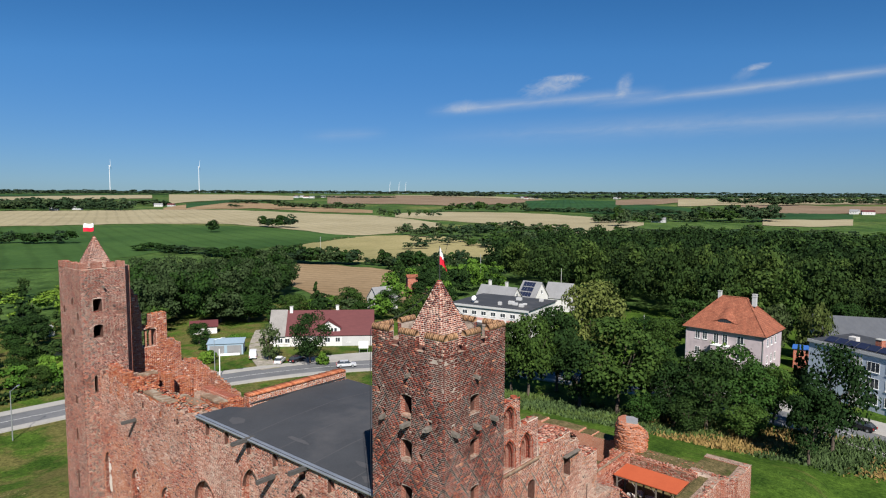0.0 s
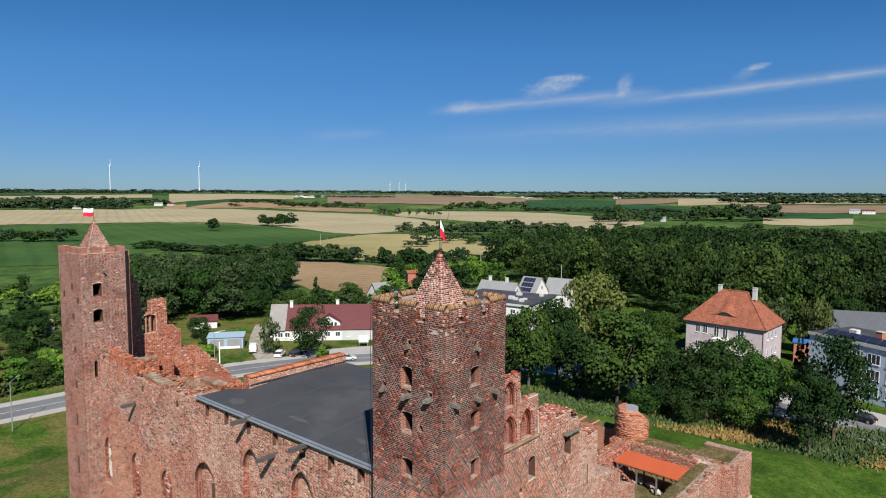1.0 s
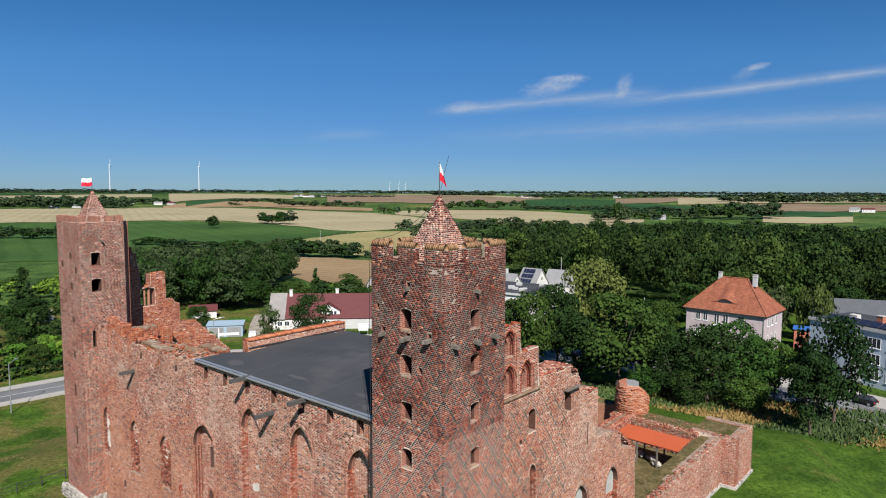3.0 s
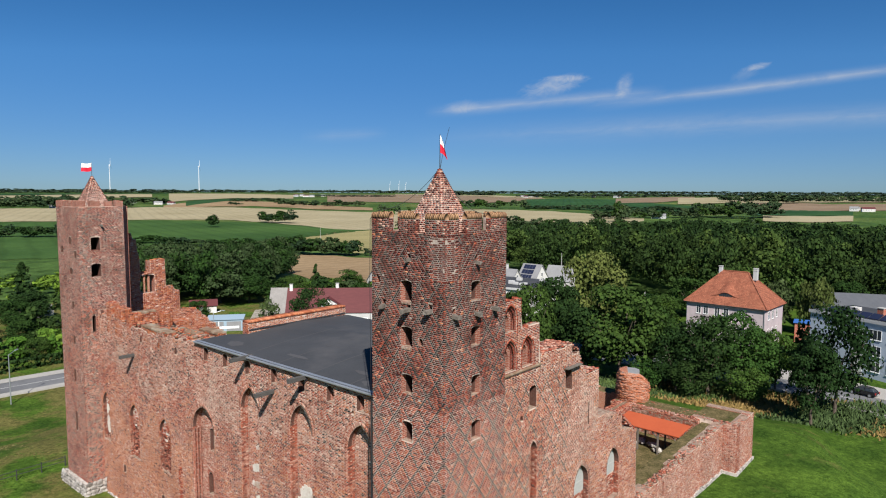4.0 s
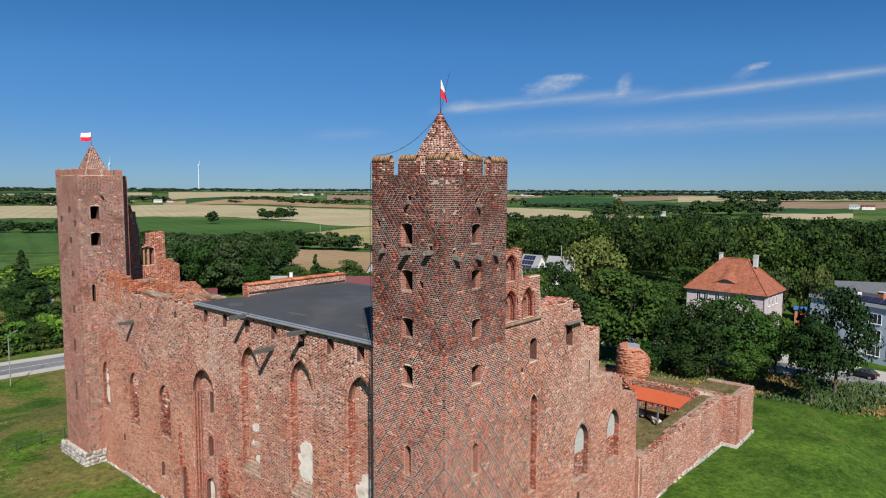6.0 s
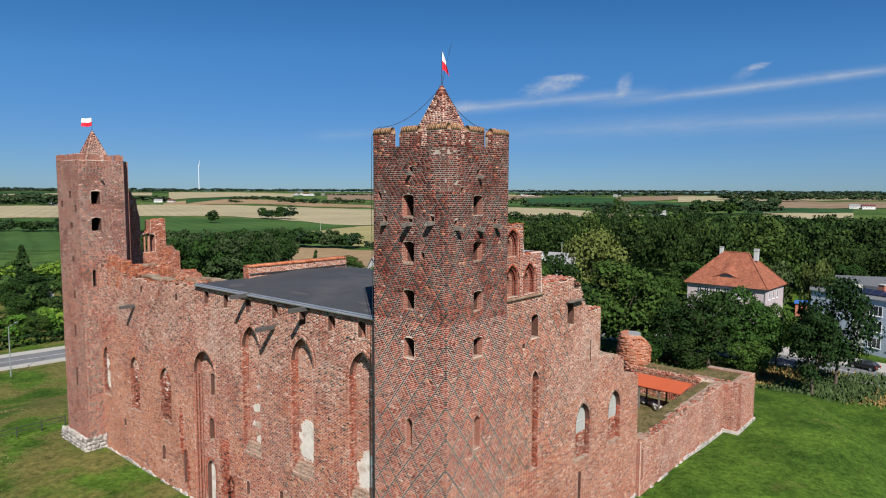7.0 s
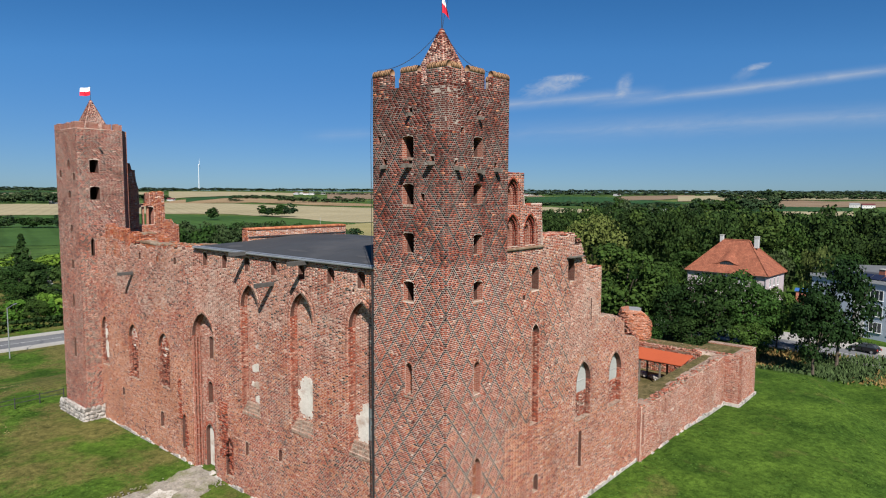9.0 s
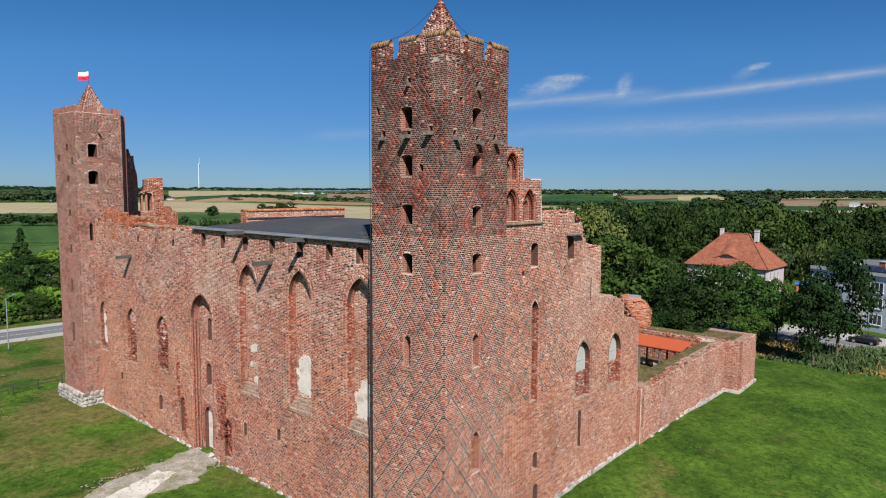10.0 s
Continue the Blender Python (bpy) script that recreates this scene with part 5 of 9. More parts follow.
def flank_wall():
    t = thing("castle_wall", "ruined stepped red brick castle flank with pointed windows", "castle wall")
    top = ragged([(5.2, 19.3), (10.3, 19.3)], 2, 0.02, 2) + ragged([(10.35, 19.85), (14.3, 19.9)], 0.9, 0.06, 3) + ragged([(14.35, 19.25), (15.3, 19.2), (15.5, 18.4), (16.35, 17.5)], 0.3, 0.12, 4) + [(16.4, 17.3), (18.3, 17.35), (18.35, 14.0)] + ragged([(18.4, 13.7), (20.4, 13.5), (22.3, 12.95)], 0.6, 0.08, 5) + ragged([(22.4, 11.6), (24.4, 11.2), (25.1, 10.7)], 0.5, 0.15, 6) + [(25.2, 8.0), (25.3, 5.3)]
    outline = [(25.3, -1.2), (5.2, -1.2)] + top
    win = [(16.05, 6.8, 10.85, 1.02, 1.45), (21.0, 6.6, 10.62, 1.02, 1.45)]
    tall_slit = pointed(9.68, 8.1, 14.52, 0.45, 0.7)
    upper = segmental(9.55, 16.65, 18.1, 0.4, 0.2)
    gap = [(13.55, 16.8), (14.4, 16.75), (14.45, 17.6), (14.2, 18.3), (13.55, 18.4)]
    small = [segmental(10.0, 3.6, 4.75, 0.26, 0.2), segmental(10.1, 1.3, 2.6, 0.3, 0.2), segmental(15.7, 3.3, 6.0, 0.22, 0.15), [(8.15, 16.2), (8.5, 16.15), (8.45, 16.5), (8.2, 16.45)], [(13.0, 16.2), (13.3, 16.15), (13.25, 16.45)], segmental(16.9, 13.6, 15.3, 0.08, 0.05)]
    niches = [pointed(*a) for a in win]
    # reveals coloured dark in place of the shade within the openings
    part("wall", slab(FLANK, outline, niches + [tall_slit, upper, gap] + small, -0.0015, 0.45), [mortar_wall, brick_shade, rubble], t)
    part("wall", slab(Face((0, 0.9 + 0.45, 0), (1, 0, 0), (0, -1, 0)), outline, [gap, upper], -0.0015, 1.5), [mortar_wall, brick_shade, rubble], t)
    inner = Face((0, 0.9 + 0.45, 0), (1, 0, 0), (0, -1, 0))
    sets = []

    def keep(u, z):
        ok = inside(outline, u, z)
        for h in niches + [tall_slit, upper, gap] + small:
            ok &= ~inside(h, u, z)
        return ok

    def pick(u, z, q):
        pale = np.clip((u - 9.0) / 7, 0.1, 0.8) * np.where(z > 10 + 0.3 * (u - 10), 1.0, 0.4) + np.where(np.hypot(u - 15.5, (z - 14) * 0.7) < 2.2, 0.4, 0)
        return np.where(q < pale, 2, np.where(q > np.where(z < 12, 0.62, 0.8), 3, 0))

    strong = lambda u, z: np.where((u < 14) & (z > 8.5) & (z < 18.6), np.where(u < 10, 0.9, 0.7), 0.05)
    sets.append(lay_bricks(FLANK, 5.2, 25.25, -0.3, 20.0, keep, pick, lozenge=(1.2, strong), gaps=0.001, seed=151))
    sets.append(lay_bricks(inner, 9.2, 10.2, 8.1, 14.6, lambda u, z: inside(tall_slit, u, z), lambda u, z, q: np.where(q < 0.3, 3, 0), gaps=0.06, seed=152))
    for k, (x, z0, z1, half, rise) in enumerate(win):
        sets.append(arch_bricks(FLANK, x, z1, half, rise, 0.0, 160 + k, 0.28, 2, 2.2))
        cut = 8.6 if k == 0 else 8.4
        head = pointed(x, cut, z1 - 0.02, half - 0.01, rise)
        part("plaster_panel", slab(inner, head, [], 0.06, 0.06), [grey_plaster] * 3, t, "smooth grey plaster in the window head")
        part("plaster_ridge", boxed(x - half + 0.03, x + half * 0.7, 0.9 + 0.45 - 0.11, 0.9 + 0.45 - 0.05, z1 - rise + 0.0, z1 - rise + 0.05, 0.01), grey_plaster, t)
        sets.append(lay_bricks(inner, x - half, x + half, z0, cut, lambda u, z: np.ones(np.shape(u), bool), lambda u, z, q: np.where(q < 0.55, 2, 0), front=0.1, gaps=0.18, seed=162 + k))
        part("sill", boxed(x - half, x + half, 0.9 - 0.02, 0.9 + 0.4, z0 - 0.06, z0 + 0.05, 0.02), rubble, t, "crumbling brick sill")
    for x, z0, z1, half, rise in win + [(9.68, 8.1, 14.52, 0.45, 0.7)]:
        jamb = Face((x + half, 0.9, 0), (0, 1, 0), (-1, 0, 0))
        sets.append(lay_bricks(jamb, 0.0, 0.45, z0, z1 - rise, lambda u, z: np.ones(np.shape(u), bool), lambda u, z, q: np.where(q < 0.6, 2, 0), front=0.004, seed=int(x * 10)))
    r = random.Random(23)
    spots = [FLANK.at(x, np.interp(x, [10.3, 14.3, 15.3, 16.4, 18.3, 18.4, 22.3, 25], [19.93, 19.93, 19.25, 17.4, 17.4, 13.65, 13.0, 10.9]) + r.uniform(-0.05, 0.04), -r.uniform(0.05, 1.8)) for x in [r.uniform(10.4, 25.0) for _ in range(900)]]
    sets.append(crumbs(spots, 9, kind=(0, 2, 2, 2), wild=0.03))
    stuff(part("brickwork", joined("brickwork", sets, BRICKS), BRICKS, t, "red bricks with burnt lozenges, paler towards the broken end"))
    # the thin gable above the cornice
    part("cornice", boxed(5.2, 10.36, 0.78, 1.6, 19.24, 19.42, 0.05), capping, t, "weathered moulded cornice")
    g = part("gable", slab(FLANK, [(10.3, 19.42), (5.2, 19.42)] + ragged([(5.2, 23.75), (8.0, 23.75)], 0.5, 0.08, 8) + [(8.15, 22.6), (8.25, 21.95)] + ragged([(8.3, 21.95), (10.15, 21.95)], 0.5, 0.07, 9) + [(10.2, 21.0)],
                           [pointed(7.02, 19.5, 21.35, 0.62, 0.95), pointed(8.9, 19.5, 21.33, 0.62, 0.95), pointed(7.02, 21.9, 23.45, 0.6, 0.9)], -0.0015, 0.3), CORE, t, "thin stepped gable with pointed arches")
    part("gable_back", slab(Face((0, 1.2, 0), (1, 0, 0), (0, -1, 0)), [(10.3, 19.42), (5.2, 19.42), (5.2, 23.6), (8.0, 23.65), (8.2, 21.9), (10.1, 21.9), (10.2, 21.0)],
                            [pointed(6.95, 19.6, 20.75, 0.24, 0.45), pointed(8.95, 19.6, 20.75, 0.24, 0.45), pointed(6.95, 21.95, 22.9, 0.28, 0.45)], -0.0015, 0.35), [brick_face, brick_face, rubble], t)
    gs = []
    gout = lambda u, z: ((u < 8.15) & (z < 23.8) | (u < 10.2) & (z < 21.95)) & ~inside(pointed(7.02, 19.5, 21.35, 0.62, 0.95), u, z) & ~inside(pointed(8.9, 19.5, 21.33, 0.62, 0.95), u, z) & ~inside(pointed(7.02, 21.9, 23.45, 0.6, 0.9), u, z)
    gs.append(lay_bricks(FLANK, 5.2, 10.2, 19.45, 23.8, gout, lambda u, z, q: np.where(q < 0.1, 3, np.where(q < 0.25, 2, np.where(q < 0.6, 6, 0))), seed=171))
    for x, z1 in ((7.02, 21.35), (8.9, 21.33), (7.02, 23.45)):
        for k, (s, d) in enumerate(((0.0, 0.02), (-0.16, -0.12), (-0.3, -0.24))):
            gs.append(arch_bricks(FLANK, x, z1 + s, 0.62 + s * 0.75, 0.95 + s, d, 175 + k, 0.13, (0, 6, 6)[k], 0.9))
    gs.append(crumbs([FLANK.at(r.uniform(6.4, 8.1), 23.75, -r.uniform(0.1, 0.5)) for _ in range(26)] + [FLANK.at(r.uniform(8.3, 10.1), 21.95, -r.uniform(0.1, 0.5)) for _ in range(26)], 10))
    stuff(part("brickwork", joined("brickwork", gs, BRICKS), BRICKS, t))
    part("plank", boxed(13.3, 15.2, 0.55, 0.85, 18.35, 18.44, 0.01, pose(0, 0, 0)), old_wood, t, "weathered plank over a gap")
    part("plinth", slab(Face((0, 0.76, 0), (1, 0, 0), (0, -1, 0)), [(25.3, -1.2), (5.3, -1.2)] + ragged([(5.3, 0.4), (9, 0.75), (15, 1.05), (25.3, 1.0)], 0.5, 0.12, 78), [], 0, 0.5), [fieldstone] * 3, t, "pale uneven field-stone footing")
    # return wall at the broken end
    part("return_wall", slab(Face((19.0, 2.0, 0), (0, 1, 0), (-1, 0, 0)), [(5.5, 0), (0, 0)] + ragged([(0, 12.7), (2.5, 12.4), (5.5, 11.6)], 0.6, 0.12, 31), [], 0, 3.2), [brick_face, brick_face, rubble], t)
    return t


LOW_Y = 0.55
LOW = Face((0, LOW_Y, 0), (1, 0, 0), (0, -1, 0))


def low_wall():
    t = thing("castle_wall", "low broken red brick curtain wall with a grassy top", "castle wall")
    outline = [(46.4, -1.2), (25.2, -1.2)] + ragged([(25.2, 5.25), (32, 5.2), (38, 5.35), (46.4, 5.45)], 0.7, 0.08, 41)
    slit = [segmental(25.7, 2.0, 4.6, 0.2, 0.15), segmental(30.3, 3.4, 4.8, 0.22, 0.15)]
    part("wall", slab(LOW, outline, slit, -0.0015, 1.1), WALL_CORE, t)
    part("wall_top", boxed(25.3, 46.4, LOW_Y + 0.75, LOW_Y + 2.3, 2.0, 5.28, 0.08), grass_top, t, "mossy dry grass along the wall head")
    sets = []

    def keep(u, z):
        ok = inside(outline, u, z)
        for h in slit:
            ok &= ~inside(h, u, z)
        return ok

    sets.append(lay_bricks(LOW, 25.3, 46.4, -0.3, 5.6, keep, lambda u, z, q: np.where(q < 0.5, 2, np.where(q > 0.86, 3, 0)), gaps=0.01, seed=181))
    r = random.Random(33)
    sets.append(crumbs([LOW.at(x, 5.2 + (x - 25) * 0.011 + r.uniform(-0.08, 0.06), -r.uniform(0.02, 0.75)) for x in [r.uniform(25.4, 46.2) for _ in range(650)]], 12, kind=(0, 2, 2, 5), wild=0.15))
    stuff(part("brickwork", joined("brickwork", sets, BRICKS), BRICKS, t))
    part("plinth", slab(Face((0, LOW_Y - 0.16, 0), (1, 0, 0), (0, -1, 0)), [(46.4, -1.2), (25.3, -1.2)] + ragged([(25.3, 0.75), (36, 0.85), (46.4, 0.5)], 0.5, 0.15, 79), [], 0, 0.5), [fieldstone] * 3, t, "pale uneven field-stone footing")
    b = thing("corner_bastion", "low square brick corner block with a flat grassy top", "castle wall")
    x0, x1, y0, y1 = 46.4, 52.3, -0.9, 4.0
    side, front = Face((x0, 0, 0), (0, 1, 0), (-1, 0, 0)), Face((0, y0, 0), (1, 0, 0), (0, -1, 0))
    tl = [(y1, -1.2), (y0, -1.2)] + ragged([(y0, 5.62), (y1, 5.6)], 0.6, 0.08, 44)
    tf = [(x1, -1.2), (x0 + 1.0, -1.2)] + ragged([(x0 + 1.0, 5.62), (x1, 5.62)], 0.6, 0.06, 45)
    part("wall", slab(side, tl, [], -0.0015, 1.0), WALL_CORE, b)
    part("wall", slab(front, tf, [], -0.0015, 1.0), WALL_CORE, b)
    part("wall", slab(Face((x1, 0, 0), (0, 1, 0), (1, 0, 0)), [(y1, -1.2), (y0 + 1, -1.2), (y0 + 1, 5.6), (y1, 5.6)], [], 0, 1.0), [brick_face, brick_face, rubble], b)
    part("fill", boxed(x0 + 0.5, x1 - 0.5, y0 + 0.5, y1, 2.0, 5.5), grass_top, b, "dry grass and moss")
    ss = [lay_bricks(side, y0, 0.9, 0.5, 5.65, lambda u, z: inside(tl, u, z), lambda u, z, q: np.where(q < 0.4, 2, 0), gaps=0.004, seed=191),
          lay_bricks(front, x0, x1, 0.5, 5.7, lambda u, z: z < 5.6, lambda u, z, q: np.where(q < 0.5, 2, np.where(q > 0.9, 3, 0)), gaps=0.003, seed=192)]
    ss.append(crumbs([Vector((r.uniform(x0, x1), r.uniform(y0, y0 + 0.9), 5.58)) for _ in range(60)] + [Vector((r.uniform(x0, x0 + 0.9), r.uniform(y0, y1), 5.58)) for _ in range(60)], 13, kind=(0, 2, 5), wild=0.15))
    stuff(part("brickwork", joined("brickwork", ss, BRICKS), BRICKS, b))
    part("plinth", prism([(x0 - 0.18, y0 - 0.18), (x1 + 0.18, y0 - 0.18), (x1 + 0.18, y1), (x0 - 0.18, y1)], -1.4, 0.55), fieldstone, b, "pale field-stone plinth")
    return t


def far_gable():
    """The end wall beyond the open part of the front wing."""
    t = thing("castle_wall", "broken stepped brick end wall of the roofless wing", "castle wall")
    face = Face((0, 50.0, 0), (1, 0, 0), (0, -1, 0))
    top = ragged([(5.0, 26.3), (6.3, 25.9), (7.3, 24.4)], 0.35, 0.15, 51) + [(7.4, 23.6), (7.6, 22.8), (7.65, 21.4)] + ragged([(7.7, 21.0), (8.7, 21.2), (8.75, 22.3), (10.4, 22.5)], 0.4, 0.1, 52) + [(10.45, 19.5)] + ragged([(10.5, 19.4), (11.3, 19.2), (12.0, 18.4)], 0.35, 0.12, 53) + ragged([(12.05, 16.6), (14.0, 16.4)], 0.7, 0.08, 54) + ragged([(14.1, 16.0), (16.4, 14.0), (20.0, 10.2)], 0.45, 0.25, 55)
    holes = [segmental(8.4, 18.9, 20.9, 0.8, 0.2), segmental(10.9, 12.6, 14.2, 0.9, 0.6), [(7.5, 14.2), (7.9, 14.2), (7.9, 16.2), (7.5, 16.2)]]
    outline = [(20.0, -1.0), (5.0, -1.0)] + top
    part("wall", slab(face, outline, holes, -0.0015, 1.3), [mortar_wall, brick_face, rubble], t)
    for x in (8.15, 8.65):
        part("mullion", boxed(x - 0.1, x + 0.1, 50.2, 50.5, 18.9, 20.85, 0.03), brick_inner, t, "brick mullion")
    sets = []

    def keep(u, z):
        ok = inside(outline, u, z)
        for h in holes:
            ok &= ~inside(h, u, z)
        return ok

    sets.append(lay_bricks(face, 5.0, 20.0, 9.0, 26.5, keep, lambda u, z, q: np.where(q < 0.2, 2, np.where(q < 0.72, 3, 0)), gaps=0.02, seed=201, proud=lambda u, z: np.full(np.shape(u), 0.03)))
    r = random.Random(61)
    xs, zs = zip(*[(p[0], p[1]) for p in top])
    sets.append(crumbs([face.at(x, float(np.interp(x, xs, zs)) + r.uniform(-0.1, 0.1), -r.uniform(0.1, 1.2)) for x in [r.uniform(7.6, 20) for _ in range(220)]], 14, kind=3))
    stuff(part("brickwork", joined("brickwork", sets, BRICKS), BRICKS, t))
    # broken vault and wall stubs on the wall head beside the tower
    s = thing("wall_stump", "broken stepped brick stump on the wall head", "wall")
    for k, (x0, x1, y0, y1, z0, z1) in enumerate(((1.52, 2.5, 40.6, 42.0, 16.5, 19.2), (1.52, 2.3, 42.7, 43.7, 16.5, 19.5), (1.52, 2.6, 38.6, 39.5, 16.5, 18.9), (5.6, 6.6, 41.0, 42.0, 12.5, 18.2), (1.6, 2.4, 32.0, 36.7, 12.5, 18.15), (3.0, 3.75, 29.9, 33.6, 12.5, 18.05), (4.7, 5.45, 29.3, 32.4, 12.5, 18.0),
                                                  (2.0, 3.3, 37.4, 38.2, 12.5, 18.3), (3.0, 4.6, 40.2, 41.0, 12.5, 18.6), (2.0, 3.0, 44.0, 44.9, 12.5, 18.9), (3.6, 9.5, 42.6, 43.6, 12.5, 16.9), (6.6, 11.5, 36.4, 37.3, 12.5, 15.4))):
        brick_block("stump", s, x0, x1, y0, y1, z0, z1, 400 + 3 * k, (0, 2, 3, 3), max(z0, z1 - 3.6))
        if k in (4, 5, 6, 8):
            n = max(2, int((y1 - y0) / 0.9))
            for i in range(n):
                a, b = y0 + (y1 - y0) * i / n, y0 + (y1 - y0) * (i + 0.96) / n
                part("capstone", boxed(x0 - r.uniform(0.02, 0.1), x1 + r.uniform(0.02, 0.1), a, b, z1 - 0.12 + r.uniform(-0.05, 0.03), z1 + 0.08 + r.uniform(-0.04, 0.05), 0.03), capping, s, "weathered brown capstone")
    # the wing's inner wall, fallen to a low line, and the rubble floor inside
    w = thing("castle_wall", "low inner brick wall of the front wing", "castle wall")
    part("wall", boxed(14.2, 15.4, 5.0, 50.0, -1.0, 13.0, 0.05), brick_face, w)
    part("wall", boxed(14.2, 15.4, 5.0, 25.3, 12.9, 18.6, 0.05), brick_face, w)
    part("wall", boxed(3.4, 14.3, 25.4, 26.6, -1.0, 18.1, 0.05), brick_face, w)
    f = thing("vault_floor", "rubble and earth over the lower vaults of the roofless wing", "floor", kind="structure")
    part("rubble_floor", boxed(3.0, 14.3, 26.4, 50.0, 10.5, 12.6, 0.1), rubble, f)
    return t


def back_walls():
    w = thing("castle_wall", "low broken back wall with a mossy top", "castle wall")
    r = random.Random(71)
    for x0, x1, y0, y1, z1 in ((49.0, 51.0, 13.4, 27.0, 5.4), (30.0, 50.0, 27.0, 28.6, 4.2)):
        part("wall", slab(Face((x0, 0, 0), (0, 1, 0), (-1, 0, 0)), [(y1, -1.2), (y0, -1.2)] + ragged([(y0, z1), (y1, z1)], 0.6, 0.12, int(y0)), [], 0, x1 - x0), [brick_inner, brick_inner, grass_top], w)
    brick_block("wall", w, 46.0, 48.9, 3.0, 13.3, -1.2, 5.5, 470, (0, 2, 2, 5), 2.4)
    part("wall_top", boxed(46.6, 49.1, 3.2, 13.0, 4.0, 5.52, 0.06), grass_top, w, "mossy dry grass along the wall head")
    brick_block("wall", w, 26.0, 45.4, 10.4, 12.0, 1.0, 5.95, 475, (0, 2, 2), 2.4)
    part("ledge", boxed(26.0, 45.2, 10.9, 11.15, 5.9, 6.08, 0.03), capping, w, "grey weathered ledge along the wall head")
    brick_block("wall", w, 25.4, 33.0, 4.6, 5.6, 1.0, 4.6, 480, (0, 2, 5), 2.4)
    stuff(part("loose_bricks", joined("loose_bricks", [crumbs([Vector((r.uniform(46.1, 46.7), r.uniform(3.2, 12.5), 5.52)) for _ in range(120)], 15, kind=2)], BRICKS), BRICKS, w))
    # the round stump of a turret
    t = thing("turret_stump", "round ragged stump of a brick turret with a flat grey cap", "tower")
    bm = bmesh.new()
    n, rows = 22, 30
    cx, cy = 48.3, 11.6
    rings = []
    for j in range(rows + 1):
        z = 4.6 + 4.4 * j / rows
        grow = 1.72 + 0.2 * math.sin(j / rows * 2.6) - 0.35 * max(0, j / rows - 0.8) * 5 * 0.5
        rings.append([bm.verts.new((cx + (grow + r.uniform(-0.09, 0.09)) * math.cos(6.283 * i / n), cy + (grow + r.uniform(-0.09, 0.09)) * math.sin(6.283 * i / n), z + r.uniform(-0.03, 0.03) - 1.3 * max(0, math.cos(6.283 * i / n + 0.7)) * max(0, j / rows - 0.6) / 0.4)) for i in range(n)])
    for p, q in zip(rings, rings[1:]):
        for i in range(n):
            bm.faces.new((p[i], p[(i + 1) % n], q[(i + 1) % n], q[i]))
    bm.faces.new(rings[-1])
    part("stump", bm, brick_inner, t)
    spots = []
    for _ in range(900):
        a, j = r.uniform(0, 6.283), r.randrange(40)
        fall = 1.3 * max(0, math.cos(a + 0.7)) * max(0, j / 40 - 0.55) / 0.45
        z = 4.8 + 0.1 * j - fall
        reach = 1.74 - 0.05 * math.cos(j * 0.16) + r.uniform(-0.05, 0.06)
        spots.append(Vector((cx + reach * math.cos(a), cy + reach * math.sin(a), z)))
    stuff(part("brickwork", joined("brickwork", [crumbs(spots, 16, (0.34, 0.3, 0.085), 3)], BRICKS), BRICKS, t, "broken bricks laid in uneven rings"))
    part("cap", prism([(cx + 1.35 * math.cos(6.283 * i / 9) - 0.25, cy + 1.1 * math.sin(6.283 * i / 9) + 0.3) for i in range(9)], 8.65, 8.98), grey_roof, t, "flat grey-brown mortar cap")
    # canopy with a red roof inside the low walls
    c = thing("canopy", "open timber canopy with a bright orange-red sheet roof", "canopy")
    roof = [(40.8, 10.2, 5.15), (43.1, 9.7, 5.8), (42.9, 2.7, 5.8), (40.6, 3.1, 5.15)]
    bm = bmesh.new()
    a, b = [bm.verts.new(p) for p in roof], [bm.verts.new((x, y, z - 0.08)) for x, y, z in roof]
    bm.faces.new(a)
    bm.faces.new(b[::-1])
    for i in range(4):
        bm.faces.new((a[i], a[(i + 1) % 4], b[(i + 1) % 4], b[i]))
    part("roof_sheet", bm, red_sheet, c)
    for y in (3.3, 5.4, 7.6, 9.8):
        for x, z in ((40.9, 5.05), (42.9, 5.6)):
            part("post", boxed(x - 0.08, x + 0.08, y - 0.08, y + 0.08, 2.6, z, 0.015), old_wood, c, "grey timber post")
        part("brace", rod((40.9, y, 4.3), (40.9, y + (0.7 if y < 9 else -0.7), 5.0), 0.06, None, 5), old_wood, c, "grey timber brace")
    part("plate", boxed(40.8, 41.0, 3.1, 10.0, 4.95, 5.07, 0.015), old_wood, c, "grey timber plate")
    # stored stones below it
    for i in range(14):
        y, x = r.uniform(3.4, 9.4), r.uniform(41.1, 42.6)
        s = r.uniform(0.25, 0.55)
        bm = bmesh.new()
        bmesh.ops.create_icosphere(bm, subdivisions=1, radius=s)
        for v in bm.verts:
            v.co = Vector((v.co.x * r.uniform(0.8, 1.2), v.co.y * r.uniform(0.8, 1.2), v.co.z * r.uniform(0.6, 1.0)))
        tagged(part("carved_stone", bm, fieldstone, None, "pale broken stone stored under the canopy", pose(x, y, 2.75 + s * 0.6)), category="stone", group="stones under the canopy")
    return w


# ---- the land ----
def smooth(a, b, x):
    t = np.clip((np.asarray(x, float) - a) / (b - a), 0, 1)
    return t * t * (3 - 2 * t)


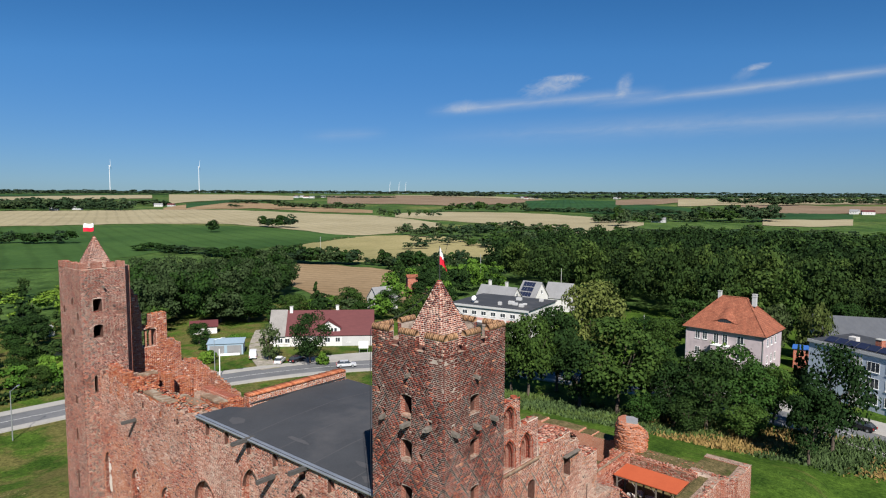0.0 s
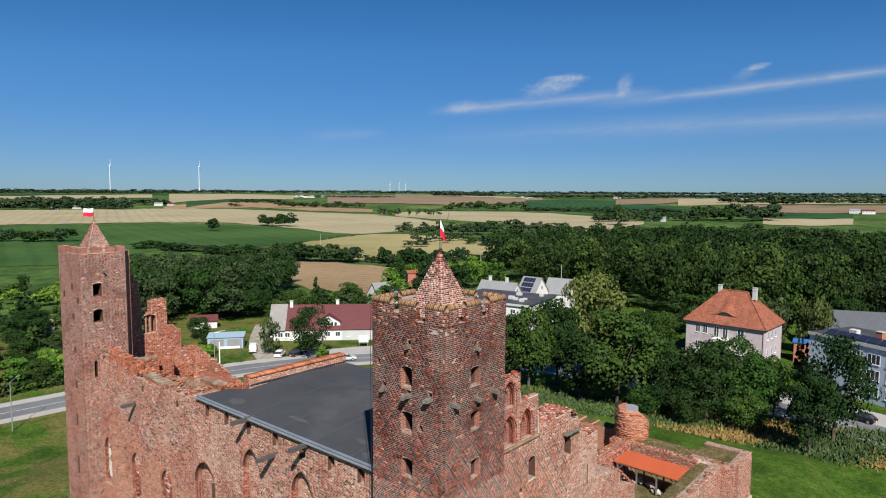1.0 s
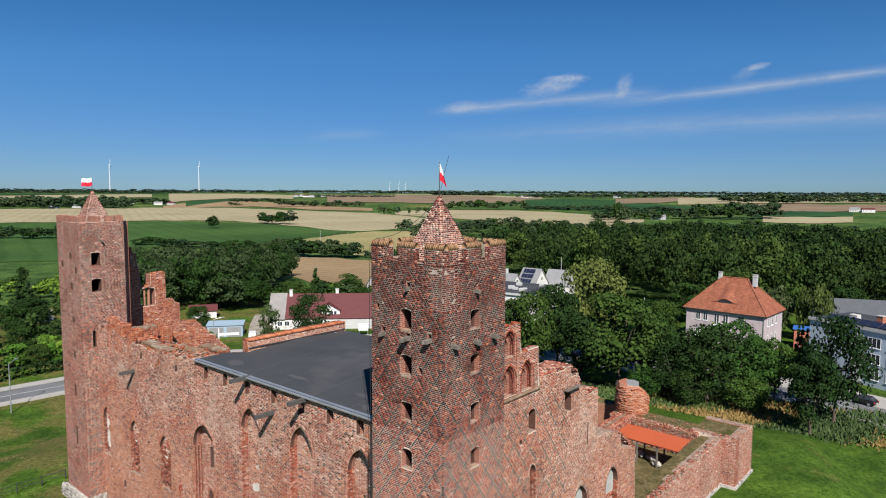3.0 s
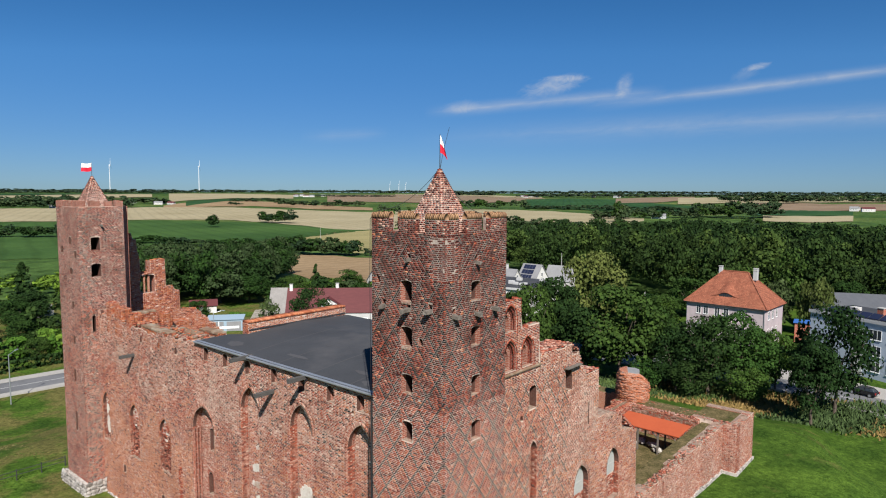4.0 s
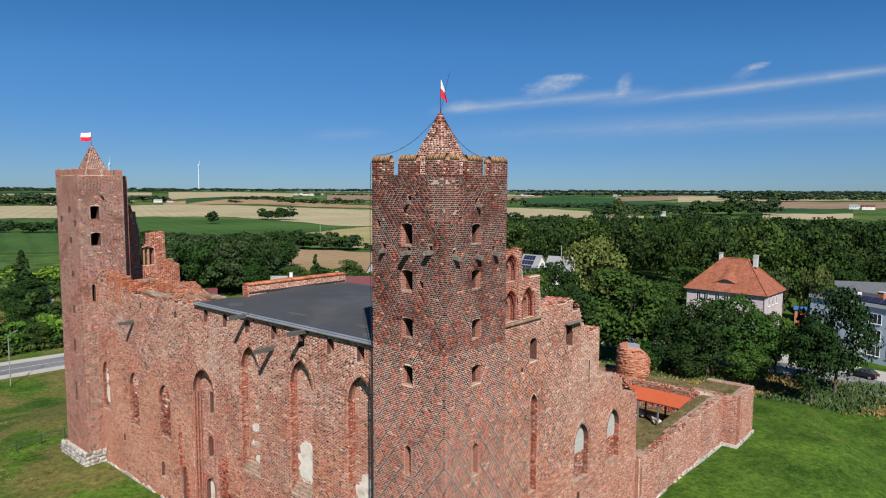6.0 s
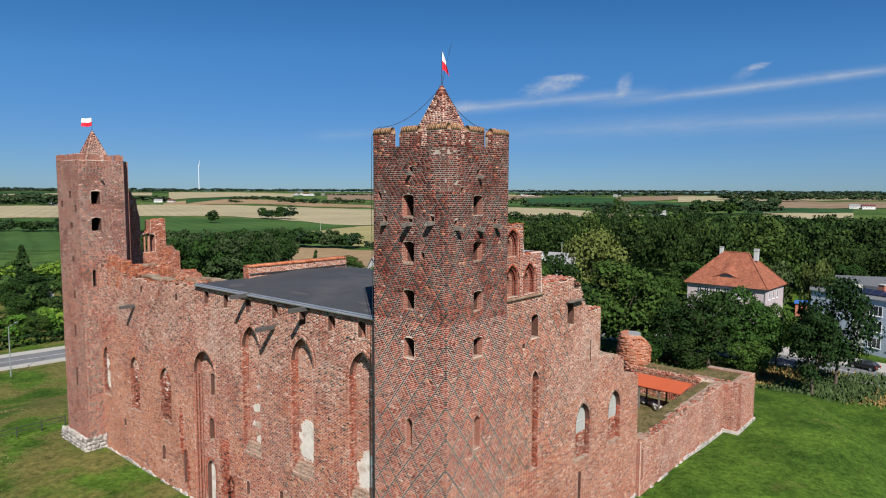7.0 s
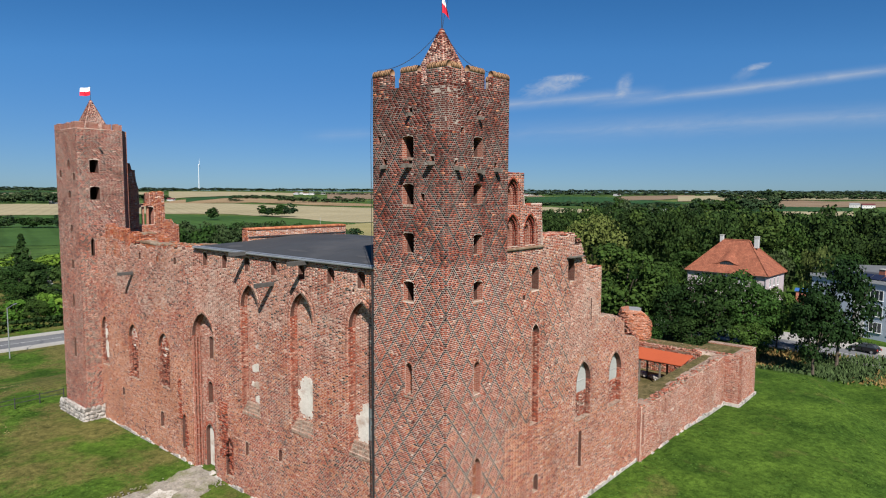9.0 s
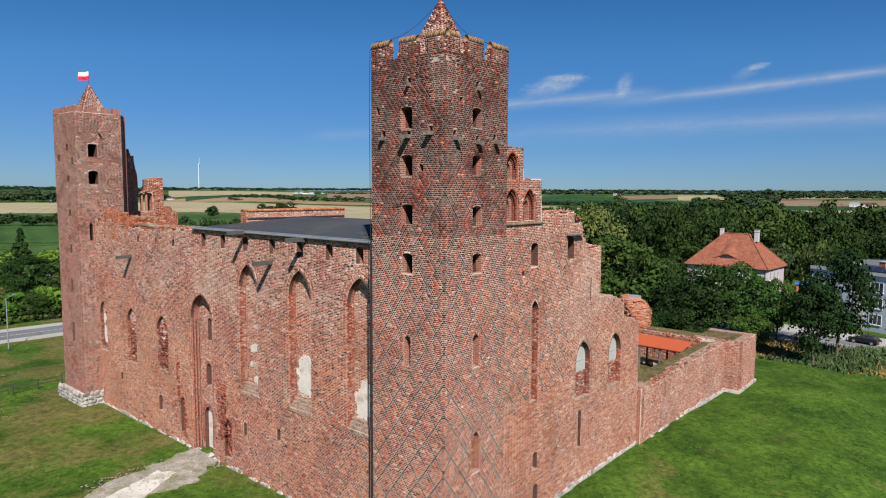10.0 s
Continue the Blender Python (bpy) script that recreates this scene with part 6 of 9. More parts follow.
def ground_z(x, y):
    """The castle mound, the terrace of road and houses below it, the valley and the far plain that climbs to the horizon."""
    x, y = np.asarray(x, float), np.asarray(y, float)
    d = np.hypot(np.maximum(np.maximum(-x, x - 51), 0), np.maximum(np.maximum(-y, y - 51), 0))
    far = np.hypot(x - 25, y - 25)
    south = smooth(1.0, 9.0, -y) * smooth(30, 52, x)
    z = 0.25 - 4.6 * smooth(8, 36 - 15 * south, d) - 6.6 * smooth(130, 330, far)
    # a low bank against the foot of the flank
    z = z + 0.5 * smooth(6, 15, x) * (1 - smooth(33, 45, x)) * (1 - smooth(0.5, 6.0, -y)) * (y < 3)
    return z + 9.0 * smooth(700, 2400, far) + 22.0 * smooth(1500, 4900, far)


def two_tone(name, a, b, scale, fine, rough=0.95, relief=0.03, dry=None, dry_scale=0.05, dry_at=0.5, lean=0.0):
    """Ground cover: two greens or earths in patches, with fine tufts, and dry patches where given."""
    m, n, l, bs = material(name, rough)
    bs.inputs["Specular IOR Level"].default_value = 0.05
    p, q, t = noise_of(n, l, scale, 6, 0.65), noise_of(n, l, fine, 4, 0.75), noise_of(n, l, fine * 6, 3, 0.8)
    r = ramp(n, [(0.36, a), (0.64, b)])
    l.new(p.outputs["Fac"], r.inputs[0])
    colour = r.outputs[0]
    if dry:
        d = noise_of(n, l, dry_scale, 6, 0.6)
        k = ramp(n, [(dry_at, (0, 0, 0)), (dry_at + 0.13, (0.85, 0.85, 0.85))])
        amount = d.outputs["Fac"]
        if lean:
            c, x = n.new("ShaderNodeTexCoord"), n.new("ShaderNodeSeparateXYZ")
            l.new(c.outputs["Object"], x.inputs[0])
            side = n.new("ShaderNodeMath")
            side.operation = "SUBTRACT"
            l.new(x.outputs[1], side.inputs[0])
            l.new(x.outputs[0], side.inputs[1])
            span = n.new("ShaderNodeMapRange")
            span.inputs["From Min"].default_value, span.inputs["From Max"].default_value = -40, 45
            span.inputs["To Min"].default_value, span.inputs["To Max"].default_value = -lean, lean
            l.new(side.outputs[0], span.inputs["Value"])
            total = n.new("ShaderNodeMath")
            total.operation = "ADD"
            l.new(amount, total.inputs[0])
            l.new(span.outputs[0], total.inputs[1])
            amount = total.outputs[0]
        l.new(amount, k.inputs[0])
        colour = blend(n, l, k.outputs[0], colour, dry)
    g = ramp(n, [(0.32, (0.42, 0.47, 0.42)), (0.68, (1.42, 1.36, 1.3))])
    l.new(q.outputs["Fac"], g.inputs[0])
    colour = blend(n, l, 1.0, colour, g.outputs[0], "MULTIPLY")
    g2 = ramp(n, [(0.3, (0.6, 0.62, 0.58)), (0.7, (1.32, 1.3, 1.25))])
    l.new(t.outputs["Fac"], g2.inputs[0])
    l.new(blend(n, l, 1.0, colour, g2.outputs[0], "MULTIPLY"), bs.inputs["Base Color"])
    bumped(n, l, bs, q.outputs["Fac"], 0.7, relief)
    return m


def tilled(name, a, b, turn_deg, gap, stripe=0.35):
    """A farmed field: broad patches, tramlines along one bearing."""
    m, n, l, bs = material(name, 0.95)
    bs.inputs["Specular IOR Level"].default_value = 0.03
    c = n.new("ShaderNodeTexCoord")
    w = n.new("ShaderNodeVectorRotate")
    w.rotation_type = "Z_AXIS"
    w.inputs["Angle"].default_value = radians(turn_deg)
    l.new(c.outputs["Object"], w.inputs["Vector"])
    wave = n.new("ShaderNodeTexWave")
    wave.inputs["Scale"].default_value = 0.314 / gap
    wave.inputs["Distortion"].default_value, wave.inputs["Detail"].default_value = 1.5, 2
    l.new(w.outputs["Vector"], wave.inputs["Vector"])
    p = noise_of(n, l, 0.008, 7, 0.6)
    r = ramp(n, [(0.35, a), (0.65, b)])
    l.new(p.outputs["Fac"], r.inputs[0])
    s = ramp(n, [(0.0, (1 - stripe, 1 - stripe, 1 - stripe)), (0.3, (1, 1, 1))])
    l.new(wave.outputs["Fac"], s.inputs[0])
    colour = blend(n, l, 1.0, r.outputs[0], s.outputs[0], "MULTIPLY")
    q = noise_of(n, l, 0.35, 5, 0.75)
    g = ramp(n, [(0.3, (0.78, 0.78, 0.76)), (0.7, (1.15, 1.15, 1.15))])
    l.new(q.outputs["Fac"], g.inputs[0])
    l.new(blend(n, l, 1.0, colour, g.outputs[0], "MULTIPLY"), bs.inputs["Base Color"])
    return m


meadow = two_tone("meadow_grass", (0.030, 0.064, 0.010), (0.074, 0.132, 0.020), 0.17, 1.9, dry=(0.125, 0.110, 0.042), dry_scale=0.15, dry_at=0.50, lean=0.085)
grass_top = two_tone("dry_wall_top_grass", (0.075, 0.066, 0.030), (0.165, 0.128, 0.070), 0.9, 5, dry=(0.052, 0.068, 0.020), dry_scale=0.4, dry_at=0.56)
plain_green = two_tone("far_meadow", (0.035, 0.075, 0.02), (0.075, 0.125, 0.035), 0.006, 0.06, dry=(0.16, 0.16, 0.06), dry_scale=0.003, dry_at=0.55)
red_sheet = speckled("orange_roof_sheet", (0.33, 0.068, 0.028), (0.40, 0.088, 0.036), 0.6, 0.6, 6)
asphalt = speckled("asphalt", (0.105, 0.108, 0.115), (0.16, 0.162, 0.168), 0.15, 0.9, 3.0, 0.005, stain=(0.085, 0.087, 0.09), stain_scale=0.09)
pavement_mat = speckled("pale_paving", (0.25, 0.24, 0.225), (0.36, 0.345, 0.32), 0.3, 0.95, 4, 0.01)
gravel_mat = speckled("grey_gravel", (0.10, 0.088, 0.07), (0.40, 0.36, 0.31), 1.1, 0.95, 5.5, 0.05, stain=(0.13, 0.14, 0.05), stain_scale=0.45)
path_mat = speckled("pale_concrete_path", (0.40, 0.37, 0.33), (0.58, 0.55, 0.50), 0.7, 0.95, 5, 0.015, stain=(0.30, 0.27, 0.22), stain_scale=0.5)
road_paint = speckled("worn_road_paint", (0.45, 0.45, 0.44), (0.68, 0.68, 0.66), 0.8, 0.8, 6)


def land():
    """One sheet from the castle to the horizon, in rings that widen outwards."""
    radii = [0, 8, 14, 20] + list(np.arange(24, 120, 3.0))
    while radii[-1] < 4900:
        radii.append(radii[-1] * 1.045)
    n = 240
    R, A = np.array(radii[1:]), np.linspace(0, 2 * np.pi, n, endpoint=False)
    x, y = 25 + np.outer(R, np.cos(A)), 25 + np.outer(R, np.sin(A))
    rough = 0.03 * np.sin(x * 0.31) * np.sin(y * 0.27) + 0.02 * np.sin(x * 0.9 + y * 0.6)
    z = ground_z(x, y) + rough * (np.hypot(x - 25, y - 25) < 140)
    far = np.hypot(x - 25, y - 25)
    z += (far > 1500) * 2.2 * np.sin(x / 310) * np.sin(y / 270)
    V = np.concatenate([[[25, 25, 0.25]], np.stack([x, y, z], -1).reshape(-1, 3)])
    F, k = [], []
    for i in range(len(R) - 1):
        a = 1 + i * n + np.arange(n)
        b = 1 + i * n + (np.arange(n) + 1) % n
        F.append(np.stack([a, a + n, b + n, b], -1))
        k.append(np.full(n, 0 if R[i] < 175 else 1))
    data = mesh_of("ground", V, np.concatenate(F), [meadow, plain_green], np.concatenate(k), True)
    g = part("ground", data, None)
    return tagged(g, "rolling grassland from the castle mound to the far plain", "ground", kind="structure")


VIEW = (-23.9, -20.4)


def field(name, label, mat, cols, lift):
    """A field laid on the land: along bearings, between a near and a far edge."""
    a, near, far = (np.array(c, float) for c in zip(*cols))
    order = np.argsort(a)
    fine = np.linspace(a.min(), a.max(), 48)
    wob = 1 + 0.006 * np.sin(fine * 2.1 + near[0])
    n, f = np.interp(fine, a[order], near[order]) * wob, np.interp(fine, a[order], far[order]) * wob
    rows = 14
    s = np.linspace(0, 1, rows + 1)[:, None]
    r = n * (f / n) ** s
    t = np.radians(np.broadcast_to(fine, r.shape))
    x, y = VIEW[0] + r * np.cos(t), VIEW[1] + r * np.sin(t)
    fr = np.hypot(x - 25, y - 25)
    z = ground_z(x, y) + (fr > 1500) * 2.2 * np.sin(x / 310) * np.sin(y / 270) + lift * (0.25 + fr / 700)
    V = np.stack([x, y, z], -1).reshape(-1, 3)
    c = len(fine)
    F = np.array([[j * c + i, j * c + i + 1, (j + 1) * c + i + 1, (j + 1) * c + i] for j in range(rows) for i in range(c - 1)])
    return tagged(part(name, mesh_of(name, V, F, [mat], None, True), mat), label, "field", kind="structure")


wheat = tilled("ripe_wheat", (0.265, 0.228, 0.140), (0.335, 0.292, 0.187), 22, 16, 0.12)
stubble = tilled("tan_stubble", (0.23, 0.16, 0.092), (0.30, 0.215, 0.128), -12, 9, 0.2)
earth = tilled("brown_field", (0.175, 0.125, 0.085), (0.235, 0.172, 0.118), 40, 12, 0.15)
crop = tilled("green_crop", (0.032, 0.070, 0.020), (0.056, 0.108, 0.030), 15, 18, 0.15)
beet = tilled("dark_green_crop", (0.020, 0.055, 0.022), (0.035, 0.085, 0.03), 60, 20, 0.2)
hay = tilled("mown_hay", (0.22, 0.20, 0.09), (0.33, 0.28, 0.14), -30, 11, 0.25)


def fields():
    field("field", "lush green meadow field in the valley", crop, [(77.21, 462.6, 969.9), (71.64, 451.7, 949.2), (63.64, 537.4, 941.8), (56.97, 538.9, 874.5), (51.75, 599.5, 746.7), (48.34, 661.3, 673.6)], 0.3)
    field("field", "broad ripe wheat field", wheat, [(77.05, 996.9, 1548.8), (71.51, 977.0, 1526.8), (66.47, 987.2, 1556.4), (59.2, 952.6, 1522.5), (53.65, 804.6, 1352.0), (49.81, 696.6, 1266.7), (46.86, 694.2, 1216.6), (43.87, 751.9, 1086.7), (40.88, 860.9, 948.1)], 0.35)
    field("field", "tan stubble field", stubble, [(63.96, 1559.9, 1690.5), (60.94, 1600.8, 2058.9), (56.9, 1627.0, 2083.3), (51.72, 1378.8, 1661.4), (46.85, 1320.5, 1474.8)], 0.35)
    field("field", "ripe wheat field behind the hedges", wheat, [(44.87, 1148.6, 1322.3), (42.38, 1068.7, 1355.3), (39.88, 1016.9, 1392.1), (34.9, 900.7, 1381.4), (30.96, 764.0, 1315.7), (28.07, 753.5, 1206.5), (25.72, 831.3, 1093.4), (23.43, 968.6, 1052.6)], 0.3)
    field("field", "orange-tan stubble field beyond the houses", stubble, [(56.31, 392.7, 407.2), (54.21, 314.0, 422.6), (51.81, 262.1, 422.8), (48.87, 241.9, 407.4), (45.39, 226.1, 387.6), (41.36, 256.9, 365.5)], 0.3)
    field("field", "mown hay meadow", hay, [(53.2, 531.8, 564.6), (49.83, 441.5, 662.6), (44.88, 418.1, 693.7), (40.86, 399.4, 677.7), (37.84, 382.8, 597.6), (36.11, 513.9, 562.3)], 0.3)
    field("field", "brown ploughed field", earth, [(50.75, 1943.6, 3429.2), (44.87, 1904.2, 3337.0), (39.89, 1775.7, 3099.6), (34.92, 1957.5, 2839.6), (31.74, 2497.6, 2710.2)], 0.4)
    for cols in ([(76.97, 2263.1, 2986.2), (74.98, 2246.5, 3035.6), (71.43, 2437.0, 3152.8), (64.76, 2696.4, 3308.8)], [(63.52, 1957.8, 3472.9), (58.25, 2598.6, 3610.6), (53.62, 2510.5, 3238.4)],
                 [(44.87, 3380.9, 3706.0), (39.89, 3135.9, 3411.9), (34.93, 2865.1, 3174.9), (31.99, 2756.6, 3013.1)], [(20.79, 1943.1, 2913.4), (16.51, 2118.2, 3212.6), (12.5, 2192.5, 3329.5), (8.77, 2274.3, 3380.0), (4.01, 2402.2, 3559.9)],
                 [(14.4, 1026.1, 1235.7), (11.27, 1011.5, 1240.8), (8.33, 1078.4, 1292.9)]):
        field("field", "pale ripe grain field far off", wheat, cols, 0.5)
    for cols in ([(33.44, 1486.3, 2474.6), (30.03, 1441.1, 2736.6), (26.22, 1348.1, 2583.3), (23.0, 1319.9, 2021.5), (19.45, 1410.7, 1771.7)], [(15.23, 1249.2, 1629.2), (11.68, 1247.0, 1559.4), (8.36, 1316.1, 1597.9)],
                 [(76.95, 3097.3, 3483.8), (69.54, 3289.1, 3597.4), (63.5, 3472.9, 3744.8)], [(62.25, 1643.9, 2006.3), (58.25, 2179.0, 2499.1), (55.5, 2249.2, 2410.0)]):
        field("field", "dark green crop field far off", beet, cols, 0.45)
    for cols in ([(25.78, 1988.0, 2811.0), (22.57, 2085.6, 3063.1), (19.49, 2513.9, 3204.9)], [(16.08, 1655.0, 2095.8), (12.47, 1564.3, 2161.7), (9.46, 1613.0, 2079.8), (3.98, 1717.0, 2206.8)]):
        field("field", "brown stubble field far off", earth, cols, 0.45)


def ribbon(line, left, right, lift, bm=None, skirt=0.0):
    """A strip along a line of points, from left to right of it in metres, on the land."""
    bm = bm or bmesh.new()
    pts = []
    for a, b in zip(line, line[1:]):
        n = max(2, int(math.dist(a, b) / 4))
        pts += [(a[0] + (b[0] - a[0]) * i / n, a[1] + (b[1] - a[1]) * i / n) for i in range(n)]
    pts.append(line[-1])
    for _ in range(6):
        pts = [pts[0]] + [((p[0] + 2 * q[0] + r[0]) / 4, (p[1] + 2 * q[1] + r[1]) / 4) for p, q, r in zip(pts, pts[1:], pts[2:])] + [pts[-1]]
    prev = None
    for i, p in enumerate(pts):
        q, o = pts[min(i + 1, len(pts) - 1)], pts[max(i - 1, 0)]
        d = Vector((q[0] - o[0], q[1] - o[1])).normalized()
        nrm = Vector((-d.y, d.x))
        row = []
        for s in (left, right):
            x, y = p[0] + nrm.x * s, p[1] + nrm.y * s
            row.append(bm.verts.new((x, y, float(ground_z(p[0], p[1])) + lift)))
        if skirt:
            row = [bm.verts.new(row[0].co - Vector((0, 0, skirt)))] + row + [bm.verts.new(row[1].co - Vector((0, 0, skirt)))]
        if prev:
            for j in range(len(row) - 1):
                bm.faces.new((prev[j], prev[j + 1], row[j + 1], row[j]))
        prev = row
    return bm


ROAD = [(-40, 112), (8, 109), (20, 108), (50, 104.5), (66, 97.5), (79, 90), (91, 75), (98, 58), (101.5, 42), (103.5, 20), (103.5, 4), (101, -6), (92, -24), (70, -60)]


def roads():
    tagged(part("road", ribbon(ROAD, 3.6, -3.6, 0.16, None, 0.3), asphalt), "grey asphalt road curving round the castle mound", "road", kind="structure")
    tagged(part("pavement", ribbon(ROAD, 6.0, 3.7, 0.28, None, 0.5), pavement_mat), "pale paved footway along the road", "pavement", kind="structure")
    tagged(part("pavement", ribbon(ROAD, -3.7, -5.4, 0.26, None, 0.5), pavement_mat), "pale paved footway along the castle side of the road", "pavement", kind="structure")
    tagged(part("road_line", ribbon(ROAD, 0.07, -0.07, 0.166), road_paint), "worn white centre line on the asphalt", "road marking", kind="structure")
    tagged(part("road", ribbon([(60, 103), (63, 112), (70, 124), (83, 140)], 2.2, -2.2, 0.2, None, 0.3), gravel_mat), "pale unpaved lane leaving the road", "lane", kind="structure")
    tagged(part("forecourt", ribbon([(66, 101), (76, 98), (88, 90), (97, 78)], 5.5, 0.6, 0.24, None, 0.4), pavement_mat), "pale paved forecourt beside the road", "pavement", kind="structure")
    tagged(part("forecourt", ribbon([(108, 20), (110, 8), (108, -6), (104, -16)], 4.0, -3.0, 0.22, None, 0.4), pavement_mat), "pale paved forecourt by the houses", "pavement", kind="structure")
    # worn ground and path before the portal
    def patch(name, label, kind, mat, rim, z, seed, amp=0.14):
        r = random.Random(seed)
        pts = []
        for p, q in zip(rim, rim[1:] + rim[:1]):
            n = max(1, int(math.dist(p, q) / 0.45))
            pts += [(p[0] + (q[0] - p[0]) * i / n + r.uniform(-amp, amp), p[1] + (q[1] - p[1]) * i / n + r.uniform(-amp, amp)) for i in range(n)]
        from mathutils.geometry import tessellate_polygon
        bm = bmesh.new()
        top, low = [bm.verts.new((*p, z)) for p in pts], [bm.verts.new((*p, 0.0)) for p in pts]
        for tri in tessellate_polygon([[Vector((*p, 0)) for p in pts]]):
            bm.faces.new([top[i] for i in tri])
        for i in range(len(pts)):
            bm.faces.new((top[i], top[i - 1], low[i - 1], low[i]))
        bmesh.ops.recalc_face_normals(bm, faces=bm.faces)
        tagged(part(name, bm, mat), label, kind, kind="structure")

    patch("gravel_patch", "bare grey gravel and stones before the portal", "gravel", gravel_mat, [(1.35, 28.0), (-0.6, 27.6), (-3.2, 26.9), (-5.4, 26.9), (-8.0, 25.6), (-7.4, 23.6), (-4.8, 23.0), (-3.4, 22.2), (-1.6, 22.2), (-0.4, 23.0), (1.35, 24.6)], 0.34, 1, 0.3)
    q = random.Random(8)
    spots = [Vector((1.2 - 8.5 * q.random() ** 1.6, 25.3 + q.uniform(-2.3, 2.3), 0.35)) for _ in range(420)]
    tagged(part("loose_stones", joined("loose_stones", [crumbs(spots, 3, (0.13, 0.11, 0.06))], [gravel_mat]), None), "small pale loose stones on the gravel", "stones", kind="stuff")
    patch("path", "pale concrete path to the portal", "path", path_mat, [(-2.6, 25.9), (-1.8, 24.6), (-4.9, 22.6), (-10.0, 19.4), (-18.0, 14.6), (-19.0, 16.4), (-11.0, 21.3), (-6.9, 24.2)], 0.37, 2)
    tagged(part("courtyard", boxed(15.0, 48.5, 1.5, 50.0, -0.5, 2.6), grass_top), "dry grass courtyard inside the ruined walls", "courtyard", kind="structure")
    tagged(part("terrace", boxed(33.2, 46.0, 2.7, 3.3, 2.0, 4.9, 0.1), grass_top), "dry grassy bank behind the low wall", "bank", kind="structure")


# ---- trees ----
leaf_mid = leafy("green_leaves", (0.008736, 0.02533, 0.005242), (0.03232, 0.06814, 0.01136))
leaf_dark = leafy("dark_green_leaves", (0.007722, 0.02059, 0.005148), (0.02402, 0.05148, 0.0103))
leaf_light = leafy("yellow_green_leaves", (0.04125, 0.06, 0.012), (0.1162, 0.1387, 0.0375))
leaf_deep = leafy("deep_green_leaves", (0.0051, 0.0136, 0.0034), (0.017, 0.0374, 0.00765))
leaf_fresh = leafy("fresh_green_leaves", (0.0129, 0.03627, 0.006448), (0.04836, 0.1008, 0.01773))
leaf_grey = leafy("grey_green_leaves", (0.0187, 0.034, 0.01105), (0.051, 0.0782, 0.0272))
leaf_bright = leafy("bright_green_leaves", (0.04095, 0.091, 0.01092), (0.1047, 0.1911, 0.02275))
bark = speckled("bark", (0.05, 0.038, 0.028), (0.14, 0.11, 0.085), 3, 0.95, 14, 0.03, stretch=(1, 1, 0.25))


def crown_arrays(r, rx, rz, zc, lobes, per, leaf, shape="round", droop=0.0):
    """Leaf clumps of a crown, for a tree of height 1: cards set round many small lobes."""
    V, count = [], 0
    for i in range(lobes):
        for _ in range(30):
            p = r.uniform(-1, 1, 3)
            if np.linalg.norm(p) < 1:
                break
        p = p / max(0.001, np.linalg.norm(p)) * (np.linalg.norm(p) ** 0.45)
        if shape == "cone":
            h = r.random() ** 1.3
            a = r.uniform(0, 6.283)
            c = np.array([rx * (1 - h) * np.cos(a) * 0.8, rx * (1 - h) * np.sin(a) * 0.8, zc - rz + 2 * rz * h])
            size = rx * (0.34 * (1 - h) + 0.10)
        else:
            c = np.array([p[0] * rx * 0.74, p[1] * rx * 0.74, zc + p[2] * rz * 0.8])
            size = rx * r.uniform(0.2, 0.42)
        m = max(6, int(per * (size / (rx * 0.36)) ** 2)) if shape != "cone" else per
        d = r.normal(size=(m, 3))
        d /= np.linalg.norm(d, axis=1)[:, None]
        d[:, 2] = np.where(d[:, 2] < -0.35, -d[:, 2], d[:, 2])
        q = c + d * size * r.uniform(0.72, 1.08, m)[:, None] * np.array([1, 1, 0.8])
        q[:, 2] -= droop * size * r.random(m)
        nrm = d + r.normal(scale=0.38, size=(m, 3))
        nrm /= np.linalg.norm(nrm, axis=1)[:, None]
        t = np.cross(nrm, r.normal(size=(m, 3)))
        t /= np.linalg.norm(t, axis=1)[:, None]
        b = np.cross(nrm, t)
        s = leaf * r.uniform(0.6, 1.25, m)[:, None]
        if droop:
            b = b * 0.4 + np.array([0, 0, 1.0])
        V.append(np.stack([q - t * s - b * s * 0.35, q + t * s * 0.2 - b * s, q + t * s + b * s * 0.3, q - t * s * 0.25 + b * s], 1))
    return np.concatenate(V).reshape(-1, 3)


def crown_mesh(name, seed, rx, rz, zc, lobes, per, leaf, mat, shape="round", droop=0.0):
    V = crown_arrays(np.random.default_rng(seed), rx, rz, zc, lobes, per, leaf, shape, droop)
    return mesh_of(name, V, np.arange(len(V)).reshape(-1, 4), [mat])


def limbs_mesh(seed, rx, zc, rz, trunk_r):
    """A tapered trunk that divides into limbs."""
    r = random.Random(seed)
    bm = bmesh.new()
    fork = max(0.16, zc - rz * 0.75)
    rod((0, 0, -0.03), (0.01, 0, fork), trunk_r, trunk_r * 0.75, 8, bm)
    for i in range(7):
        a = i * 0.9 + r.random()
        out = rx * r.uniform(0.35, 0.75)
        mid = Vector((out * 0.4 * math.cos(a), out * 0.4 * math.sin(a), fork + (zc - fork) * 0.6))
        end = Vector((out * math.cos(a), out * math.sin(a), zc + rz * r.uniform(-0.1, 0.6)))
        rod((0.01, 0, fork - 0.02), mid, trunk_r * 0.5, trunk_r * 0.33, 6, bm)
        rod(mid, end, trunk_r * 0.33, trunk_r * 0.1, 5, bm)
    return bm


TREES = {}


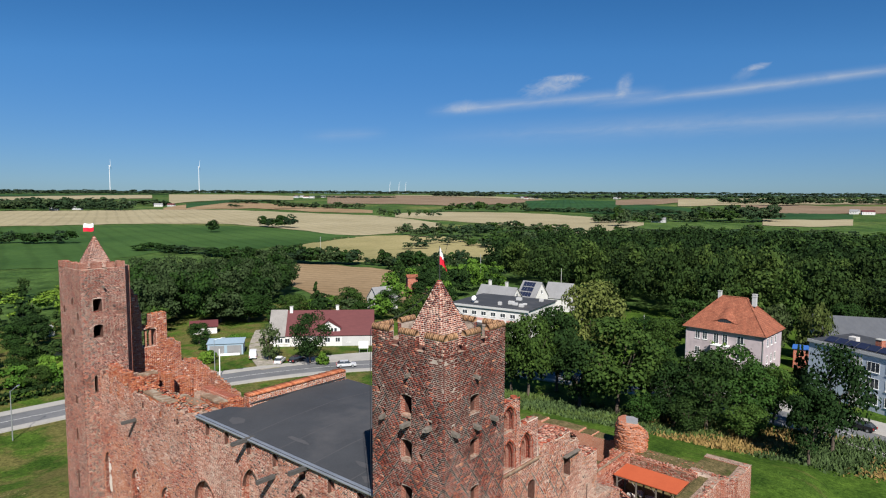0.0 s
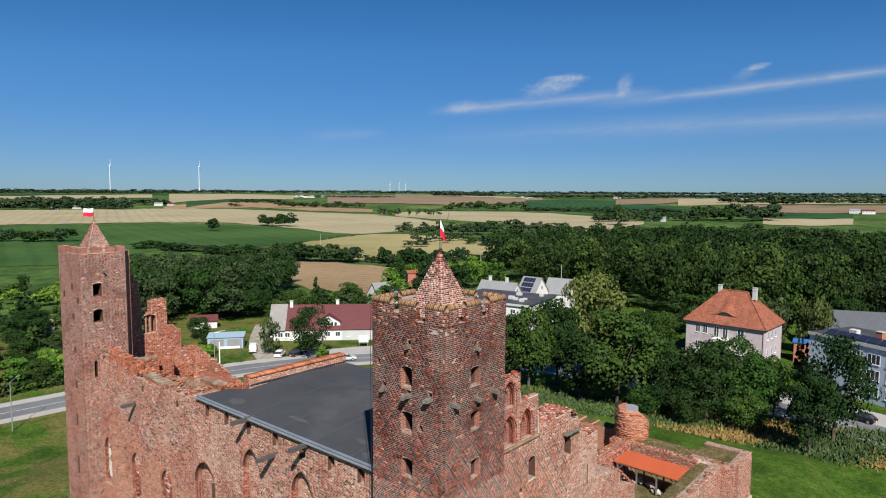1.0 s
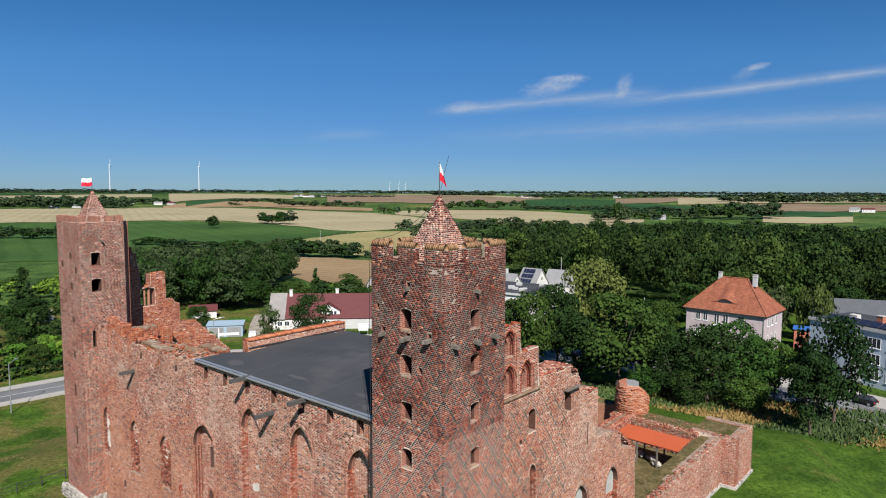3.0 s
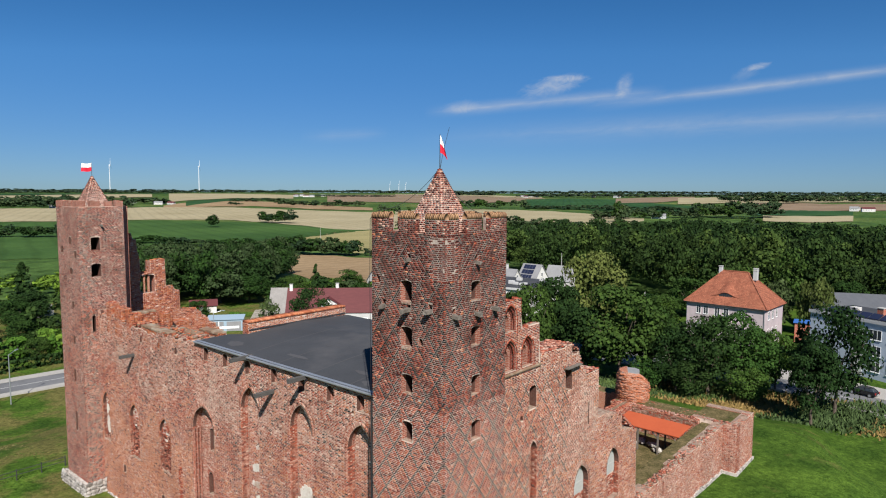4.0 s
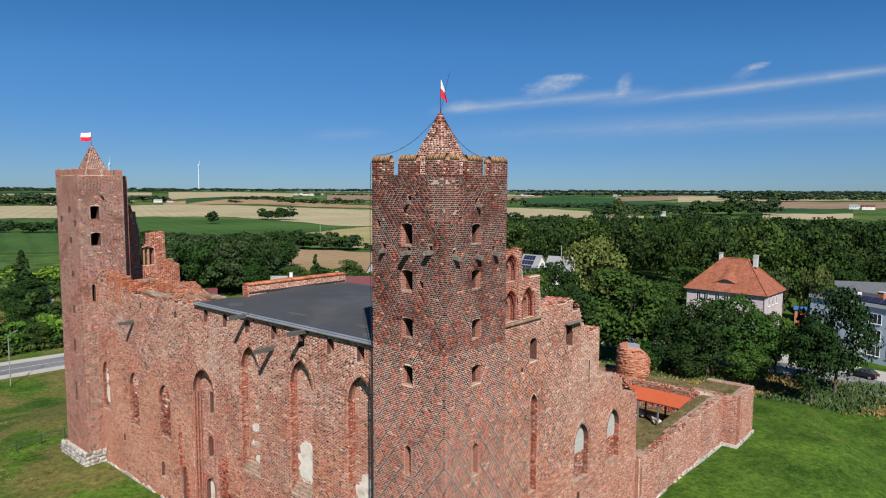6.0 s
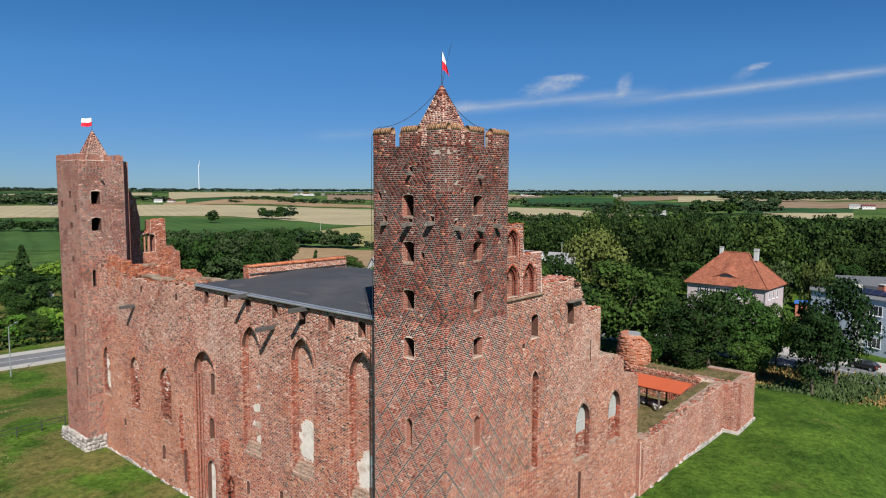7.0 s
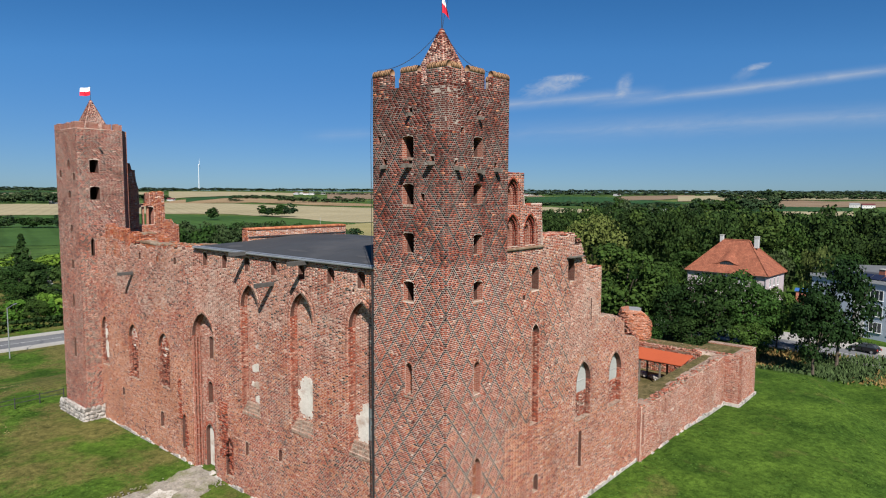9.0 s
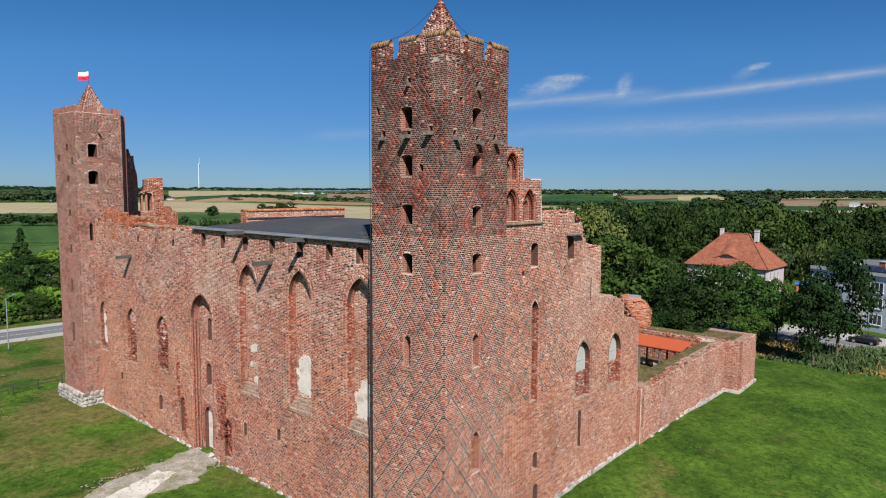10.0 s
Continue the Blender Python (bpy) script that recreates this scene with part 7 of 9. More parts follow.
def tree_kind(key, label, seed, rx, rz, zc, lobes, per, leaf, mat, shape="round", droop=0.0, trunk_r=0.022):
    t = thing("tree", label, "tree")
    part("trunk", limbs_mesh(seed, rx, zc, rz, trunk_r), bark, t, "grey-brown bark")
    part("crown", crown_mesh("crown", seed, rx, rz, zc, lobes, per, leaf, mat, shape, droop), mat, t)
    TREES[key] = (t, rx)
    return t


def plant(key, x, y, tall, wide, seed=0, group=""):
    t, rx = TREES[key]
    r = random.Random(seed * 7 + int(x * 13 + y * 5))
    k = wide / rx
    m = pose(x, y, float(ground_z(x, y)) - 0.05, 0, 0, r.uniform(0, 360)) @ Matrix.Diagonal((k, k, tall, 1))
    c = copy_thing(t, m)
    if group:
        c["group"] = group
    return c


def trees():
    tree_kind("oak", "broad leafy deciduous tree with a deep green crown", 1, 0.40, 0.45, 0.53, 52, 150, 0.0155, leaf_mid)
    tree_kind("ash", "tall leafy deciduous tree with a dark green crown", 2, 0.34, 0.46, 0.52, 54, 140, 0.0155, leaf_dark)
    tree_kind("maple", "rounded leafy tree with a mid-green crown", 3, 0.44, 0.45, 0.53, 48, 150, 0.016, leaf_mid)
    tree_kind("lime", "large full tree with a yellow-green flowering crown", 4, 0.42, 0.44, 0.55, 60, 150, 0.0145, leaf_light)
    tree_kind("locust", "loose airy tree with layered green foliage", 5, 0.46, 0.43, 0.55, 48, 120, 0.0165, leaf_dark)
    tree_kind("robinia", "leafy false acacia with light fresh green foliage", 15, 0.46, 0.45, 0.53, 52, 130, 0.0165, leaf_fresh)
    tree_kind("willow", "weeping willow with hanging pale green foliage", 6, 0.36, 0.44, 0.55, 40, 90, 0.022, leaf_light, droop=1.6)
    tree_kind("birch", "slender drooping birch with grey-green foliage", 7, 0.26, 0.44, 0.55, 34, 70, 0.020, leaf_grey, droop=1.2, trunk_r=0.016)
    tree_kind("cypress", "tall narrow clipped evergreen conifer", 8, 0.16, 0.49, 0.50, 60, 26, 0.024, leaf_mid, "cone")
    tree_kind("spruce", "dark green conical spruce tree", 9, 0.28, 0.48, 0.52, 70, 30, 0.028, leaf_dark, "cone")
    tree_kind("shrub", "rounded bright green garden shrub", 10, 0.55, 0.46, 0.48, 24, 60, 0.05, leaf_bright)
    g = "trees on the slope beside the road"
    spec = [("lime", 98.1, 43.1, 23.0, 7.6), ("ash", 80.9, 51.4, 15.5, 4.6), ("oak", 81.1, 47.6, 17.4, 5.4), ("ash", 89.4, 46.2, 18.6, 5.0), ("oak", 83.6, 30.1, 18.9, 8.6), ("ash", 80.5, 36.0, 14.5, 5.4), ("oak", 92.6, 27.8, 14.6, 5.4), ("locust", 85.3, 20.2, 11.6, 5.0),
            ("locust", 87.1, 15.5, 14.0, 6.2), ("robinia", 91.6, 10.4, 12.2, 5.8), ("robinia", 97.9, 7.6, 11.4, 3.6), ("robinia", 96.7, 14.7, 13.9, 6.2), ("ash", 81.6, -1.2, 13.0, 3.8), ("locust", 90.4, -2.7, 17.7, 5.8), ("robinia", 82.0, 24.5, 6.0, 3.6), ("robinia", 87.0, 9.0, 6.5, 3.8), ("locust", 83.0, 17.0, 6.5, 4.0), ("locust", 92.5, 21.5, 8.0, 4.6)]
    for i, (key, x, y, h, w) in enumerate(spec):
        plant(key, x, y, h, w, i, g)
    for key, x, y, h, w in (("willow", 150.0, 11.2, 16.0, 4.6), ("birch", 150.5, 20.5, 14.0, 4.6), ("maple", 132.8, 41.5, 10.0, 4.8), ("oak", 134.0, 47.7, 9.5, 4.6), ("oak", 156.3, 43.1, 12.0, 6.3), ("maple", 178.6, 9.4, 12.0, 5.0), 
                            ("shrub", 122.0, 38.0, 3.5, 2.4), ("shrub", 119.0, 34.0, 2.6, 2.0), ("shrub", 121.0, 30.0, 3.0, 2.4)):
        plant(key, x, y, h, w, 3)
    for x, y, h in ((126.2, 8.4, 8.0), (127.8, 9.6, 8.6), (129.3, 10.6, 8.2)):
        plant("cypress", x, y, h, 1.0, 1, "clipped evergreens between the houses")
    TREES_SOURCES = [t for t, _ in TREES.values()]
    return TREES_SOURCES


def woods(name, label, spots, lobes, per, leaf, mats, seed=1):
    """Many far trees as one mass of leaf clumps: spots are x, y, height, radius."""
    r = np.random.default_rng(seed)
    V, K = [], []
    for x, y, h, w in spots:
        rr = 0.42
        v = crown_arrays(r, rr, 0.42, 0.55, lobes, per, leaf * (0.42 / 0.42))
        v = v * np.array([w / rr, w / rr, h]) + np.array([x, y, float(ground_z(x, y))])
        V.append(v)
        K.append(np.full(len(v) // 4, int(r.integers(0, len(mats)))))
    V = np.concatenate(V)
    ob = part(name, mesh_of(name, V, np.arange(len(V)).reshape(-1, 4), mats, np.concatenate(K)), None)
    return tagged(ob, label, "woodland", kind="stuff")


# ---- houses, vehicles and street things ----
lilac = speckled("lilac_render", (0.36, 0.30, 0.32), (0.46, 0.39, 0.405), 0.4, 0.95, 6, 0.004, stain=(0.33, 0.285, 0.295), stain_scale=0.5)
white_wall = speckled("white_render", (0.50, 0.49, 0.475), (0.64, 0.63, 0.61), 0.4, 0.95, 6, 0.004, stain=(0.42, 0.40, 0.375), stain_scale=0.4)
grey_wall = speckled("pale_grey_render", (0.36, 0.36, 0.36), (0.47, 0.47, 0.465), 0.4, 0.95, 6, 0.004)
blue_wall = speckled("blue_grey_render", (0.36, 0.41, 0.50), (0.44, 0.50, 0.58), 0.4, 0.95, 6, 0.004)
glass_dark, _n, _l, _b = material("window_glass", 0.06)
_b.inputs["Base Color"].default_value = (0.035, 0.042, 0.05, 1)
_b.inputs["Specular IOR Level"].default_value = 0.6
white_frame = speckled("white_window_frame", (0.68, 0.68, 0.67), (0.78, 0.78, 0.77), 2, 0.5)
maroon_roof = speckled("maroon_roof_sheet", (0.075, 0.020, 0.022), (0.115, 0.033, 0.034), 0.5, 0.6, 8, stretch=(1, 6, 1))
grey_roof = speckled("grey_roof_sheet", (0.16, 0.16, 0.165), (0.25, 0.25, 0.255), 0.4, 0.8, 6)
asbestos = speckled("weathered_grey_slates", (0.16, 0.15, 0.14), (0.27, 0.255, 0.24), 0.5, 0.9, 8, 0.01)
solar = speckled("solar_panel", (0.012, 0.016, 0.035), (0.02, 0.026, 0.055), 2, 0.2)
blue_sheet = speckled("blue_grey_metal_sheet", (0.22, 0.30, 0.37), (0.30, 0.39, 0.46), 0.8, 0.5, 8, stretch=(6, 6, 1))
dark_sheet = speckled("grey_roofing_felt", (0.085, 0.09, 0.10), (0.13, 0.135, 0.145), 0.3, 0.7, 5, stretch=(4, 1, 1))
blue_bright = speckled("bright_blue_sheet", (0.03, 0.11, 0.36), (0.05, 0.15, 0.44), 1, 0.5)
red_brick_wall = brick_pattern("house_brick", ((0.36, 0.09, 0.05), (0.44, 0.14, 0.08)), (0.38, 0.30, 0.25), 0.1)
tan_bar = speckled("faded_red_sign_paint", (0.45, 0.20, 0.17), (0.55, 0.30, 0.26), 2, 0.9)


def tiled_roof_mat():
    m, n, l, b = material("orange_clay_tiles", 0.85)
    c = n.new("ShaderNodeTexCoord")
    t = n.new("ShaderNodeTexBrick")
    t.inputs["Scale"].default_value = 1.0
    t.inputs["Brick Width"].default_value, t.inputs["Row Height"].default_value = 0.26, 0.3
    t.inputs["Mortar Size"].default_value = 0.02
    t.inputs["Color1"].default_value, t.inputs["Color2"].default_value, t.inputs["Mortar"].default_value = (0.255, 0.082, 0.047, 1), (0.325, 0.122, 0.070, 1), (0.12, 0.045, 0.028, 1)
    s = n.new("ShaderNodeSeparateXYZ")
    l.new(c.outputs["Object"], s.inputs[0])
    a = n.new("ShaderNodeMath")
    a.operation = "ADD"
    l.new(s.outputs[0], a.inputs[0])
    l.new(s.outputs[1], a.inputs[1])
    v = n.new("ShaderNodeCombineXYZ")
    l.new(a.outputs[0], v.inputs[0])
    l.new(s.outputs[2], v.inputs[1])
    l.new(v.outputs[0], t.inputs["Vector"])
    p = noise_of(n, l, 0.7, 6, 0.7)
    k = ramp(n, [(0.35, (0.72, 0.7, 0.7)), (0.65, (1.12, 1.1, 1.08))])
    l.new(p.outputs["Fac"], k.inputs[0])
    l.new(blend(n, l, 1.0, t.outputs["Color"], k.outputs[0], "MULTIPLY"), b.inputs["Base Color"])
    bumped(n, l, b, t.outputs["Fac"], -0.6, 0.04)
    return m


tiles = tiled_roof_mat()


def window(parent, face, u, z, w, h, bars=1, frame_mat=None):
    """A window with frame, glazing bar, sill and pane, set in a wall's face."""
    m = face.matrix()
    bm = bmesh.new()
    t = 0.08
    for a, b, c, d in ((-w / 2, -w / 2 + t, 0, h), (w / 2 - t, w / 2, 0, h), (-w / 2 + t, w / 2 - t, 0, t), (-w / 2 + t, w / 2 - t, h - t, h)):
        box(bm, a, b, -0.05, 0.05, c, d, 0.0, m @ pose(u, 0, z))
    for i in range(bars):
        x = -w / 2 + w * (i + 1) / (bars + 1)
        box(bm, x - 0.035, x + 0.035, -0.05, 0.045, t, h - t, 0.0, m @ pose(u, 0, z))
    ob = part("window", bm, frame_mat or white_frame, parent, "white-framed window")
    part("pane", boxed(-w / 2 + t, w / 2 - t, -0.04, 0.02, t, h - t, 0.0, m @ pose(u, 0, z)), glass_dark, ob, "dark reflecting pane")
    part("sill", boxed(-w / 2 - 0.06, w / 2 + 0.06, 0.0, 0.14, -0.08, 0.0, 0.01, m @ pose(u, 0, z)), white_frame, ob)
    return ob


def sides(L, D):
    return {"front": Face((0, 0, 0), (1, 0, 0), (0, -1, 0)), "back": Face((0, D, 0), (1, 0, 0), (0, 1, 0)), "left": Face((0, 0, 0), (0, 1, 0), (-1, 0, 0)), "right": Face((L, 0, 0), (0, 1, 0), (1, 0, 0))}


def house_walls(h, L, D, top, mat, low=-1.0, thick=0.4):
    for name, (x0, x1, y0, y1) in {"front": (0, L, 0, thick), "back": (0, L, D - thick, D), "left": (0, thick, thick, D - thick), "right": (L - thick, L, thick, D - thick)}.items():
        part("wall", boxed(x0, x1, y0, y1, low, top), mat, h)


def roof_mesh(points, faces, thick=0.12):
    bm = bmesh.new()
    v = [bm.verts.new(p) for p in points]
    for f in faces:
        bm.faces.new([v[i] for i in f])
    bmesh.ops.recalc_face_normals(bm, faces=bm.faces)
    made = bmesh.ops.solidify(bm, geom=bm.faces[:], thickness=thick)
    return bm


def chimney(h, x, y, z0, z1, mat, s=0.7):
    c = part("chimney", boxed(x - s / 2, x + s / 2, y - s / 2, y + s / 2, z0, z1, 0.02), mat, h, "square rendered chimney")
    part("chimney_cap", boxed(x - s / 2 - 0.08, x + s / 2 + 0.08, y - s / 2 - 0.08, y + s / 2 + 0.08, z1, z1 + 0.15, 0.02), grey_plaster, c)


def ground_at(x, y):
    return float(ground_z(x, y))


def villa():
    """The two-storey house with the steep hipped tile roof."""
    L, D, eave, ridge = 17.6, 12.4, 9.1, 16.0
    h = thing("house", "two-storey lilac house with a steep orange tiled hip roof", "house", (130.0, 35.0, ground_at(130, 30)), -93.0)
    house_walls(h, L, D, eave, lilac)
    o = 0.55
    ins = 6.0
    pts = [(-o, -o, eave - 0.3), (L + o, -o, eave - 0.3), (L + o, D + o, eave - 0.3), (-o, D + o, eave - 0.3), (ins, D / 2, ridge), (L - ins, D / 2, ridge)]
    part("roof", roof_mesh(pts, [(0, 1, 5, 4), (1, 2, 5), (2, 3, 4, 5), (3, 0, 4)], 0.2), tiles, h, "steep orange clay tile hip roof")
    for a, b in ((0, 4), (1, 5), (2, 5), (3, 4), (4, 5)):
        part("ridge_tiles", rod(Vector(pts[a]) + UP * 0.05, Vector(pts[b]) + UP * 0.05, 0.13, None, 6), tiles, h, "row of clay ridge tiles")
    # eyebrow dormer on the front slope
    bm = bmesh.new()
    n = 16
    slope = (ridge - eave + 0.3) / (D / 2 + o)
    zat = lambda y: eave - 0.3 + (y + o) * slope
    row_f, row_b = [], []
    for i in range(n + 1):
        s = -1 + 2 * i / n
        lift = 0.95 * (0.5 + 0.5 * math.cos(math.pi * s)) ** 1.2
        y0 = 1.15
        row_f.append(bm.verts.new((L * 0.5 - 0.3 + 3.2 * s, y0 - 0.15, zat(y0 - 0.15) + lift + 0.12)))
        row_b.append(bm.verts.new((L * 0.5 - 0.3 + 3.2 * s, y0 + 0.3 + lift * 2.6, zat(y0 + 0.3 + lift * 2.6) + 0.10)))
    for i in range(n):
        bm.faces.new((row_f[i], row_f[i + 1], row_b[i + 1], row_b[i]))
    bmesh.ops.recalc_face_normals(bm, faces=bm.faces)
    bmesh.ops.solidify(bm, geom=bm.faces[:], thickness=0.1)
    d = part("eyebrow_dormer", bm, tiles, h, "curved tile eyebrow over a low window")
    for i in range(7):
        x = L * 0.5 - 0.3 + (i - 3) * 0.42
        part("pane", boxed(x - 0.17, x + 0.17, 1.1, 1.2, zat(1.1), zat(1.1) + 0.62 * (0.5 + 0.5 * math.cos(math.pi * (i - 3) * 0.42 / 3.2)) ** 1.2 + 0.1), glass_dark, d)
    chimney(h, 5.4, D / 2, ridge - 1.2, ridge + 1.0, grey_wall, 0.75)
    chimney(h, L - 4.2, D / 2 - 0.4, ridge - 1.6, ridge + 0.6, grey_wall, 0.9)
    chimney(h, L - 4.6, D / 2 + 0.9, ridge - 1.6, ridge + 0.9, grey_wall, 0.9)
    f = sides(L, D)
    for u, w in ((2.9, 1.1), (4.6, 1.1), (12.6, 1.5)):
        window(h, f["front"], u, 6.2, w, 1.9)
    for u in (7.2, 9.2):
        window(h, f["front"], u, 5.6, 1.2, 2.5)
    for u, w in ((2.9, 1.1), (12.6, 1.5)):
        window(h, f["front"], u, 2.4, w, 1.9)
    for u in (2.5, 5.2, 7.9):
        window(h, f["right"], u, 6.2, 1.1, 1.9)
        window(h, f["right"], u, 2.4, 1.0, 1.8)
    b = part("balcony", prism([(6.2, 0), (6.6, -1.7), (10.0, -1.7), (10.6, 0)], 4.1, 5.5), lilac, h, "rendered bay balcony")
    part("coping", prism([(6.1, 0), (6.5, -1.8), (10.1, -1.8), (10.7, 0)], 5.5, 5.62), white_frame, b)
    part("bay", prism([(6.4, 0), (6.7, -1.6), (9.9, -1.6), (10.4, 0)], -1.0, 4.1), lilac, h)
    for x in (6.9, 9.6):
        bm = bmesh.new()
        r = random.Random(int(x * 10))
        for _ in range(40):
            p = Vector((x + r.gauss(0, 0.22), -1.3 + r.gauss(0, 0.15), 5.75 + abs(r.gauss(0, 0.35))))
            bmesh.ops.create_icosphere(bm, subdivisions=1, radius=r.uniform(0.06, 0.13), matrix=Matrix.Translation(p))
        tagged(part("potted_plant", bm, leaf_bright, None, "leafy green pot plant on the balcony", h.matrix_basis.copy()), category="plant")
    part("downpipe", rod((L - 0.15, -0.12, 0), (L - 0.15, -0.12, eave - 0.3), 0.06), steel, h, "grey downpipe")
    part("downpipe", rod((0.15, -0.12, 0), (0.15, -0.12, eave - 0.3), 0.06), steel, h, "grey downpipe")
    part("gutter", boxed(-o, L + o, -o - 0.12, -o, eave - 0.42, eave - 0.28, 0.03), dark_steel, h, "dark gutter")
    bm = bmesh.new()
    bmesh.ops.create_uvsphere(bm, u_segments=12, v_segments=6, radius=0.45, matrix=pose(13.2, -0.35, 4.6, 60, 0, 0) @ Matrix.Diagonal((1, 1, 0.3, 1)))
    part("dish", bm, dark_steel, h, "dark satellite dish")
    g = thing("shed", "small brick shed with a bright blue sheet roof", "shed", (141.0, 14.0, ground_at(139, 12)), -80)
    house_walls(g, 4, 4, 4.6, red_brick_wall)
    part("roof", boxed(-0.3, 4.3, -0.3, 4.3, 4.6, 4.8), blue_bright, g, "bright blue sheet roof")


def gable_house(label, at, turn_deg, L, D, eave, ridge, wall, roof, front=(), side=(), chimneys=(), name="house"):
    h = thing(name, label, "house", (at[0], at[1], ground_at(*at)), turn_deg)
    house_walls(h, L, D, eave, wall)
    o = 0.35
    pts = [(-o, -o, eave - 0.2), (L + o, -o, eave - 0.2), (L + o, D / 2, ridge), (-o, D / 2, ridge), (L + o, D + o, eave - 0.2), (-o, D + o, eave - 0.2)]
    part("roof", roof_mesh(pts, [(0, 1, 2, 3), (3, 2, 4, 5)], 0.15), roof, h)
    for x in (0.0, L - 0.35):
        bm = bmesh.new()
        a = [bm.verts.new((x, y, z)) for y, z in ((0, eave), (D, eave), (D / 2, ridge - 0.2))]
        b = [bm.verts.new((x + 0.35, y, z)) for y, z in ((0, eave), (D, eave), (D / 2, ridge - 0.2))]
        bm.faces.new(a)
        bm.faces.new(b[::-1])
        for i in range(3):
            bm.faces.new((a[i], a[(i + 1) % 3], b[(i + 1) % 3], b[i]))
        part("gable", bm, wall, h)
    f = sides(L, D)
    for u, z, w, hh in front:
        window(h, f["front"], u, z, w, hh)
    for where, u, z, w, hh in side:
        window(h, f[where], u, z, w, hh)
    for x, y, z1 in chimneys:
        chimney(h, x, y, ridge - 1.3, z1, white_wall, 0.8)
    return h


def houses():
    villa()
    # the long house with the maroon roof across the road
    h = gable_house("long low white house with a maroon roof and dormer gable", (72.6, 121.5), -44.5, 26.5, 10.5, 3.0, 8.6, white_wall, maroon_roof,
                    [(2.6, 0.9, 1.3, 1.3), (4.4, 0.9, 1.3, 1.3), (9.0, 1.0, 1.2, 1.3), (14.8, 1.0, 1.3, 1.3), (17.4, 1.0, 1.3, 1.3), (20.2, 1.0, 1.3, 1.3), (23.6, 1.0, 1.3, 1.3)], (), ((4.9, 5.0, 9.6), (17.0, 5.6, 9.7)))
    part("roof_end", roof_mesh([(-0.5, -0.5, 2.72), (3.9, -0.5, 2.72), (3.9, 5.25, 8.78), (-0.5, 5.25, 8.78)], [(0, 1, 2, 3)], 0.12), asbestos, h, "weathered grey slates over the old end")
    bm = bmesh.new()
    d0, d1 = 13.2, 18.0
    face = [(d0, 2.9), (d1, 2.9), (d1, 4.9), ((d0 + d1) / 2 - 0.6, 6.5), (d0, 5.2)]
    a, b = [bm.verts.new((x, 0.6, z)) for x, z in face], [bm.verts.new((x, 3.6, z)) for x, z in face]
    bm.faces.new(a)
    bm.faces.new(b[::-1])
    for i in range(5):
        bm.faces.new((a[i], a[(i + 1) % 5], b[(i + 1) % 5], b[i]))
    dm = part("dormer", bm, white_wall, h, "white dormer gable")
    part("dormer_roof", roof_mesh([(d0 - 0.3, 0.3, 5.0), ((d0 + d1) / 2 - 0.6, 0.3, 6.75), ((d0 + d1) / 2 - 0.6, 4.8, 6.75), (d0 - 0.3, 3.6, 5.0), (d1 + 0.3, 0.3, 4.75), (d1 + 0.3, 3.6, 4.75)], [(0, 1, 2, 3), (1, 4, 5, 2)], 0.14), maroon_roof, h)
    window(h, Face((0, 0.6, 0), (1, 0, 0), (0, -1, 0)), 15.9, 3.4, 0.8, 1.3, 0)
    window(h, Face((0, 0.6, 0), (1, 0, 0), (0, -1, 0)), 16.8, 3.4, 0.8, 1.3, 0)
    for x in (10.2, 19.2, 21.2):
        part("roof_window", boxed(x, x + 0.8, -0.5, 0.6, -0.05, 0.06, 0.0, pose(0, 2.2, 5.2, 46, 0, 0)), glass_dark, h, "roof window")
    part("wall_cladding", boxed(18.5, 26.45, -0.06, 0.0, 0.0, 2.75), grey_wall, h, "grey rendered wall")
    # the flat-roofed works building
    w = thing("works_building", "long white flat-roofed two-storey building with a dark felt roof", "building", (120.4, 100.2, ground_at(120, 95)), -81.0)
    L, D, top = 24.5, 20.0, 7.8
    house_walls(w, L, D, top, white_wall)
    part("roof", boxed(-0.4, L + 0.4, -0.4, D + 0.4, top, top + 0.3, 0.03), felt, w, "dark felt roof")
    part("fascia", boxed(-0.42, L + 0.42, -0.52, -0.4, top - 0.3, top + 0.3), grey_wall, w)
    f = sides(L, D)
    for i in range(8):
        window(w, f["front"], 1.6 + i * 3.05, 5.3, 1.6, 1.2)
    for i in range(3):
        window(w, f["right"], 3.0 + i * 5.5, 5.2, 1.6, 1.3)
    for i in range(6):
        part("sign_bar", boxed(2.0 + i * 3.2, 4.4 + i * 3.2, -0.05, 0.0, 3.9, 4.6), tan_bar, w, "faded red painted lettering worn past reading")
    part("canopy", boxed(3.0, 20.0, -3.0, -0.0, 2.9, 3.2, 0.03), dark_steel, w, "dark entrance canopy")
    for x in (3.4, 9.0, 14.4, 19.6):
        part("post", rod((x, -2.8, 0), (x, -2.8, 2.9), 0.12), white_frame, w)
    r = random.Random(5)
    for i in range(9):
        x, y = r.uniform(3, L - 3), r.uniform(3, D - 3)
        part("roof_vent", boxed(x, x + r.uniform(0.8, 1.8), y, y + r.uniform(0.7, 1.2), top + 0.3, top + r.uniform(0.7, 1.3), 0.05), grey_wall, w, "pale roof vent box")
    bm = rod((6, 3, top + 0.3), (6, 3, top + 1.4), 0.06)
    part("dish_mast", bm, steel, w)
    bm = bmesh.new()
    bmesh.ops.create_uvsphere(bm, u_segments=14, v_segments=6, radius=0.8, matrix=pose(6, 2.8, top + 1.7, 65, 0, 0) @ Matrix.Diagonal((1, 1, 0.3, 1)))
    part("dish", bm, white_frame, w, "white satellite dish")
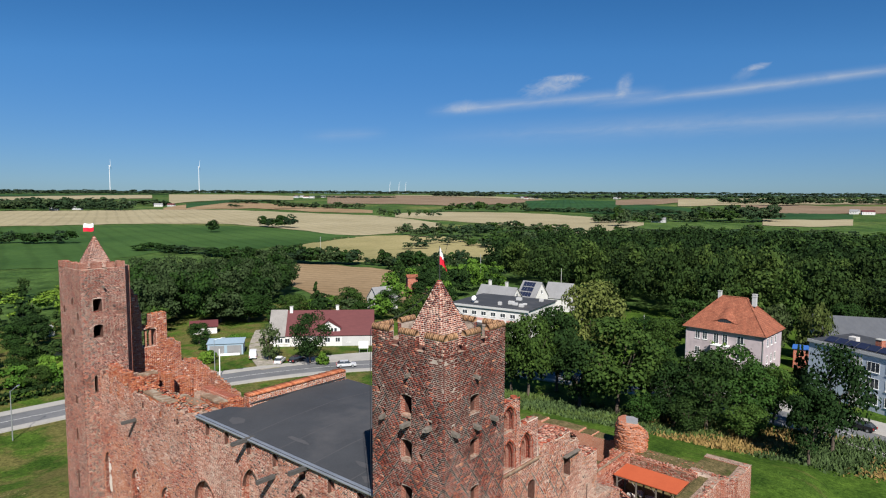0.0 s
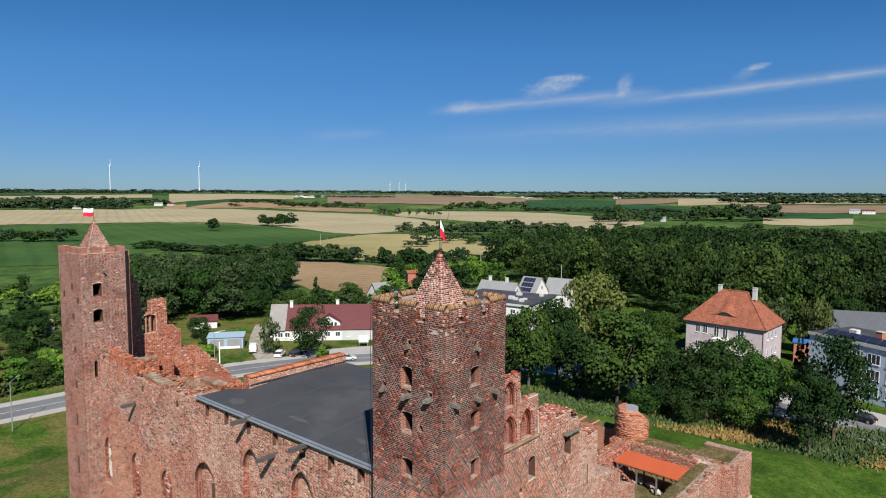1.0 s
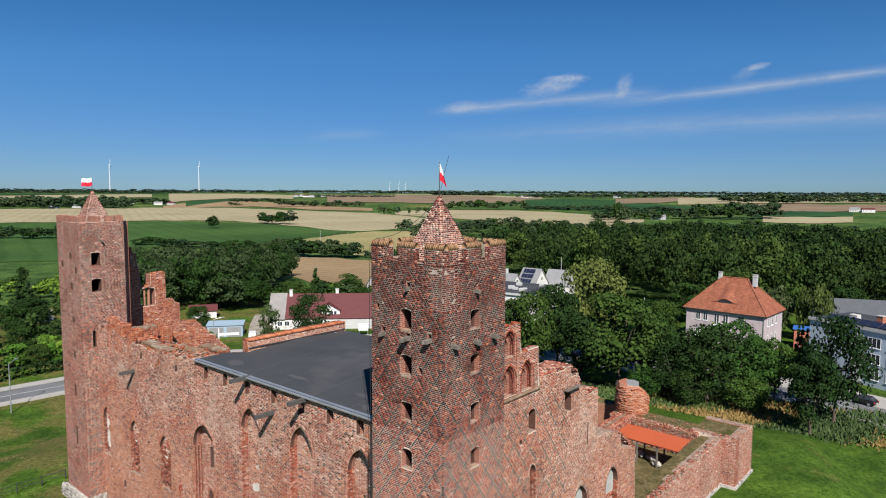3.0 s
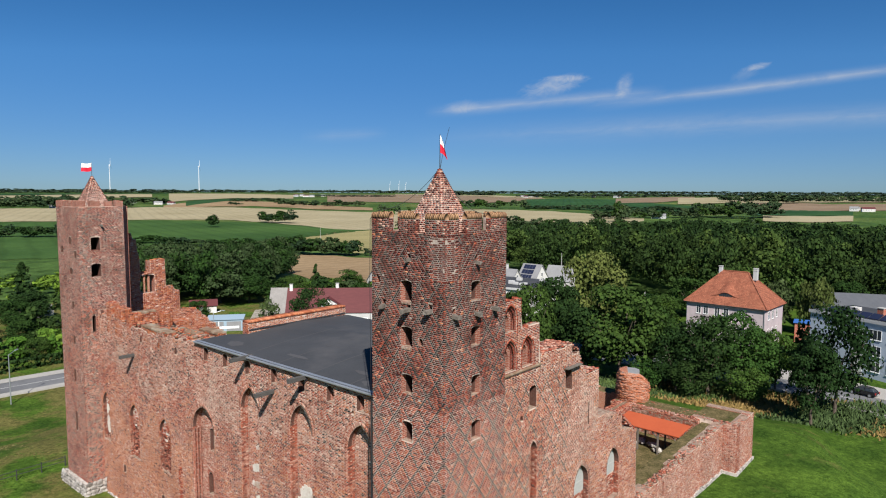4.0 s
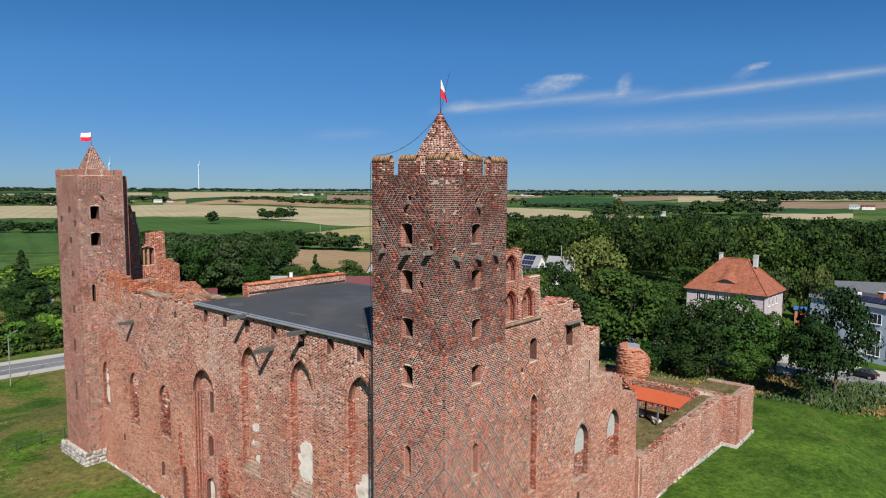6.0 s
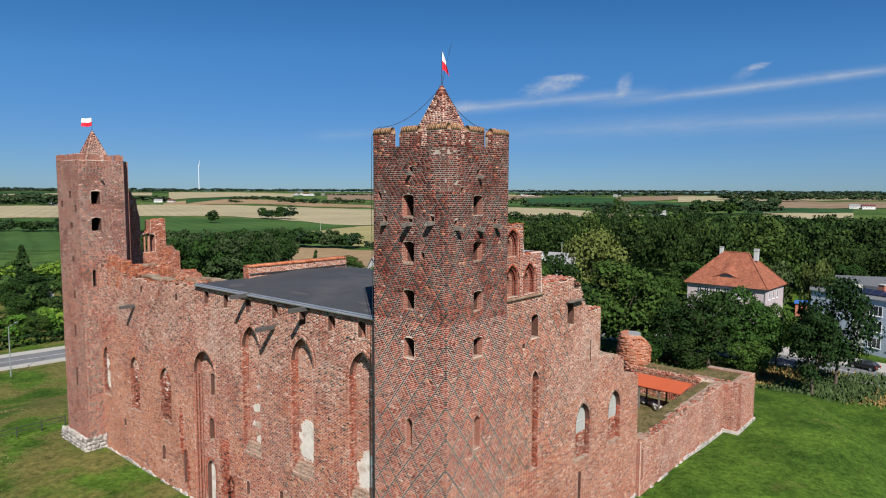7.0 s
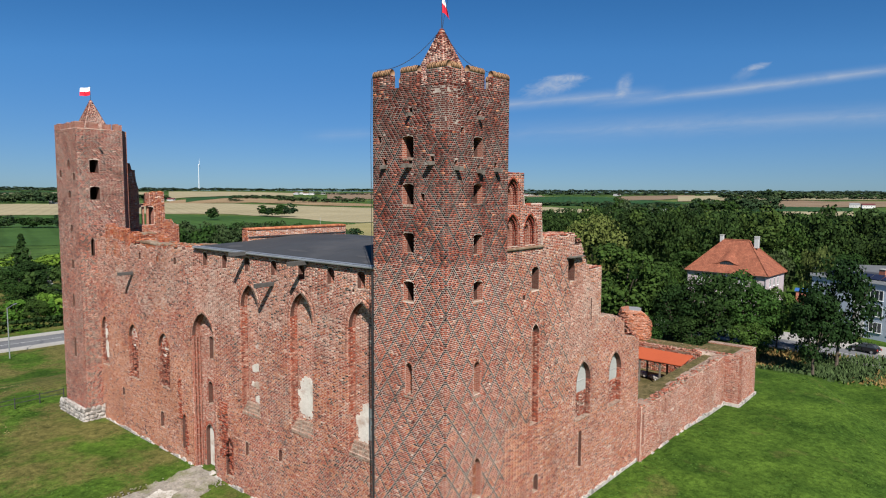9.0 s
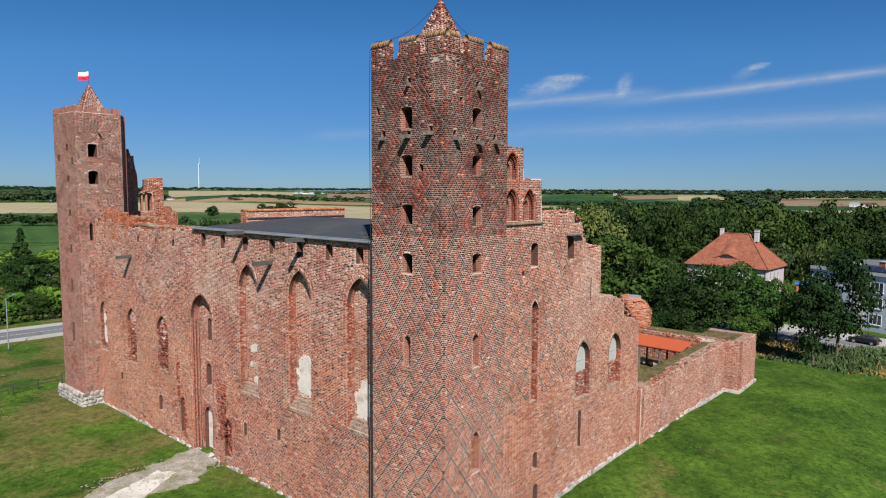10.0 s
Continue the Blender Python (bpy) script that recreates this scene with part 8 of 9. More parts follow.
    # gabled grey roofs behind it
    gable_house("white gabled house with a pale grey sheet roof", (145.2, 110.6), -87.0, 13.5, 8.5, 5.0, 9.6, white_wall, grey_roof, [(3, 3, 1.2, 1.4), (8, 3, 1.2, 1.4)], [("right", 3.0, 3.0, 1.2, 1.4), ("right", 6.0, 3.0, 1.2, 1.4), ("right", 4.5, 6.4, 1.1, 1.3)], ((3, 4.5, 11.0), (9.5, 4.5, 10.9)))
    s = gable_house("white gabled house with solar panels on a grey roof", (159.5, 103.5), -90.0, 7.0, 8.5, 5.2, 10.2, white_wall, grey_roof, [(3, 2.6, 1.2, 1.4)], [("right", 4.5, 6.2, 1.1, 1.3)])
    for i in range(4):
        for j in range(3):
            part("solar_panel", boxed(0.6 + i * 1.15, 1.68 + i * 1.15, 0, 1.7, 0, 0.05, 0.0, pose(0, 0.1 + j * 1.32, 5.45 + j * 1.56, 50, 0, 0)), solar, s, "dark blue solar panel")
    gable_house("white house with a dark grey sheet roof", (168.0, 98.0), -80.0, 9.0, 9.0, 4.6, 9.4, white_wall, grey_roof, [(3, 2.4, 1.2, 1.4)], [("right", 4.5, 5.4, 1.1, 1.3)])
    # small house and the brick transformer tower by the field
    gable_house("small white house with a grey roof among trees", (128.0, 139.0), -10.0, 8.0, 7.0, 3.6, 7.6, white_wall, grey_roof, [(2, 1.2, 1, 1.2)], (), ())
    t = thing("transformer_tower", "narrow square red brick transformer tower with a low roof", "tower", (141.0, 137.5, ground_at(141, 137)), -35)
    house_walls(t, 3.6, 3.6, 10.4, red_brick_wall)
    part("roof", roof_mesh([(-0.3, -0.3, 10.4), (3.9, -0.3, 10.4), (3.9, 1.8, 11.3), (-0.3, 1.8, 11.3), (3.9, 3.9, 10.4), (-0.3, 3.9, 10.4)], [(0, 1, 2, 3), (3, 2, 4, 5)], 0.12), tiles, t)
    # the school-like block by the bend
    k = thing("flat_block", "two-storey blue-grey flat-roofed block with solar panels", "building", (123.3, 7.5, ground_at(123, 5)), -116.0)
    L, D, top = 34.0, 13.0, 10.7
    house_walls(k, L, D, top, blue_wall)
    part("roof", boxed(-0.2, L + 0.2, -0.2, D + 0.2, top, top + 0.25, 0.03), felt, k, "dark felt roof")
    part("parapet", boxed(-0.25, L + 0.25, -0.3, -0.2, top - 0.25, top + 0.35), grey_wall, k)
    f = sides(L, D)
    for i in range(6):
        for z in (2.0, 5.0, 8.0):
            if i > 0:
                window(k, f["front"], 9.5 + i * 3.6, z - 0.6, 2.4, 1.9, 2)
    for i in range(2):
        part("white_panel", boxed(8.8 + i * 7.2, 11.0 + i * 7.2, -0.08, 0.0, 0.2, 9.6), white_wall, k, "white wall panel")
    for i in range(14):
        part("solar_panel", boxed(2.5 + i * 2.1, 4.4 + i * 2.1, 0, 1.9, 0, 0.06, 0.0, pose(0, 1.0, top + 0.35, 24, 0, 0)), solar, k, "dark blue solar panel")
    chimney(k, 11.0, 5.0, top + 0.2, top + 1.9, red_brick_wall, 1.2)
    part("roof_hatch", boxed(4.0, 5.6, 6.0, 7.2, top + 0.2, top + 1.1, 0.05), white_wall, k, "white roof hatch")
    # the broad grey roof behind it
    g = thing("hall", "long low hall with a broad dark grey roof", "building", (148.0, 8.5, ground_at(150, 5)), -68.0)
    L, D = 34.0, 20.0
    house_walls(g, L, D, 6.2, grey_wall)
    part("roof", roof_mesh([(-0.4, -0.4, 6.2), (L + 0.4, -0.4, 6.2), (L + 0.4, D + 0.4, 8.6), (-0.4, D + 0.4, 8.6)], [(0, 1, 2, 3)], 0.2), dark_sheet, g, "broad grey sheet roof")
    # sheet-metal garage beside the lane
    m = thing("garage", "blue-grey sheet-metal garage with a flat roof", "garage", (57.0, 125.0, ground_at(58, 124)), -38)
    house_walls(m, 8.4, 4.2, 2.9, blue_sheet, -0.4, 0.12)
    part("roof", roof_mesh([(-0.25, -0.25, 2.85), (8.65, -0.25, 2.85), (8.65, 4.45, 3.25), (-0.25, 4.45, 3.25)], [(0, 1, 2, 3)], 0.1), blue_sheet, m)
    for i in range(2):
        part("garage_door", boxed(0.5 + i * 4.1, 3.9 + i * 4.1, -0.05, 0.0, 0.0, 2.4, 0.01), grey_roof, m, "grey sheet garage door")
    gable_house("low garden hut with a red roof", (66.0, 150.0), -30, 7.0, 4.0, 2.2, 3.6, white_wall, maroon_roof, [(2, 0.8, 0.9, 1.0)], name="garden_hut")
    rr = random.Random(12)
    for x, y, w_, a in ((36.0, 176.0, 5.0, 20), (43.0, 170.0, 4.0, -30), (38.5, 158.0, 6.0, 10), (31.0, 150.0, 5.0, -12), (24.0, 182.0, 5.5, 35), (41.0, 148.0, 7.0, -20), (17.0, 168.0, 4.5, 5)):
        gable_house("small allotment hut with a pale sheet roof", (x, y), a, w_, 3.2, 2.2, 3.0, white_wall if rr.random() < 0.6 else grey_wall, grey_roof, [(w_ / 2, 0.8, 0.8, 0.9)], name="garden_hut")


def far_farm(bearing, reach, n, seed, spread=45):
    """A far farmstead: white barns and houses with grey or red roofs."""
    r = random.Random(seed)
    for i in range(n):
        a = radians(bearing)
        x, y = VIEW[0] + reach * math.cos(a) + r.uniform(-spread, spread), VIEW[1] + reach * math.sin(a) + r.uniform(-spread, spread)
        L, D, e = r.uniform(12, 26), r.uniform(9, 12), r.uniform(3.5, 5.5)
        h = thing("farm_building", "far white farm building with a plain roof", "building", (x, y, ground_at(x, y)), bearing - 90 + r.uniform(-35, 35), "far farm buildings")
        part("wall", boxed(0, L, 0, D, -1, e), grey_wall if r.random() < 0.5 else white_wall, h)
        o = 0.4
        part("roof", roof_mesh([(-o, -o, e), (L + o, -o, e), (L + o, D / 2, e + D * 0.36), (-o, D / 2, e + D * 0.36), (L + o, D + o, e), (-o, D + o, e)], [(0, 1, 2, 3), (3, 2, 4, 5)], 0.15), maroon_roof if r.random() < 0.35 else grey_roof, h)
        for j in range(int(L / 5)):
            part("window", boxed(2 + j * 4.6, 3.4 + j * 4.6, -0.06, 0, e * 0.4, e * 0.4 + 1.3), glass_dark, h)


def wind_turbine(x, y, hub, blade, turn_deg, first):
    t = thing("wind_turbine", "tall white three-bladed wind turbine far across the fields", "wind turbine", (x, y, ground_at(x, y)), turn_deg)
    part("tower", rod((0, 0, -2), (0, 0, hub), blade * 0.05, blade * 0.03, 12), white_frame, t)
    part("nacelle", boxed(-blade * 0.03, blade * 0.03, -blade * 0.12, blade * 0.06, hub - blade * 0.035, hub + blade * 0.035, blade * 0.01), white_frame, t)
    for i in range(3):
        a = radians(first + 120 * i)
        part("blade", rod((0, -blade * 0.13, hub), (blade * math.sin(a), -blade * 0.13, hub + blade * math.cos(a)), blade * 0.024, blade * 0.006, 6), white_frame, t)
    return t


paints = {"white": speckled("white_car_paint", (0.66, 0.66, 0.66), (0.74, 0.74, 0.74), 2, 0.25), "silver": speckled("silver_car_paint", (0.52, 0.54, 0.56), (0.62, 0.63, 0.65), 2, 0.3, metal=0.3), "black": speckled("black_car_paint", (0.012, 0.012, 0.014), (0.02, 0.02, 0.022), 2, 0.2)}
tyre_mat = speckled("tyre_rubber", (0.012, 0.012, 0.012), (0.025, 0.025, 0.025), 4, 0.8)
lamp_glass = speckled("lamp_glass", (0.55, 0.55, 0.55), (0.7, 0.7, 0.7), 4, 0.2)
red_lamp = speckled("red_tail_lamp", (0.3, 0.01, 0.01), (0.4, 0.02, 0.02), 4, 0.3)


def car(label, x, y, turn_deg, paint, shape="estate"):
    c = thing("van" if shape == "van" else "car", label, "van" if shape == "van" else "car", (x, y, ground_at(x, y) + (0.17 if shape != "van" else 0.2)), turn_deg)
    if shape == "van":
        low = [(-2.2, 0.35), (2.2, 0.35), (2.25, 0.9), (1.75, 1.0), (1.25, 1.85), (-2.15, 1.9), (-2.25, 0.6)]
        cab = [(1.72, 1.02), (1.22, 1.72), (0.35, 1.72), (0.35, 1.02)]
    else:
        low = [(-2.2, 0.32), (2.2, 0.32), (2.28, 0.65), (2.1, 0.82), (1.15, 0.95), (-2.05, 1.0), (-2.27, 0.7)]
        cab = [(1.25, 0.94), (0.45, 1.46), (-1.5, 1.48), (-2.1, 0.98)]

    def shell(points, half, inset):
        bm = bmesh.new()
        a = [bm.verts.new((px, -half + (inset if pz > 1.05 else 0), pz)) for px, pz in points]
        b = [bm.verts.new((px, half - (inset if pz > 1.05 else 0), pz)) for px, pz in points]
        bm.faces.new(a)
        bm.faces.new(b[::-1])
        k = len(points)
        for i in range(k):
            bm.faces.new((a[i], a[(i + 1) % k], b[(i + 1) % k], b[i]))
        bmesh.ops.recalc_face_normals(bm, faces=bm.faces)
        bmesh.ops.bevel(bm, geom=bm.edges[:], offset=0.07, segments=2, affect="EDGES")
        return bm

    body = part("body", shell(low, 0.88, 0.0 if shape != "van" else 0.08), paints[paint], c)
    part("glasshouse", shell(cab, 0.84 if shape != "van" else 0.9, 0.16 if shape != "van" else 0.06), glass_dark, body, "dark windows")
    if shape != "van":
        part("roof_panel", boxed(-1.45, 0.4, -0.62, 0.62, 1.44, 1.53, 0.04), paints[paint], body)
        for s in (-1, 1):
            for px in (-0.55,):
                part("pillar", boxed(px - 0.05, px + 0.05, s * 0.72 - 0.04, s * 0.72 + 0.06, 0.95, 1.46), paints[paint], body)
    for px in (-1.38, 1.38):
        for s in (-1, 1):
            w = part("wheel", rod((px, s * 0.68, 0.33), (px, s * 0.92, 0.33), 0.33, None, 16), tyre_mat, c, "black tyre")
            part("rim", rod((px, s * 0.90, 0.33), (px, s * 0.935, 0.33), 0.21, None, 12), steel, w, "grey alloy rim")
    for s in (-1, 1):
        part("headlight", boxed(2.12, 2.27, s * 0.66 - 0.17, s * 0.66 + 0.17, 0.58, 0.74, 0.02), lamp_glass, c)
        part("tail_light", boxed(-2.29, -2.14, s * 0.74 - 0.09, s * 0.74 + 0.09, 0.62, 0.92, 0.02), red_lamp, c)
    part("number_plate", boxed(-2.31, -2.27, -0.26, 0.26, 0.5, 0.61), lamp_glass, c)
    return c


def street():
    car("silver-white estate car driving along the road", 72.6, 91.6, -35, "silver")
    car("white estate car parked on the grass", 64.6, 106.0, 40, "white")
    car("black car parked on the grass beside the road", 67.8, 103.6, 10, "black")
    car("white delivery van parked beside the lane", 63.0, 114.6, 55, "white", "van")
    car("black car on the road", 104.8, -4.5, 75, "black")
    # street lamps along the road
    for x, y, a in ((48.8, 107.4, -30), (8.0, 98.5, 40), (110.0, 70.0, 150), (108.0, 26.0, 180)):
        l = thing("street_lamp", "slim pale steel street lamp with a side arm", "street lamp", (x, y, ground_at(x, y)), a, "street lamps")
        part("pole", rod((0, 0, -0.3), (0, 0, 8.2), 0.1, 0.06), steel, l)
        part("arm", rod((0, 0, 8.1), (1.7, 0, 8.5), 0.05, 0.04), steel, l)
        part("lamp_head", boxed(1.6, 2.3, -0.13, 0.13, 8.42, 8.56, 0.03), steel, l)
    b = thing("sign_frame", "white steel frame with a long narrow board beside the road", "sign", (49.4, 106.4, ground_at(49, 106)), -35)
    part("post", rod((0, 0, -0.2), (0, 0, 6.2), 0.11), white_frame, b)
    part("board", boxed(-0.1, 4.2, -0.08, 0.08, 4.6, 5.1, 0.02), white_frame, b, "blank white board")
    n = thing("notice_board", "white board on two posts on the verge", "sign", (83.5, 99.5, ground_at(83, 99)), -45)
    for x in (0.2, 2.2):
        part("post", rod((x, 0, -0.2), (x, 0, 1.5), 0.05), steel, n)
    part("board", boxed(0, 2.4, -0.06, 0.06, 1.2, 3.0, 0.02), white_frame, n, "blank white board")
    for x, y, hgt in ((230.0, 173.0, 14), (152.5, 74.8, 10), (134.8, 47.5, 9), (200, 110, 12), (256, 330, 16), (290, 118, 12)):
        p = thing("utility_pole", "pale concrete utility pole with a short crossbar", "pole", (x, y, ground_at(x, y)), 30, "utility poles")
        part("mast", rod((0, 0, -0.5), (0, 0, hgt), 0.18, 0.1), grey_plaster, p)
        part("crossbar", boxed(-0.9, 0.9, -0.06, 0.06, hgt - 0.8, hgt - 0.65), steel, p)
    # rail fence on the mound
    f = thing("fence", "dark post-and-rail fence on the grass mound", "fence", (0, 0, 0))
    pts = [(-22 + 2.3 * i, 54.6 + 0.03 * i) for i in range(11)]
    for (x, y) in pts:
        part("post", rod((x, y, ground_at(x, y) - 0.3), (x, y, ground_at(x, y) + 1.15), 0.06, 0.05, 6), dark_steel, f)
    for (x0, y0), (x1, y1) in zip(pts, pts[1:]):
        for z in (0.55, 1.0):
            part("rail", rod((x0, y0, ground_at(x0, y0) + z), (x1, y1, ground_at(x1, y1) + z), 0.035, None, 6), dark_steel, f)


# ---- far and undergrowth greenery ----
def spread(b0, b1, r0, r1, gap, tall, wide, seed, keep=None):
    """Tree spots over a sector of the land: bearings and reaches from the viewpoint."""
    r = random.Random(seed)
    out = []
    rr = r0
    while rr < r1:
        a = b0
        step = math.degrees(gap / rr)
        while a < b1:
            aa, q = a + r.uniform(-0.4, 0.4) * step, rr + r.uniform(-0.4, 0.4) * gap
            x, y = VIEW[0] + q * math.cos(radians(aa)), VIEW[1] + q * math.sin(radians(aa))
            if keep is None or keep(aa, q):
                out.append((x, y, r.uniform(*tall), r.uniform(*wide)))
            a += step
        rr += gap * 0.9
    return out


def row(b0, q0, b1, q1, n, tall, wide, seed, depth=6):
    r = random.Random(seed)
    out = []
    for i in range(n):
        s = (i + r.uniform(0, 0.9)) / n
        a, q = radians(b0 + (b1 - b0) * s), q0 + (q1 - q0) * s + r.uniform(-depth, depth)
        k = r.uniform(0.65, 1.15)
        out.append((VIEW[0] + q * math.cos(a), VIEW[1] + q * math.sin(a), tall * k, wide * r.uniform(0.8, 1.2)))
    return out


# distance haze is mixed into these leaves as a bluer base colour
far_leaf = leafy("hazed_far_leaves", (0.0119, 0.0255, 0.0119), (0.0289, 0.0561, 0.0221))
far_leaf2 = leafy("hazed_far_leaves_pale", (0.0187, 0.0357, 0.0153), (0.0493, 0.0748, 0.0289))
haze_leaf = leafy("hazed_horizon_leaves", (0.018, 0.034, 0.022), (0.040, 0.062, 0.036))


leaf_wood = leafy("wood_edge_leaves", (0.01296, 0.03168, 0.00648), (0.04176, 0.07344, 0.0144))


def greenery():
    near_edge = lambda a: np.interp(a, [3, 10, 17, 21, 26, 30, 33, 36.5], [205, 205, 208, 215, 235, 262, 300, 335])
    far_edge = lambda a: np.interp(a, [3, 20, 27, 31, 34, 36.5], [540, 540, 520, 480, 420, 390])
    f1 = lambda a, q: near_edge(a) < q < min(far_edge(a), 330)
    f2 = lambda a, q: max(near_edge(a), 330) < q < far_edge(a)
    woods("woodland", "dense mixed deciduous wood of tall dark green trees", spread(3.0, 36.5, 200, 335, 10.2, (13, 25), (5.0, 9.0), 1, f1), 26, 46, 0.024, [leaf_deep, leaf_dark, leaf_deep, leaf_mid, leaf_dark, leaf_wood], 2)
    woods("woodland", "dense deciduous wood farther back", spread(3.0, 36.5, 325, 545, 11.5, (14, 25), (5.5, 10.0), 2, f2), 18, 28, 0.033, [leaf_deep, leaf_dark, leaf_wood, leaf_deep, leaf_dark], 3)
    woods("woodland", "tall grey-green willow grove behind the road", spread(54.6, 66.8, 205, 310, 8.0, (12, 18), (4.6, 7.0), 3, lambda a, q: q > 200 + max(0, 57.5 - a) * 22), 32, 44, 0.026, [leaf_grey, leaf_mid, leaf_grey, leaf_dark], 4)
    woods("garden_trees", "mixed garden trees and shrubs among allotments", spread(66.0, 79.0, 148, 330, 10.5, (3.5, 9.5), (2.4, 4.6), 4, lambda a, q: (a * 7.3 + q * 0.9) % 10 < 6.6), 20, 34, 0.045, [leaf_mid, leaf_bright, leaf_grey, leaf_dark], 5)
    woods("garden_trees", "garden trees and shrubs behind the houses", spread(44.0, 56.5, 188, 235, 9.5, (4.0, 9.0), (2.8, 4.6), 5, lambda a, q: q > 196 + max(0, a - 50) * 0 and (a * 5.1 + q) % 7 < 5), 20, 36, 0.042, [leaf_mid, leaf_bright, leaf_grey, leaf_dark], 6)
    woods("garden_trees", "trees round the works yard", spread(36.5, 45.0, 225, 330, 11, (8, 13), (3.6, 5.6), 6, lambda a, q: q > 255 or a > 40.5), 22, 34, 0.036, [leaf_mid, leaf_dark, leaf_bright], 7)
    hedge = []
    hedge += row(75.6, 682, 70.6, 650, 12, 11.5, 8, 11) + row(59.4, 456, 55.6, 448, 10, 9.5, 6, 12) + row(55.2, 434, 53.0, 430, 7, 12.5, 6.4, 13) + row(52.7, 424, 48.2, 418, 15, 11.5, 6.4, 14)
    hedge += row(46.2, 412, 45.6, 410, 3, 11, 4.6, 15) + row(45.2, 388, 37.2, 389, 24, 11.5, 5.6, 16, 12) + row(47.6, 413, 36.6, 414, 26, 4.5, 3.4, 17) + row(43.0, 300, 37.5, 330, 16, 10, 5, 18, 14)
    hedge += row(56.4, 872, 53.8, 840, 8, 16, 10, 19, 10) + row(60.35, 768, 60.0, 768, 2, 13.5, 6, 20, 1) + row(66, 560, 58, 470, 16, 7, 7, 41, 12)
    woods("hedgerow", "bushy field hedges and tree clumps", hedge, 20, 26, 0.05, [far_leaf, leaf_dark, leaf_grey, leaf_mid], 8)
    mid = row(44.4, 684, 36.4, 690, 16, 13, 8.4, 21, 18) + row(38.0, 745, 30.0, 768, 18, 12.5, 8.6, 22, 18) + row(46.8, 1148, 40.6, 1155, 9, 16, 7.2, 23) + row(37, 520, 30, 640, 30, 12, 7, 24, 50) + row(30, 600, 4, 760, 70, 13, 9, 25, 80)
    mid += row(40.6, 1420, 33.0, 1455, 12, 21, 14, 26, 20) + row(25.7, 911, 24.6, 945, 4, 26, 10, 27, 8) + row(19.5, 1130, 13.4, 1150, 30, 28, 13, 28, 40) + row(27.5, 1012, 19.0, 1120, 34, 14, 10, 29, 30)
    mid += row(44, 560, 37.5, 600, 12, 8, 7, 42, 40)
    woods("hedgerow", "tree lines and thickets across the valley", mid, 16, 20, 0.06, [far_leaf, far_leaf2, leaf_mid], 9)
    far = row(76.5, 1600, 66.2, 1522, 46, 23, 13, 31, 25) + row(77, 1720, 66.5, 1650, 44, 24, 14, 32, 30) + row(55.0, 1585, 47.6, 1583, 16, 17, 15, 33, 10) + row(58.4, 1998, 54.4, 1996, 9, 12, 18, 34)
    far += row(17.5, 2246, 4, 2480, 60, 22, 17, 35, 60) + row(14, 2075, 12, 2110, 9, 30, 20, 36) + row(66, 1950, 63.5, 1800, 9, 15, 20, 37, 30) + row(59, 1700, 57.8, 1690, 3, 9, 12, 38) + row(33, 1450, 20, 1400, 26, 10, 18, 43, 60)
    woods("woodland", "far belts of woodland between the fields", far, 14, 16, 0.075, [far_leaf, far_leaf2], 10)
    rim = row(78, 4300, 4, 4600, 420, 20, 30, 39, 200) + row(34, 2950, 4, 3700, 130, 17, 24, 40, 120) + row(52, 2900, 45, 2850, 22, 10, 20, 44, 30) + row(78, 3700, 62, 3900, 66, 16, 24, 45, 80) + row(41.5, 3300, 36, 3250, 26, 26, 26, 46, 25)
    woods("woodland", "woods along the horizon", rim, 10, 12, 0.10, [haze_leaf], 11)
    # garden trees close to the road
    g = "garden trees by the road"
    for i, (key, x, y, h, w) in enumerate((("locust", 69.0, 100.2, 12.6, 5.2), ("birch", 64.4, 109.8, 9.6, 2.9), ("shrub", 70.5, 97.4, 3.0, 1.9), ("oak", 117.3, 142.1, 9.4, 5.4), ("spruce", 110.3, 150.2, 10.5, 3.0), ("maple", 99.3, 147.6, 8.6, 4.6), ("maple", 87.2, 154.1, 9.4, 7.0),
                                           ("oak", 81.7, 160.8, 11.5, 7.2), ("ash", 63.6, 182.0, 12.5, 7.4), ("oak", 114.1, 107.7, 11.4, 5.2), ("maple", 126.2, 131.7, 8.6, 4.9), ("oak", 127.2, 109.9, 11.7, 6.0), ("maple", 110.9, 128.7, 6.6, 3.6),
                                           ("ash", 146.2, 134.1, 12.8, 5.6), ("cypress", 91.0, 99.0, 7.2, 1.1), ("cypress", 92.0, 97.6, 6.8, 1.0), ("spruce", 33.7, 178.7, 15.0, 4.2), ("maple", 21.4, 138.1, 7.4, 3.9), ("shrub", 25.2, 133.4, 5.2, 3.1),
                                           ("oak", 26.4, 160.2, 8.4, 4.2), ("ash", 31.9, 164.8, 9.5, 4.6), ("shrub", 17.8, 129.7, 5.0, 3.2), ("maple", 20.4, 126.5, 5.0, 2.8), ("shrub", 23.8, 126.2, 4.6, 2.6), ("shrub", 12.0, 131.0, 5.2, 3.4), ("maple", 14.0, 141.0, 7.0, 4.0),
                                           ("shrub", 53.0, 118.5, 3.2, 2.2), ("shrub", 55.2, 120.6, 2.6, 2.0), ("cypress", 60.0, 131.0, 6.0, 1.6), ("shrub", 66.5, 128.5, 3.4, 2.4), ("maple", 62.0, 138.0, 6.0, 3.4))):
        plant(key, x, y, h, w, i, g)
    # clipped hedge beyond the road
    r = np.random.default_rng(21)
    V = []
